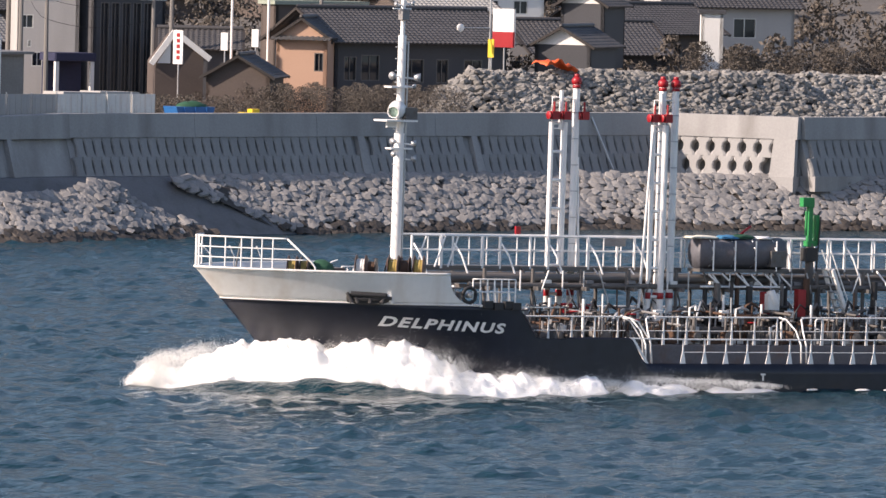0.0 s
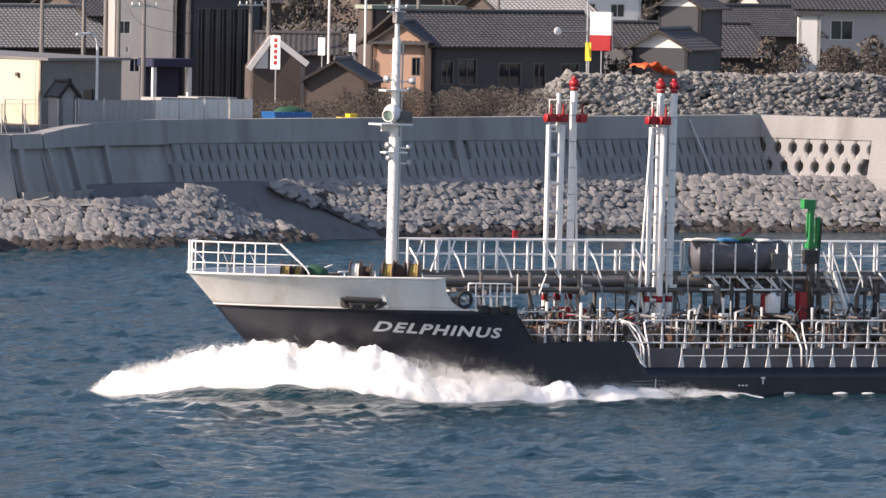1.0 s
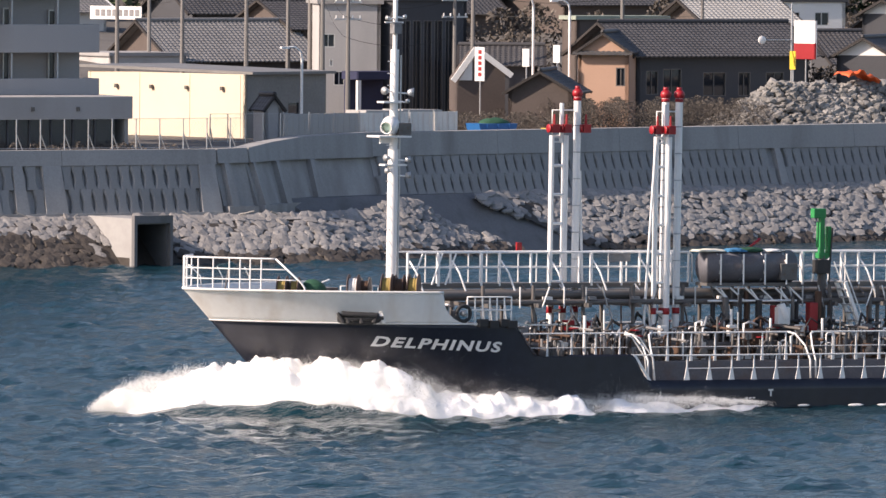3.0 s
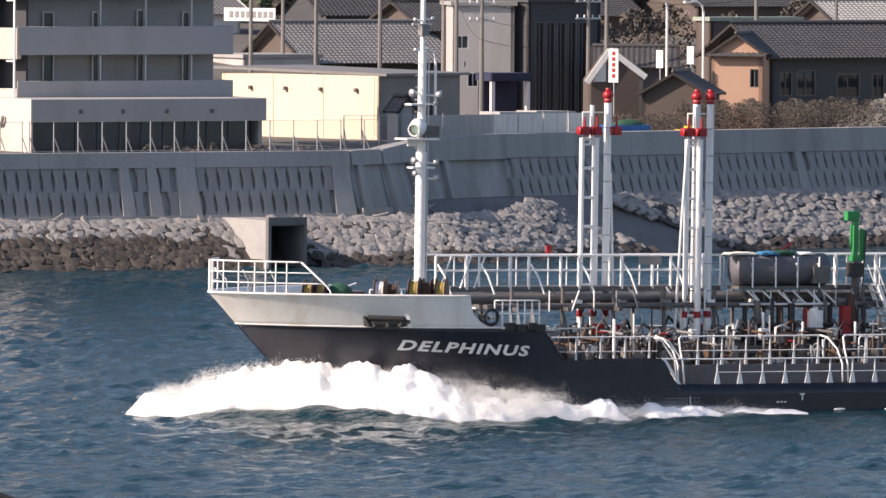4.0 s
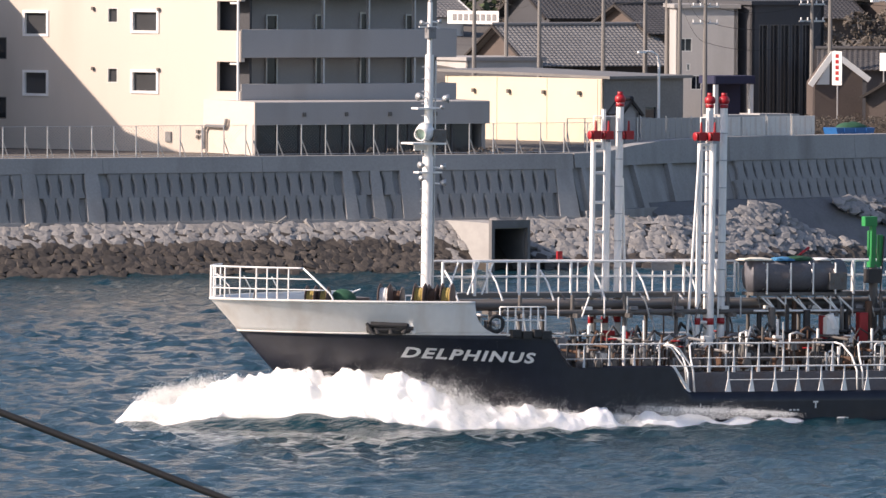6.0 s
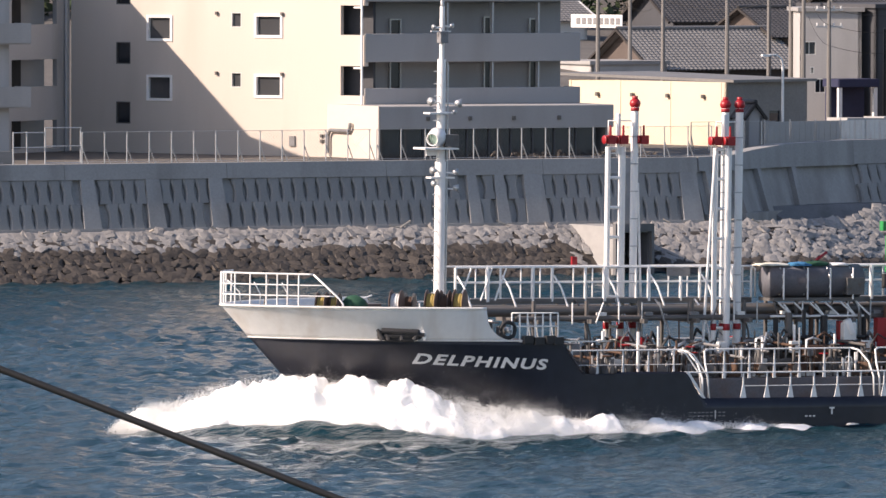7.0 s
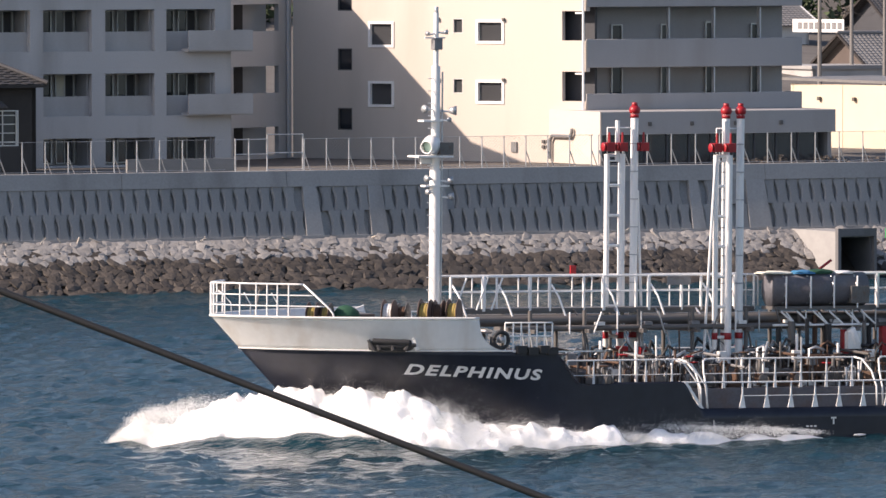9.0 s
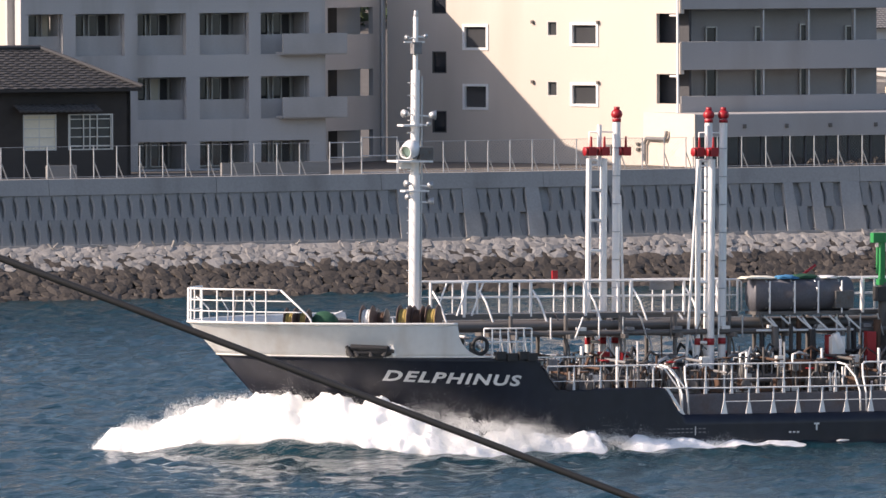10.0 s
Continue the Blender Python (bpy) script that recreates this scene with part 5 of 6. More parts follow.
deck("forecastle_deck", 3.75, 7.3, -0.2, 0.08, DECK_PAINT)
deck("break_deck", 3.0, -0.2, -2.9, 0.08, DECK_PAINT)
deck("main_deck", 0.98, -2.9, -39.9, 0.08, DECK_PAINT)
block("break_bulkhead", (-2.85, 0, 2.0), (0.08, 9.0, 2.0), WHITE_PAINT, ship)
block("break_bulkhead", (-0.2, 0, 3.4), (0.06, 8.2, 0.8), WHITE_PAINT, ship)
block("transom", (-39.9, 0, 0), (0.1, 9.7, 2.1), BLACK_HULL, ship)
bm = bmesh.new()
add_box(bm, (-39, -3.9, 1.0), (-3.4, 3.9, 1.72))
bmesh.ops.bevel(bm, geom=bm.edges[:], offset=0.05, segments=2, affect="EDGES")
part("trunk_deck", bm, TRUNK_GREY, ship, "raised worn grey trunk deck")
rim("rubbing_strip", lambda x: 3.11, lambda x: 3.12, 7.0, -2.4, 40, 0.03, WHITE_PAINT, ship)
rim("cap_rail", lambda x: 4.2, lambda x: 4.21, 8.05, 0.3, 40, 0.045, WHITE_PAINT, ship)

# ---- bow rail
bow_rail = new("bow_rail")
bow_rail.parent = ship
bow_rail["label"] = "white tubular safety rail round the bow"


def edge_y(x):
    return max(hull_point(x, 4.2) - 0.06, 0)


for side in (1, -1):
    stop = 5.75 if side > 0 else 6.9
    for h, r in ((1.09, 0.032), (0.72, 0.022), (0.36, 0.022)):
        end = stop - (1.09 - h) / 1.09 * 0.9 if side > 0 else stop
        x2 = list(np.linspace(8.0, end, 16))
        tube("rail", [(x, side * edge_y(x), 4.22 + h) for x in x2], r, WHITE_STEEL, bow_rail)
    if side > 0:
        tube("rail", [(5.75, side * edge_y(5.75), 5.31), (5.0, side * edge_y(5.0), 4.5), (4.9, side * edge_y(4.9), 4.34), (4.88, side * edge_y(4.88), 4.2)], 0.032, WHITE_STEEL, bow_rail)
    for x in [v for v in (7.98, 7.75, 7.4, 7.0, 6.72, 6.45, 6.15) if v > stop]:
        bar("post", (x, side * edge_y(x), 4.2), (x, side * edge_y(x), 5.31), 0.026, WHITE_STEEL, bow_rail)
    for x in [v for v in (7.3, 6.6) if v > stop]:
        y = side * edge_y(x)
        tube("stay", [(x, y, 5.0), (x - 0.35, y - side * 0.25, 4.6), (x - 0.37, y - side * 0.3, 4.2)], 0.02, WHITE_STEEL, bow_rail)
bar("post", (8.02, 0, 4.2), (8.02, 0, 5.33), 0.05, WHITE_STEEL, bow_rail)
bar("jackstaff", (6.6, 0.2, 3.75), (6.3, 0.1, 5.05), 0.03, PIPE, ship)


# ---- mooring winches and drums on the forecastle
def drum(x, y, z, r, w, rope, flange, fl_label=""):
    d = new("mooring_drum")
    d.parent = ship
    d.matrix_basis = pose(x, y, z, 0, 0, -38)
    bar("barrel", (-w / 2, 0, 0), (w / 2, 0, 0), r * 0.55, RUST, d)
    if rope:
        bm = bmesh.new()
        for k in range(6):
            cx = -w / 2 + (k + 0.5) * w / 6
            g = bmesh.ops.create_cone(bm, segments=14, radius1=r * (0.84 - 0.04 * (k % 2)), radius2=r * (0.84 - 0.04 * (k % 2)), depth=w / 6.6)
            bmesh.ops.transform(bm, matrix=Matrix.Translation((cx, 0, 0)) @ Matrix.Rotation(math.pi / 2, 4, "Y"), verts=g["verts"])
        part("rope", bm, rope, d, "coiled mooring rope", True)
    for s in (-1, 1):
        bar("flange", (s * w / 2 - 0.02, 0, 0), (s * w / 2 + 0.02, 0, 0), r * 1.12, flange, d)
    block("stand", (0, 0, -r * 0.6), (w * 0.8, 0.3, r * 0.7), RUST, d)
    return d


for x, y, z, r, w, rope, fl in ((5.0, 1.6, 4.2, 0.44, 0.3, ROPE_YELLOW, DRUM_BROWN), (4.5, 1.6, 4.18, 0.42, 0.26, ROPE_YELLOW, DRUM_BROWN),
                                (2.3, 1.8, 4.24, 0.46, 0.34, WHITE_PAINT, DRUM_BROWN), (1.55, 1.3, 4.17, 0.4, 0.3, RUST, PIPE),
                                (0.95, 1.8, 4.22, 0.48, 0.34, ROPE_YELLOW, DRUM_BROWN), (0.4, 1.7, 4.2, 0.46, 0.3, RUST, DRUM_BROWN), (-0.05, 1.9, 4.22, 0.48, 0.34, ROPE_YELLOW, DRUM_BROWN)):
    drum(x, y, z, r, w, rope, fl)
bm = bmesh.new()
bmesh.ops.create_icosphere(bm, subdivisions=3, radius=0.42)
for v in bm.verts:
    v.co.x *= 1.15
    v.co *= 1 + 0.08 * noise.noise(v.co * 4)
cover = part("winch_cover", bm, TARP_GREEN, ship, "green canvas cover over a windlass", True)
cover.matrix_basis = pose(3.75, 1.5, 4.15)
bar("handle", (3.4, 1.5, 4.45), (3.1, 1.5, 4.55), 0.03, WHITE_STEEL, ship)
block("windlass", (2.9, 0.4, 4.0), (0.9, 1.2, 0.5), PIPE, ship, kind="bevel")
for x in (1.0, 1.5, 2.05):
    bar("brake_lever", (x, 1.2, 4.0), (x - 0.1, 1.3, 4.62), 0.025, RUST, ship)

# ---- anchor in its pocket, and fairleads
anchor = new("anchor")
anchor.parent = ship
ay = hull_point(3.0, 3.3)
slope = math.degrees(math.atan2(hull_point(2.2, 3.25) - hull_point(3.9, 3.25), 1.7))
anchor.matrix_basis = pose(3.05, ay + 0.02, 3.26, 0, 0, -slope)
bm = bmesh.new()
bmesh.ops.create_icosphere(bm, subdivisions=3, radius=1)
for v in bm.verts:
    k = 1 + 0.12 * noise.noise(v.co * 3.0)
    v.co = Vector((math.copysign(abs(v.co.x) ** 0.6, v.co.x) * 0.76 * k, v.co.y * 0.07, math.copysign(abs(v.co.z) ** 0.7, v.co.z) * 0.23 * k + 0.05))
part("pocket", bm, ANCHOR_BLACK, anchor, "dark recessed anchor pocket", True)
bar("crown", (-0.62, 0.12, 0.14), (0.6, 0.12, 0.18), 0.10, ANCHOR_BLACK, anchor)
bar("shank", (0.5, 0.10, 0.0), (-0.85, 0.10, 0.06), 0.07, ANCHOR_BLACK, anchor)
for x, tip in ((-0.5, -0.66), (-0.1, -0.02), (0.35, 0.5), (0.55, 0.74)):
    bar("fluke", (x, 0.12, -0.12), (tip, 0.08, 0.22), 0.09, ANCHOR_BLACK, anchor, kind="cone")
block("plate", (-0.82, 0.06, 0.06), (0.14, 0.10, 0.34), WHITE_PAINT, anchor, ry=25)

break_rail = new("break_rail")
break_rail.parent = ship
for side in (1, -1):
    def by(x):
        return side * (hull_point(x, 3.1) - 0.1)
    for h in (0.95, 0.5):
        tube("rail", [(x, by(x), 3.1 + h) for x in np.linspace(-0.7, -2.35, 8)], 0.026, WHITE_STEEL, break_rail)
    for k, x in enumerate(np.linspace(-0.7, -2.35, 7)):
        bar("post", (x, by(x), 3.05), (x, by(x), 4.05), 0.028, WHITE_STEEL, break_rail)
        if k in (2, 3, 5):
            bar("stay", (x, by(x), 3.9), (x - 0.28, by(x) - side * 0.3, 3.1), 0.022, WHITE_STEEL, break_rail)
    for k, x in enumerate((-1.2, -1.6, -2.0, -2.3)):
        block("fairlead", (x, side * (hull_point(x, 3.1) + 0.03), 3.16 - 0.05 * (k % 2)), (0.36, 0.22, 0.26), ANCHOR_BLACK, ship, kind="bevel")
    lead_y = hull_point(-0.55, 3.5)
    tube("roller_fairlead", [(-0.55 + 0.27 * math.cos(a), side * (lead_y - 0.12), 3.48 + 0.27 * math.sin(a)) for a in np.linspace(0, 2 * math.pi, 17)], 0.07, ANCHOR_BLACK, ship)
    bar("fairlead_roller", (-0.55, side * (lead_y - 0.25), 3.48), (-0.55, side * lead_y, 3.48), 0.1, GALV, ship)
    bar("bollard", (-0.35, side * 3.4, 3.0), (-0.35, side * 3.4, 3.6), 0.11, PIPE, ship)
    bar("bollard", (-0.75, side * 3.5, 3.0), (-0.75, side * 3.5, 3.55), 0.11, PIPE, ship)


# ---- name on both bows
def hull_text(word, x0, x1, z_fwd, z_aft, height, side):
    cu = bpy.data.curves.new("name", "FONT")
    cu.body, cu.size, cu.shear, cu.offset, cu.resolution_u = word, 1.0, 0.2, 0.034, 3
    cu.space_character = 1.18
    tmp = new("name", cu)
    dg = bpy.context.evaluated_depsgraph_get()
    me = bpy.data.meshes.new_from_object(tmp.evaluated_get(dg))
    bpy.data.objects.remove(tmp)
    bm = bmesh.new()
    bm.from_mesh(me)
    bpy.data.meshes.remove(me)
    bmesh.ops.triangulate(bm, faces=bm.faces[:])
    bmesh.ops.subdivide_edges(bm, edges=[e for e in bm.edges if e.calc_length() > 0.3], cuts=2)
    w0, w1 = min(v.co.x for v in bm.verts), max(v.co.x for v in bm.verts)
    h0, h1 = min(v.co.y for v in bm.verts), max(v.co.y for v in bm.verts)
    for v in bm.verts:
        k = (v.co.x - w0) / (w1 - w0)
        x = x0 + (x1 - x0) * k
        z = z_fwd + (z_aft - z_fwd) * k + (v.co.y - h0) / (h1 - h0) * height
        v.co = (x, side * (hull_point(x, z) + 0.02), z)
    lettering = part("name_lettering", bm, WHITE_PAINT, ship, "white slanted ship's name painted on the bow")
    return lettering


hull_text("DELPHINUS", 2.45, -1.97, 2.31, 2.12, 0.375, 1)
for k in range(9):
    x = -7.4 - 0.16 * k
    for z in (0.62, 0.50):
        block("draught_mark", (x, 4.905, z), (0.10, 0.012, 0.035), TANK_GREY, ship)
block("load_mark", (-8.35, 4.905, 0.55), (0.03, 0.012, 0.3), WHITE_PAINT, ship)
block("frame_mark", (-12.9, 4.905, 0.72), (0.2, 0.012, 0.06), WHITE_PAINT, ship)
block("frame_mark", (-12.9, 4.905, 0.6), (0.06, 0.012, 0.2), WHITE_PAINT, ship)
for x in (-12.2, -12.05, -11.9):
    block("frame_mark", (x, 4.905, 0.45), (0.09, 0.012, 0.05), WHITE_PAINT, ship)

# ---- foremast
mast = new("mast")
mast.parent = ship
mast["label"] = "tall white mast with ladder rungs, lamps and a horn"
mast.matrix_basis = pose(-0.2, 0, 3.75)
bar("pole", (0, 0, 0), (0, 0, 5.3), 0.19, WHITE_STEEL, mast)
bar("pole", (0, 0, 5.3), (0, 0, 8.8), 0.15, WHITE_STEEL, mast)
bar("pole", (0, 0, 8.8), (0, 0, 10.6), 0.085, WHITE_STEEL, mast)
for k in range(20):
    bar("rung", (0.0, 0.05, 0.4 + 0.42 * k), (0.34, 0.12, 0.4 + 0.42 * k), 0.016, WHITE_STEEL, mast)
bar("conduit", (-0.2, 0.1, 0), (-0.2, 0.1, 8.6), 0.03, GALV, mast)
bar("mast_stay", (-0.25, -0.3, 0), (-0.05, -0.05, 8.6), 0.02, GALV, mast)


def lamp_head(z, x, y, r=0.13, face=None, turn=0, dx=0.0):
    r *= 0.85
    bar("lamp_arm", (0, 0, z), (x, y, z - 0.05), 0.03, WHITE_STEEL, mast)
    bm = bmesh.new()
    bmesh.ops.create_cone(bm, segments=14, radius1=r, radius2=r * 0.55, depth=r * 1.4, cap_ends=True)
    bmesh.ops.rotate(bm, verts=bm.verts[:], matrix=Matrix.Rotation(-math.pi / 2, 3, "Y"))
    me = finish(bm, "housing", GALV, True)
    h = new("floodlight", me)
    h.parent = mast
    h.matrix_basis = pose(x, y, z, 0, 0, turn)
    return h


for z, x, y, r, turn in ((7.35, 0.42, 0.15, 0.17, 30), (7.3, -0.55, 0.2, 0.2, 150), (7.0, -0.35, 0.3, 0.1, 90), (5.0, 0.35, 0.2, 0.15, 20),
                         (4.95, -0.45, 0.25, 0.15, 160), (4.55, 0.35, 0.25, 0.12, 40), (4.4, -0.5, 0.2, 0.16, 150), (9.9, 0.35, 0.1, 0.1, 20), (9.95, -0.3, 0.1, 0.1, 120)):
    lamp_head(z, x, y, r, turn=turn)
bm = bmesh.new()
add_box(bm, (-0.45, -0.4, 5.72), (0.85, 0.5, 5.78))
part("platform", bm, WHITE_STEEL, mast)
block("bracket", (0.2, 0, 5.6), (0.7, 0.1, 0.2), WHITE_STEEL, mast)
block("bracket", (0.2, 0, 6.95), (0.7, 0.5, 0.06), WHITE_STEEL, mast)
block("bracket", (0.0, 0, 4.75), (0.9, 0.4, 0.06), WHITE_STEEL, mast)
# searchlight with its pale green lens
bm = bmesh.new()
bmesh.ops.create_cone(bm, segments=20, radius1=0.34, radius2=0.22, depth=0.5, cap_ends=False)
bmesh.ops.solidify(bm, geom=bm.faces[:], thickness=0.03)
dish = part("searchlight", bm, WHITE_STEEL, mast, "round searchlight with a pale green lens", True)
dish.matrix_basis = pose(0.35, 0.25, 6.1, 0, -80, 40) @ pose(0, 0, 0, 180, 0, 0)
bm = bmesh.new()
bmesh.ops.create_uvsphere(bm, u_segments=16, v_segments=8, radius=0.28)
lens = part("lens", bm, mat("pale_green_glass", (0.42, 0.58, 0.50), 0.15, vary=0.05, bump=0), dish, "pale green glass lens", True)
lens.matrix_basis = Matrix.Translation((0, 0, -0.12)) @ Matrix.Diagonal((1, 1, 0.4, 1))
block("searchlight_box", (-0.25, 0.15, 6.02), (0.5, 0.5, 0.42), PIPE, mast, kind="bevel")
block("yard", (0.05, 0, 9.75), (0.75, 0.05, 0.05), WHITE_STEEL, mast)
block("radar_reflector", (0, 0.05, 9.55), (0.3, 0.3, 0.4), TANK_GREY, mast, kind="bevel")
bar("top_light", (0, 0, 10.55), (0, 0, 10.8), 0.07, GALV, mast)


# ---- vent masts with red valve heads
def valve_head(parent, x, y, z, tall=True):
    h = new("valve_head", unit_mesh("ball", RED_PAINT))
    h.parent = parent
    h.matrix_basis = Matrix.LocRotScale((x, y, z), None, (0.2, 0.2, 0.19))
    bar("valve_collar", (x, y, z - 0.26), (x, y, z - 0.14), 0.15, RED_PAINT, parent)
    bar("valve_cap", (x, y, z + 0.12), (x, y, z + 0.26), 0.10, RED_PAINT, parent)


def side_valve(parent, x, y, z):
    block("side_valve", (x, y, z), (0.3, 0.26, 0.3), RED_PAINT, parent, kind="bevel")
    bar("side_valve_spindle", (x, y, z), (x, y, z + 0.5), 0.055, RED_PAINT, parent, kind="cone")
    bar("side_valve_flange", (x + 0.2, y, z), (x + 0.26, y, z), 0.15, RED_PAINT, parent)


def vent_mast(x, y, poles, ladder, valves, slant):
    """A group of vent pipes: tall pipes, a ladder frame and valves."""
    v = new("vent_mast")
    v.parent = ship
    v["label"] = "white vent pipes with ladder and red valve heads"
    v.matrix_basis = pose(x, y, 1.7)
    for dx, dy, zt in poles:
        bar("vent_pipe", (dx, dy, 0), (dx, dy, zt - 1.7), 0.135, WHITE_STEEL, v)
        bar("red_band", (dx, dy, 1.55), (dx, dy, 1.78), 0.143, RED_PAINT, v)
        valve_head(v, dx, dy, zt - 1.7)
        for k in range(9):
            bar("pipe_clamp", (dx, dy, 0.6 + 0.95 * k), (dx, dy, 0.63 + 0.95 * k), 0.15, GALV, v)
    a, b = ladder
    for (dx, dy), r in ((a, 0.095), (b, 0.125)):
        bar("ladder_stile", (dx, dy, 0), (dx, dy, 7.85), r, WHITE_STEEL, v)
        bar("red_band", (dx, dy, 1.55), (dx, dy, 1.78), r + 0.008, RED_PAINT, v)
    for k in range(8):
        z = 0.6 + 1.03 * k
        bar("ladder_rung", (*a, z), (*b, z), 0.055, WHITE_STEEL, v)
    bar("ladder_rung", (*a, 7.62), (*b, 7.62), 0.03, WHITE_STEEL, v)
    for dx, dy in valves:
        side_valve(v, dx, dy, 8.1)
    for p0, p1 in slant:
        bar("slanting_stay", p0, p1, 0.048, WHITE_STEEL, v)
    dx, dy, zt = poles[0]
    tube("top_hoop", [(a[0], a[1], 7.9), (a[0], a[1], 8.75), (dx, dy, 8.75)], 0.025, WHITE_STEEL, v)
    bar("stub_pipe", ((a[0] + b[0]) / 2 - 0.1, a[1], 7.6), ((a[0] + b[0]) / 2 - 0.1, a[1], 9.0), 0.08, WHITE_STEEL, v)


vent_mast(-7.9, -0.4, [(0, 0, 11.05)], ((1.06, 0.05), (0.48, 0.0)), [(1.05, 0.2), (0.55, 0.2), (-0.3, 0.1)],
          [((-0.42, 0, 0.0), (-0.14, 0.0, 6.6))])
vent_mast(-11.15, 1.2, [(0, 0, 11.05), (0.53, -0.05, 11.05)], ((0.95, 0.05), (0.53, 0.2)), [(1.0, 0.2), (0.55, 0.35)],
          [((1.42, 0.1, 0.5), (1.0, 0.1, 7.6))])


# ---- catwalk over the deck pipes
def catwalk(x0, x1, y, z, bays, closed_end=True):
    c = new("catwalk")
    c.parent = ship
    c["label"] = "raised catwalk with white rails and dark grating"
    L_ = x0 - x1
    bm = bmesh.new()
    add_box(bm, (x1, y - 0.45, z - 0.08), (x0, y + 0.45, z))
    part("walkway_grating", bm, PIPE, c)
    for s in (-1, 1):
        block("walkway_beam", ((x0 + x1) / 2, y + s * 0.46, z - 0.09), (L_, 0.06, 0.18), PIPE, c)
        for h, r in ((1.08, 0.034), (0.55, 0.02)):
            bar("handrail", (x0, y + s * 0.45, z + h), (x1, y + s * 0.45, z + h), r, WHITE_STEEL, c)
        for k in range(bays + 1):
            x = x0 - L_ * (k + (0.0, 0.28, -0.2, 0.1, -0.12, 0.22)[k % 6] * (0 < k < bays)) / bays
            bar("stanchion", (x, y + s * 0.45, z - 0.1), (x, y + s * 0.45, z + 1.08), (0.05, 0.075, 0.04, 0.065, 0.055)[k % 5] if s > 0 else 0.025, WHITE_STEEL, c)
            if s > 0 and k % 2 == 0 and k < bays:
                tube("knee_brace", [(x - 0.05, y + 0.47, z + 0.8), (x - 0.22, y + 0.7, z + 0.4), (x - 0.42, y + 0.95, z - 0.4), (x - 0.45, y + 0.95, z - 0.75)], 0.036, WHITE_STEEL, c)
        tube("end_hoop", [(x1, y + s * 0.45, z + 1.08), (x1 - 0.14, y + s * 0.45, z + 1.0), (x1 - 0.16, y + s * 0.45, z)], 0.03, WHITE_STEEL, c)
    return c


catwalk(-0.6, -12.1, 0.0, 4.35, 12)
catwalk(-15.7, -24.0, 0.0, 4.35, 9)
for k in range(5):
    bar("stair_stringer", (-0.4 + 0.12 * k, 0.45, 3.2), (-1.2 + 0.12 * k, 0.45, 4.35), 0.03, WHITE_STEEL, ship) if k in (0, 4) else None
for x in (-0.75, -1.55, -2.1):
    bar("catwalk_brace", (x, 0.5, 4.3), (x - 0.42, 0.5, 5.4), 0.032, WHITE_STEEL, ship)

# pipes below and beside the catwalk
for y, z, r, x0, x1 in ((0.9, 3.95, 0.16, -0.6, -16), (1.3, 3.7, 0.10, -2.5, -26), (-0.9, 3.95, 0.14, -1, -26), (0.35, 3.85, 0.12, -0.8, -26),
                        (1.8, 2.25, 0.13, -4, -30), (2.3, 2.2, 0.10, -4, -30), (-1.8, 2.25, 0.13, -4, -30), (2.8, 2.1, 0.08, -4.5, -30), (0.2, 2.5, 0.16, -4.5, -30)):
    bar("cargo_pipe", (x0, y, z), (x1, y, z), r, PIPE, ship)
for x in np.arange(-3.2, -26, -2.05):
    for y in (-0.95, 1.25):
        bar("rack_leg", (x, y, 1.7), (x, y, 4.3), 0.07, PIPE, ship)
    block("rack_beam", (x, 0.15, 3.6), (0.14, 3.2, 0.14), PIPE, ship)
RNG = random.Random(8)


def valve_stand(x, y, h):
    v = new("valve_stand")
    v.parent = ship
    v.matrix_basis = pose(x, y, 1.7, 0, 0, RNG.uniform(0, 180))
    bar("spindle", (0, 0, 0), (0, 0, h), 0.05, PIPE, v)
    m = RNG.choice((GALV, PIPE, RUST, PIPE, RED_PAINT, ANCHOR_BLACK))
    bar("handwheel", (0, 0, h), (0, 0, h + 0.04), 0.17, m, v)
    block("valve_body", (0, 0, 0.3), (0.3, 0.26, 0.42), RNG.choice((PIPE, TANK_GREY, RUST, PIPE)), v, kind="bevel")
    bar("flange", (-0.24, 0, 0.3), (-0.18, 0, 0.3), 0.18, PIPE, v)
    bar("flange", (0.18, 0, 0.3), (0.24, 0, 0.3), 0.18, PIPE, v)


for k in range(110):
    valve_stand(-3.9 - 0.2 * k + RNG.uniform(-0.2, 0.2), RNG.choice((-2.6, -1.2, 1.0, 1.8, 2.4, 3.0, 3.4)), RNG.uniform(0.5, 1.25))
for k in range(64):
    x, y = -3.8 - 0.34 * k + RNG.uniform(-0.3, 0.3), RNG.uniform(0.6, 3.2)
    tube("riser_pipe", [(x, y, 1.72), (x, y, 2.2 + RNG.uniform(0, 0.9)), (x - 0.25, y, 2.5 + RNG.uniform(0.2, 0.8)), (x - 0.5 - RNG.uniform(0, 0.4), y - 0.2, 2.9)], RNG.uniform(0.025, 0.06),
         RNG.choice((PIPE, RUST, TANK_GREY, PIPE, GALV, ANCHOR_BLACK)), ship)
for x, y in ((-5.4, 2.2), (-6.4, 2.9)):
    bar("deck_light_post", (x, y, 1.7), (x, y, 3.3), 0.06, WHITE_STEEL, ship)
    bar("vent_cowl", (x - 0.4, y, 1.7), (x - 0.4, y, 2.3), 0.14, WHITE_STEEL, ship, kind="cone")
for x, z, h in ((-6.5, 2.9, 0.36), (-7.3, 2.9, 0.3), (-15.1, 3.1, 0.9), (-16.6, 3.15, 1.0), (-21, 3.2, 0.8)):
    block("red_hydrant_box", (x, 1.6, z), (0.34, 0.3, h), RED_PAINT, ship, kind="bevel")
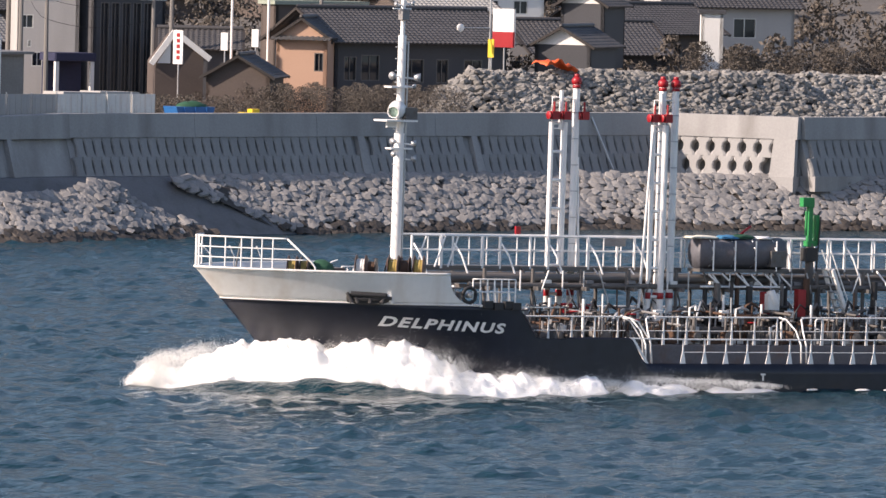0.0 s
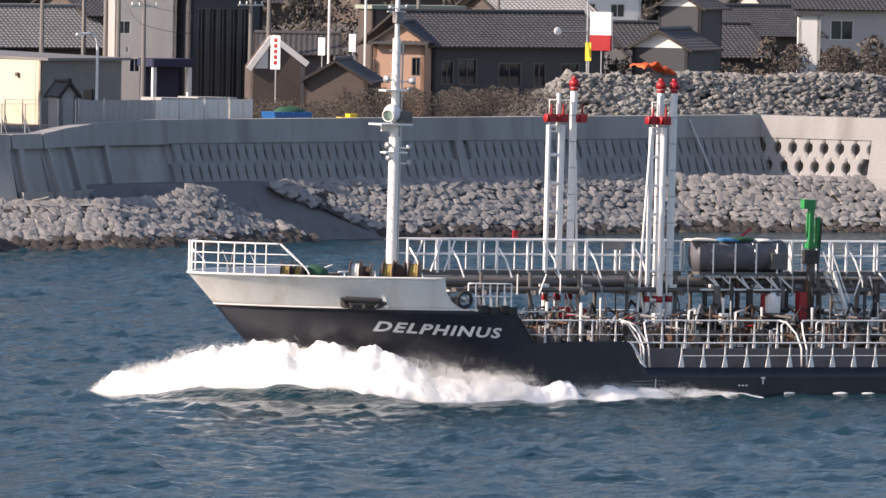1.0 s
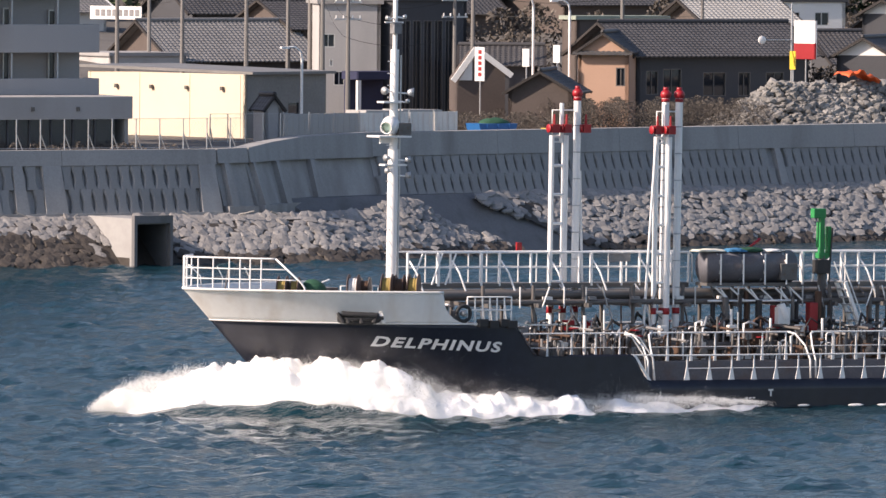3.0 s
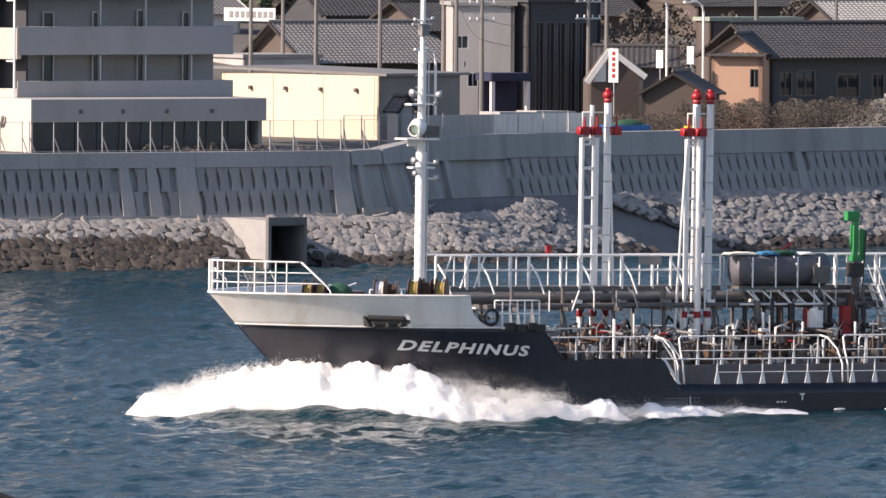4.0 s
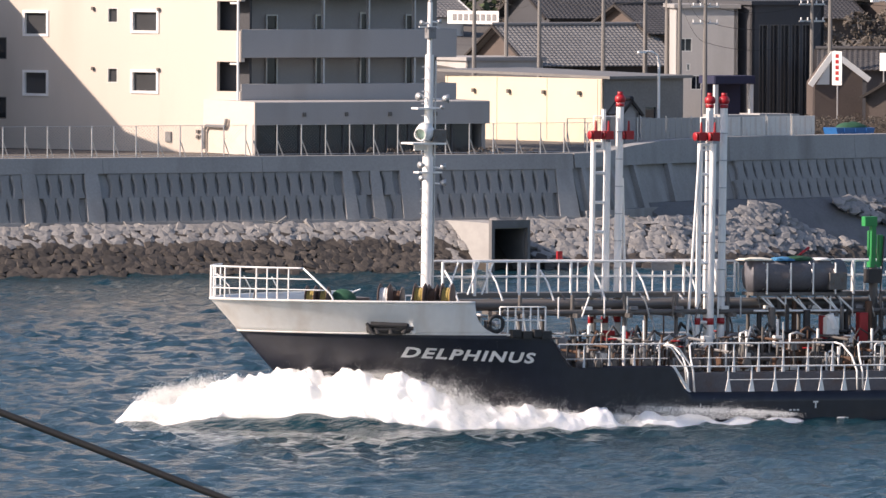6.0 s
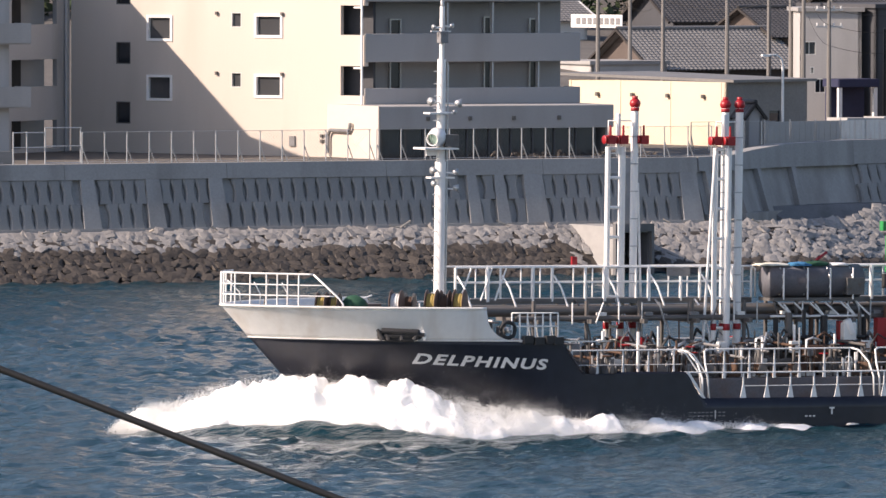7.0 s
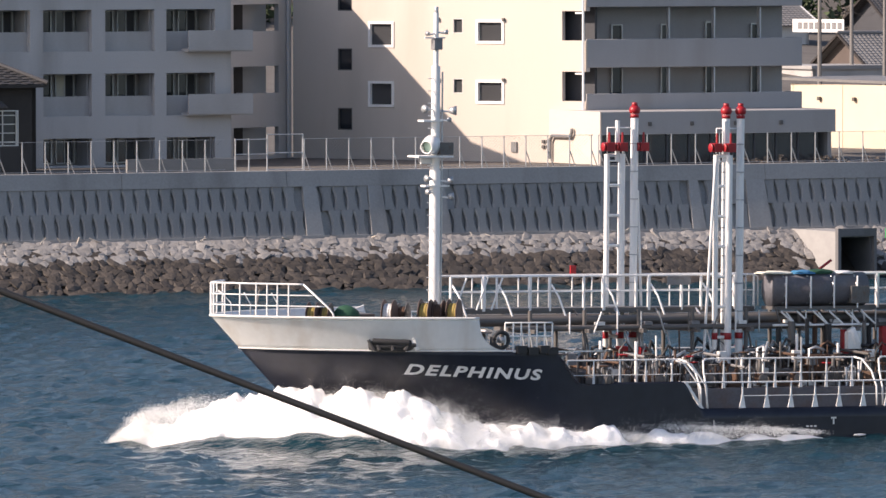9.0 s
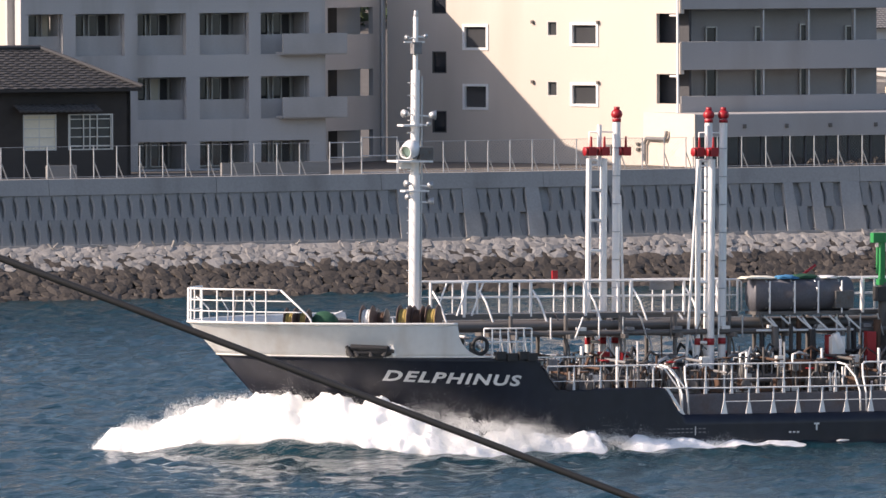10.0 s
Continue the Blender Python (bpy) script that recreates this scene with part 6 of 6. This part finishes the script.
block("white_instrument_box", (-15.2, 1.8, 3.2), (0.5, 0.4, 0.6), WHITE_PAINT, ship, kind="bevel")
bar("white_float", (-15.3, 1.9, 3.1), (-15.1, 1.9, 3.6), 0.16, WHITE_STEEL, ship)
block("manifold_box", (-13.9, 1.5, 2.62), (3.4, 1.0, 0.22), ANCHOR_BLACK, ship, kind="bevel")
for k, x in enumerate((-12.6, -13.0, -13.5, -14.0, -14.4, -15.7, -16.1, -16.9, -17.3, -19.2, -19.9, -20.6)):
    bar("manifold_riser", (x, 1.35 + 0.2 * (k % 3), 1.72), (x, 1.35 + 0.2 * (k % 3), 3.75 + 0.1 * (k % 4)), (0.09, 0.13, 0.07)[k % 3], (ANCHOR_BLACK, PIPE, ANCHOR_BLACK, RUST)[k % 4], ship)
    bar("manifold_flange", (x, 1.35 + 0.2 * (k % 3), 2.95), (x, 1.35 + 0.2 * (k % 3), 3.05), 0.19, ANCHOR_BLACK, ship)
block("pump_housing", (-13.7, 2.2, 2.3), (1.1, 0.8, 0.9), RUST, ship, kind="bevel")

# ---- trough tank beside the walkway, gear lying on it
tank = new("deck_tank")
tank.parent = ship
bm = bmesh.new()
bmesh.ops.create_cone(bm, segments=24, radius1=0.58, radius2=0.58, depth=3.6, cap_ends=True)
bmesh.ops.rotate(bm, verts=bm.verts[:], matrix=Matrix.Rotation(math.pi / 2, 3, "Y"))
shell = part("tank_shell", bm, TRUNK_GREY, tank, "grey horizontal deck tank", True)
shell.matrix_basis = pose(-14.2, 1.0, 4.93)
for x in (-12.75, -13.7, -14.6, -15.5):
    bar("tank_strap", (x - 0.03, 1.0, 4.93), (x + 0.03, 1.0, 4.93), 0.595, GALV, tank)
    bar("tank_post", (x, 1.62, 4.3), (x, 1.62, 5.4), 0.03, WHITE_STEEL, tank)
block("tank_cradle", (-14.2, 1.0, 4.3), (3.6, 1.1, 0.12), PIPE, tank)
block("dark_locker", (-15.6, 1.3, 4.75), (0.7, 0.7, 0.6), PIPE, tank, kind="bevel")
for k in range(6):
    x = -12.6 - 0.62 * k
    bar("truss_brace", (x, 1.5, 4.2), (x - 0.55, 1.5, 3.75), 0.035, WHITE_STEEL, tank)
    if k % 2:
        bar("truss_brace", (x, 1.5, 3.7), (x + 0.4, 1.5, 4.15), 0.03, WHITE_STEEL, tank)
bar("truss_chord", (-12.3, 1.5, 3.72), (-16.0, 1.5, 3.72), 0.04, WHITE_STEEL, tank)


def soft_heap(name, x, y, z, sx, sy, sz, material, seed, label):
    bm = bmesh.new()
    bmesh.ops.create_icosphere(bm, subdivisions=3, radius=1)
    for v in bm.verts:
        k = 1 + 0.35 * noise.noise(v.co * 2.3 + Vector((seed, 0, 0))) + 0.15 * noise.noise(v.co * 6 + Vector((0, seed, 0)))
        v.co = Vector((v.co.x * sx * k, v.co.y * sy * k, max(v.co.z * sz * k, -0.02)))
    o = part(name, bm, material, ship, label, True)
    o.matrix_basis = pose(x, y, z)


soft_heap("hose_coil", -12.6, 1.0, 5.48, 0.7, 0.35, 0.09, SHOJI, 1, "pale coiled hose on the tank")
soft_heap("blue_rope_coil", -13.6, 1.1, 5.48, 0.45, 0.35, 0.11, BLUE_ROPE, 2, "blue rope bundle on the tank")
soft_heap("green_net", -14.3, 1.0, 5.48, 0.6, 0.35, 0.14, TARP_GREEN, 3, "green net bundle on the tank")
soft_heap("canvas_roll", -15.2, 1.0, 5.48, 0.5, 0.35, 0.08, WHITE_STEEL, 4, "white canvas bundle on the tank")
tube("red_flag_staff", [(-14.4, 0.6, 5.5), (-15.0, 0.6, 5.9)], 0.05, RED_PAINT, ship)
block("red_pennant", (-5.7, -0.6, 5.6), (0.2, 0.1, 0.3), RED_PAINT, ship, kind="bevel")
block("walkway_notice", (-9.2, 0.5, 5.25), (0.9, 0.03, 0.3), TANK_GREY, ship)

# ---- green hose crane with its ladder
crane = new("hose_crane")
crane.parent = ship
crane.matrix_basis = pose(-17.5, 0.8, 1.7)
crane["label"] = "green hose-handling crane folded upright"
bar("column", (0, 0, 0), (0, 0, 3.6), 0.16, PIPE, crane)
block("jib_foot", (0, 0, 3.6), (0.4, 0.3, 0.2), GREEN_PAINT, crane, kind="bevel")
block("jib", (0.08, 0.05, 4.4), (0.17, 0.2, 1.5), GREEN_PAINT, crane, ry=0, kind="bevel")
block("jib", (-0.22, 0.05, 4.1), (0.14, 0.2, 1.1), GREEN_PAINT, crane, ry=0, kind="bevel")
block("jib_head", (0.22, 0.05, 5.12), (0.5, 0.26, 0.34), GREEN_PAINT, crane, kind="bevel")
bar("ram", (0.3, 0.15, 3.9), (0.3, 0.15, 4.8), 0.05, GREEN_PAINT, crane)
block("winch", (0.1, 0.1, 3.2), (0.5, 0.4, 0.5), ANCHOR_BLACK, crane, kind="bevel")
bar("hydraulic_line", (-0.15, 0.2, 2.2), (-0.3, 0.2, 4.6), 0.03, ANCHOR_BLACK, crane)
lad = new("deck_ladder")
lad.parent = ship
for s in (0, 0.6):
    bar("stringer", (-17.8, 1.3 + s, 4.4), (-18.9, 1.3 + s, 1.75), 0.06, WHITE_STEEL, lad, kind="cube")
    bar("ladder_handrail", (-17.6 - 0.1, 1.3 + s, 5.1), (-18.8, 1.3 + s, 2.6), 0.025, WHITE_STEEL, lad)
for k in range(10):
    f = k / 9.5
    block("tread", (-17.8 - 1.1 * f, 1.6, 4.4 - 2.65 * f), (0.24, 0.6, 0.05), GALV, lad)


# ---- guard rails along the trunk and the deck's edge
def gusset_mesh(h, w):
    bm = prism([(-w, 0), (w, 0), (0.025, h * 0.55), (0.022, h), (-0.022, h), (-0.025, h * 0.55)], 0.03)
    return finish(bm, "post", WHITE_STEEL)


def guard_rail(name, x0, x1, y, z, h, pitch, w, gaps=()):
    g = new(name)
    g.parent = ship
    mesh = gusset_mesh(h, w)
    n_ = int((x0 - x1) / pitch)
    for k in range(n_ + 1):
        x = x0 - k * pitch
        if any(a > x > b for a, b in gaps):
            continue
        o = new("post", mesh)
        o.parent = g
        o.matrix_basis = pose(x, y, z)
    edges = [x0] + [e for gap in gaps for e in gap] + [x1]
    for a, b in zip(edges[::2], edges[1::2]):
        bar("top_rail", (a, y, z + h), (b, y, z + h), 0.028, WHITE_STEEL, g)
        bar("middle_rail", (a, y, z + h * 0.5), (b, y, z + h * 0.5), 0.014, WHITE_STEEL, g)
    for gap in gaps:
        for e, d in ((gap[0], 1), (gap[1], -1)):
            s = 1 if y > 0 else -1
            tube("curved_handrail", [(e + 0.1 * d, y, z + h), (e - 0.12 * d, y + 0.15 * s, z + h - 0.06), (e - 0.3 * d, y + 0.55 * s, z + h - 0.45), (e - 0.34 * d, y + 0.85 * s, z + 0.05), (e - 0.34 * d, y + 0.9 * s, z - 0.6)], 0.032, WHITE_STEEL, g)


for s in (1, -1):
    guard_rail("trunk_rail", -3.35, -38, s * 3.85, 1.72, 1.0, 0.98, 0.06, [(-7.6, -8.5), (-14.3, -15.2), (-24, -25)])
    guard_rail("deck_edge_rail", -9.44, -38, s * 4.86, 1.05, 0.92, 0.92, 0.13)
    bar("top_rail", (-9.44, s * 4.86, 1.97), (-7.0, s * 4.86, 2.0), 0.026, WHITE_STEEL, ship)
    tube("curved_handrail", [(-7.0, s * 4.8, 1.98), (-7.25, s * 4.86, 1.7), (-7.6, s * 4.86, 1.3), (-7.95, s * 4.86, 1.08)], 0.03, WHITE_STEEL, ship)
    deck_steps = new("deck_steps")
    deck_steps.parent = ship
    for dy in (4.3, 4.84):
        bar("stringer", (-7.3, s * dy, 1.98), (-7.95, s * dy, 1.06), 0.045, WHITE_STEEL, deck_steps, kind="cube")
        tube("handrail", [(-7.2, s * dy, 2.7), (-7.5, s * dy, 2.6), (-8.05, s * dy, 1.9), (-8.15, s * dy, 1.06)], 0.03, WHITE_STEEL, deck_steps)
    for k in range(4):
        block("step", (-7.43 - 0.14 * k, s * 4.57, 1.8 - 0.2 * k), (0.2, 0.52, 0.04), GALV, deck_steps)
for k in range(9):
    tube("hose_loop", [(-7.0 - 0.16 * k, 3.4, 1.75), (-7.0 - 0.16 * k, 3.45, 2.4 + 0.1 * (k % 3)), (-7.2 - 0.16 * k, 3.4, 2.6), (-7.35 - 0.16 * k, 3.3, 2.2), (-7.4 - 0.16 * k, 3.3, 1.75)], 0.04,
         (RUST, PIPE, TANK_GREY)[k % 3], ship)

# small pipes, hoses and uprights between the deck pipes
for k in range(70):
    x, y = -4.0 - 0.3 * k + RNG.uniform(-0.15, 0.15), RNG.choice((0.5, 1.4, 2.1, 2.7, 3.3))
    z0 = 1.72
    bar("deck_upright", (x, y, z0), (x + RNG.uniform(-0.05, 0.05), y, z0 + RNG.uniform(0.5, 1.9)), RNG.uniform(0.02, 0.05), RNG.choice((GALV, WHITE_STEEL, PIPE, RUST, PIPE)), ship)
for k in range(22):
    x = -4.2 - 0.95 * k
    block("drip_tray", (x, 3.2, 1.8), (0.5, 0.4, 0.12), RNG.choice((TANK_GREY, RUST, GALV)), ship, kind="bevel")
    bar("cross_pipe", (x - 0.3, 0.2, 2.5 + 0.2 * (k % 3)), (x - 0.3, 3.5, 2.4 + 0.2 * (k % 3)), 0.05, RNG.choice((PIPE, TANK_GREY, RUST)), ship)
    if k % 3 == 0:
        block("junction_box", (x, 2.4, 2.7), (0.3, 0.2, 0.4), RNG.choice((TANK_GREY, WHITE_PAINT, PIPE)), ship, kind="bevel")
for k in range(12):
    x = -5.2 - 1.55 * k
    tube("hanging_hose", [(x, 0.5, 4.3), (x - 0.1, 0.95, 3.9), (x - 0.2, 1.2, 3.2), (x - 0.25, 1.25, 2.4)], 0.035, RNG.choice((PIPE, GALV, WHITE_STEEL)), ship)

# pale fittings among the pipes: hand loops, sounding pipes, boxes and covers
for k in range(46):
    x, y = -3.9 - 0.46 * k + RNG.uniform(-0.2, 0.2), RNG.choice((2.0, 2.6, 3.1, 3.5))
    h = RNG.uniform(0.45, 1.0)
    w = RNG.uniform(0.12, 0.3)
    tube("hand_loop", [(x, y, 1.72), (x - 0.02, y, 1.72 + h), (x - 0.08, y, 1.78 + h), (x - w, y, 1.78 + h), (x - w - 0.06, y, 1.7 + h), (x - w - 0.08, y, 1.72)], RNG.uniform(0.022, 0.036), RNG.choice((WHITE_STEEL, PIPE, TANK_GREY, RUST)), ship)
for k in range(40):
    x, y = -4.1 - 0.52 * k + RNG.uniform(-0.25, 0.25), RNG.choice((1.2, 1.9, 2.5, 3.3))
    bar("sounding_pipe", (x, y, 1.7), (x + RNG.uniform(-0.06, 0.06), y, 2.1 + RNG.uniform(0, 0.7)), RNG.uniform(0.04, 0.075), RNG.choice((WHITE_STEEL, PIPE, RUST, TANK_GREY, PIPE)), ship)
for k in range(26):
    x = -4.4 - 0.8 * k + RNG.uniform(-0.3, 0.3)
    block("fitting_box", (x, RNG.choice((1.6, 2.4, 3.2)), 1.72 + RNG.uniform(0.15, 0.9)), (RNG.uniform(0.16, 0.4), 0.25, RNG.uniform(0.14, 0.34)), RNG.choice((WHITE_PAINT, PIPE, TANK_GREY, RUST, ANCHOR_BLACK)), ship, kind="bevel", ry=RNG.uniform(-12, 12))
for k in range(22):
    x = -4.6 - 0.9 * k
    bar("pipe_hanger", (x, 1.45, 3.5), (x + RNG.choice((-0.3, 0.0, 0.0, 0.25)), 1.45, 4.25), 0.028, RNG.choice((WHITE_STEEL, GALV, PIPE)), ship)
    if k % 2:
        block("pipe_saddle", (x - 0.3, 1.3, 3.84), (0.3, 0.24, 0.12), RNG.choice((WHITE_PAINT, TANK_GREY)), ship, kind="bevel")


# ---- bow wave: foam ridge and spray that run with the ship
bow_wave = thing("bow_wave", ship_pose(RUN[0][1], 0, 0), "white breaking bow wave with flying spray at the ship's stem", "bow wave")
RIDGE = [(9.8, -2.6, 0.2, 0.5), (9.3, -2.2, 0.75, 0.8), (8.5, -1.6, 1.1, 1.1), (7.4, -0.8, 1.4, 1.4), (5.8, 0.4, 1.72, 1.5), (4.2, 1.8, 1.9, 1.5),
         (2.6, 3.2, 1.65, 1.5), (1.0, 4.2, 1.25, 1.4), (-0.8, 4.8, 0.88, 1.2), (-3.0, 5.1, 0.66, 1.0), (-5.5, 5.2, 0.52, 0.85), (-8.0, 5.2, 0.42, 0.7), (-10.5, 5.2, 0.33, 0.5), (-13.0, 5.2, 0.1, 0.35)]


def ridge_at(t):
    t = min(max(t, 0), 0.9999) * (len(RIDGE) - 1)
    i = int(t)
    f = t - i
    a, b = RIDGE[i], RIDGE[i + 1]
    return [p + (q - p) * f for p, q in zip(a, b)]


def ridge_frame(t):
    x, y, h, w = ridge_at(t)
    x1, y1, _, _ = ridge_at(min(t + 0.01, 0.9999))
    x0, y0, _, _ = ridge_at(max(t - 0.01, 0))
    d = Vector((x1 - x0, y1 - y0, 0)).normalized()
    side = Vector((-d.y, d.x, 0))
    if side.y < 0:
        side = -side
    return Vector((x, y, 0)), d, side, h, w


def foam_ridge():
    nt, nv = 460, 64
    P = np.zeros((nv, nt, 3))
    for i in range(nt):
        c, d, side, h, w = ridge_frame(i / (nt - 1))
        if c.x < -5:
            h *= min(1.0, max(0.25, 0.8 + 1.2 * noise.noise(Vector((c.x * 0.8, 3.1, 0)))))
        rag = 1 + 0.36 * noise.noise(Vector((c.x * 0.9, 0.5, 2.0))) + 0.15 * noise.noise(Vector((c.x * 2.3, 8.5, 2.0))) + 0.06 * noise.noise(Vector((c.x * 6.0, 1.5, 2.0)))
        for j in range(nv):
            v = -1 + 2 * j / (nv - 1)
            z = 0.95 * h * rag * max(0, 1 - abs(v) ** 1.5) - 0.12
            p = c + side * (v * w * (1.0 if v < 0 else 1.05))
            q = Vector((p.x, p.y, z))
            k = noise.fractal(q * 1.5, 1.0, 2.0, 4) * 0.17 * h * (1 - abs(v) ** 3) + noise.fractal(q * 4.5, 0.9, 2.0, 4) * 0.08 * min(h, 1)
            q += side * (noise.noise(q * 1.7 + Vector((7, 0, 0))) * 0.3 + noise.noise(q * 5.0) * 0.04) * min(h, 1)
            q += d * noise.noise(q * 3.1 + Vector((0, 9, 0))) * 0.08 * min(h, 1)
            P[j, i] = (q.x, q.y, z + k * (0.35 if z < 0.1 else 1))
    o = new("foam_ridge", grid_mesh("foam_ridge", P, FOAM))
    o.parent = bow_wave


foam_ridge()


def spray(name, t0, t1, count, seed, high, size, lean=0.5):
    """Fine flecks of water in torn tufts, thickest at the foam and thinning upwards."""
    rng = np.random.default_rng(seed)
    vs = np.array([(1, 1, 1), (1, -1, -1), (-1, 1, -1), (-1, -1, 1)], float) * 0.75
    fs = np.array([(0, 1, 2), (0, 3, 1), (0, 2, 3), (1, 3, 2)])
    C, S = [], []
    while len(C) < count:
        t = rng.uniform(t0, t1)
        c, d, side, h, w = ridge_frame(t)
        edge = min(1.0, (t - t0) / 0.05, (t1 - t) / 0.05)
        if rng.uniform() > 0.15 + 0.85 * edge:
            continue
        v = rng.uniform(-1, 1)
        tuft = 0.55 + 1.1 * noise.noise(Vector((c.x * 1.15, seed * 3.7, 0))) + 0.7 * noise.noise(Vector((c.x * 3.3, seed, 5)))
        up = rng.exponential(high if rng.uniform() < 0.7 else 0.06) * h * max(0.15, tuft)
        z = h * max(0, 1 - abs(v) ** 1.5) * rng.uniform(0.7, 1.02) - 0.05 + up
        p = c + side * (v * w * 1.06 + rng.normal(0, 0.08)) - d * rng.normal(0, 0.12) + d * up * lean
        q = Vector((p.x, p.y, z))
        if noise.noise(q * 2.6) + 0.6 * noise.noise(q * 6.5) < 1.2 * min(up, 0.6) - 0.45:
            continue
        C.append(q[:])
        S.append(size * rng.uniform(0.4, 1.2) / (1 + 2.2 * up))
    C, S = np.array(C), np.array(S)
    V_ = vs[None] * S[:, None, None] * rng.uniform(0.6, 1.5, (count, 1, 3)) + C[:, None]
    F_ = fs[None] + 4 * np.arange(count)[:, None, None]
    me = bpy.data.meshes.new(name)
    me.from_pydata(V_.reshape(-1, 3).tolist(), [], F_.reshape(-1, 3).tolist())
    me.materials.append(SPRAY)
    o = new(name, me)
    o.parent = bow_wave
    tagged(o, kind="stuff")
    return o


PLUMES = [spray("spray", 0.0, 0.16, 22000, 1, 0.2, 0.0115, -0.5), spray("spray", 0.08, 0.28, 26000, 2, 0.17, 0.0115, -0.2), spray("spray", 0.2, 0.38, 28000, 6, 0.16, 0.0115),
          spray("spray", 0.3, 0.48, 40000, 3, 0.24, 0.0115), spray("spray", 0.4, 0.58, 44000, 4, 0.4, 0.011), spray("spray", 0.5, 0.7, 42000, 7, 0.6, 0.0105),
          spray("spray", 0.62, 0.84, 30000, 5, 0.45, 0.011), spray("spray", 0.78, 0.99, 16000, 8, 0.4, 0.011)]


# dark swell in front of the foam
P = np.zeros((26, 60, 3))
for i in range(60):
    t = i / 59
    x, y = 9.8 - 9.0 * t, -0.6 + 6.6 * t
    for j in range(26):
        v = -1 + 2 * j / 25
        hh = 0.6 * math.sin(math.pi * min(max(t, 0.0), 1)) ** 0.7 * math.exp(-(v * 1.9) ** 2)
        q = Vector((x + 0.9 * v, y + 2.0 * v, 0))
        P[j, i] = (q.x, q.y, hh * (1 + 0.3 * noise.noise(q * 0.9)) - 0.22 + 0.05 * noise.noise(q * 2.2))
swell = new("swell", grid_mesh("swell", P, SEA))
swell.parent = bow_wave
swell["label"] = "dark glassy swell below the foam"
for k in range(5):
    bm = bmesh.new()
    bmesh.ops.create_icosphere(bm, subdivisions=2, radius=1)
    s = RNG.uniform(0.06, 0.2)
    for v in bm.verts:
        v.co = Vector((v.co.x * s * 2.0, v.co.y * s * 0.6, v.co.z * 0.04)) * (1 + 0.4 * noise.noise(v.co * 3 + Vector((k, 0, 0))))
    o = part("foam_fleck", bm, FOAM, bow_wave, smooth=True)
    o.matrix_basis = pose(RNG.uniform(-22, -6), 5.2 + RNG.uniform(0, 0.9), 0.03)


def motions():
    walk(ship, [(t, ship_pose(s, dz)) for t, s, dz in RUN])
    # the breaking crest runs ahead of the stem and falls back
    surge = (-0.6, -0.2, 0.4, -0.1, 0.0, 0.05, 0.0, 0.3, 0.35, 0.35, 0.7, 0.75, 0.85, 0.5, 0.5, 0.7, 0.5)
    walk(bow_wave, [(t, ship_pose(s + a, 0, 0)) for (t, s, dz), a in zip(RUN, surge)])
    for k, p in enumerate(PLUMES):
        rows = []
        for i in range(26):
            t = 0.4 * i
            a = t * 4.1 + k * 2.1
            rows.append((t, pose(0.3 * math.sin(a * 0.7), 0.12 * math.cos(a * 0.9), 0.2 * math.sin(a) - 0.04, 0, 0, 0.8 * math.sin(a * 0.6))))
        walk(p, rows)


motions()
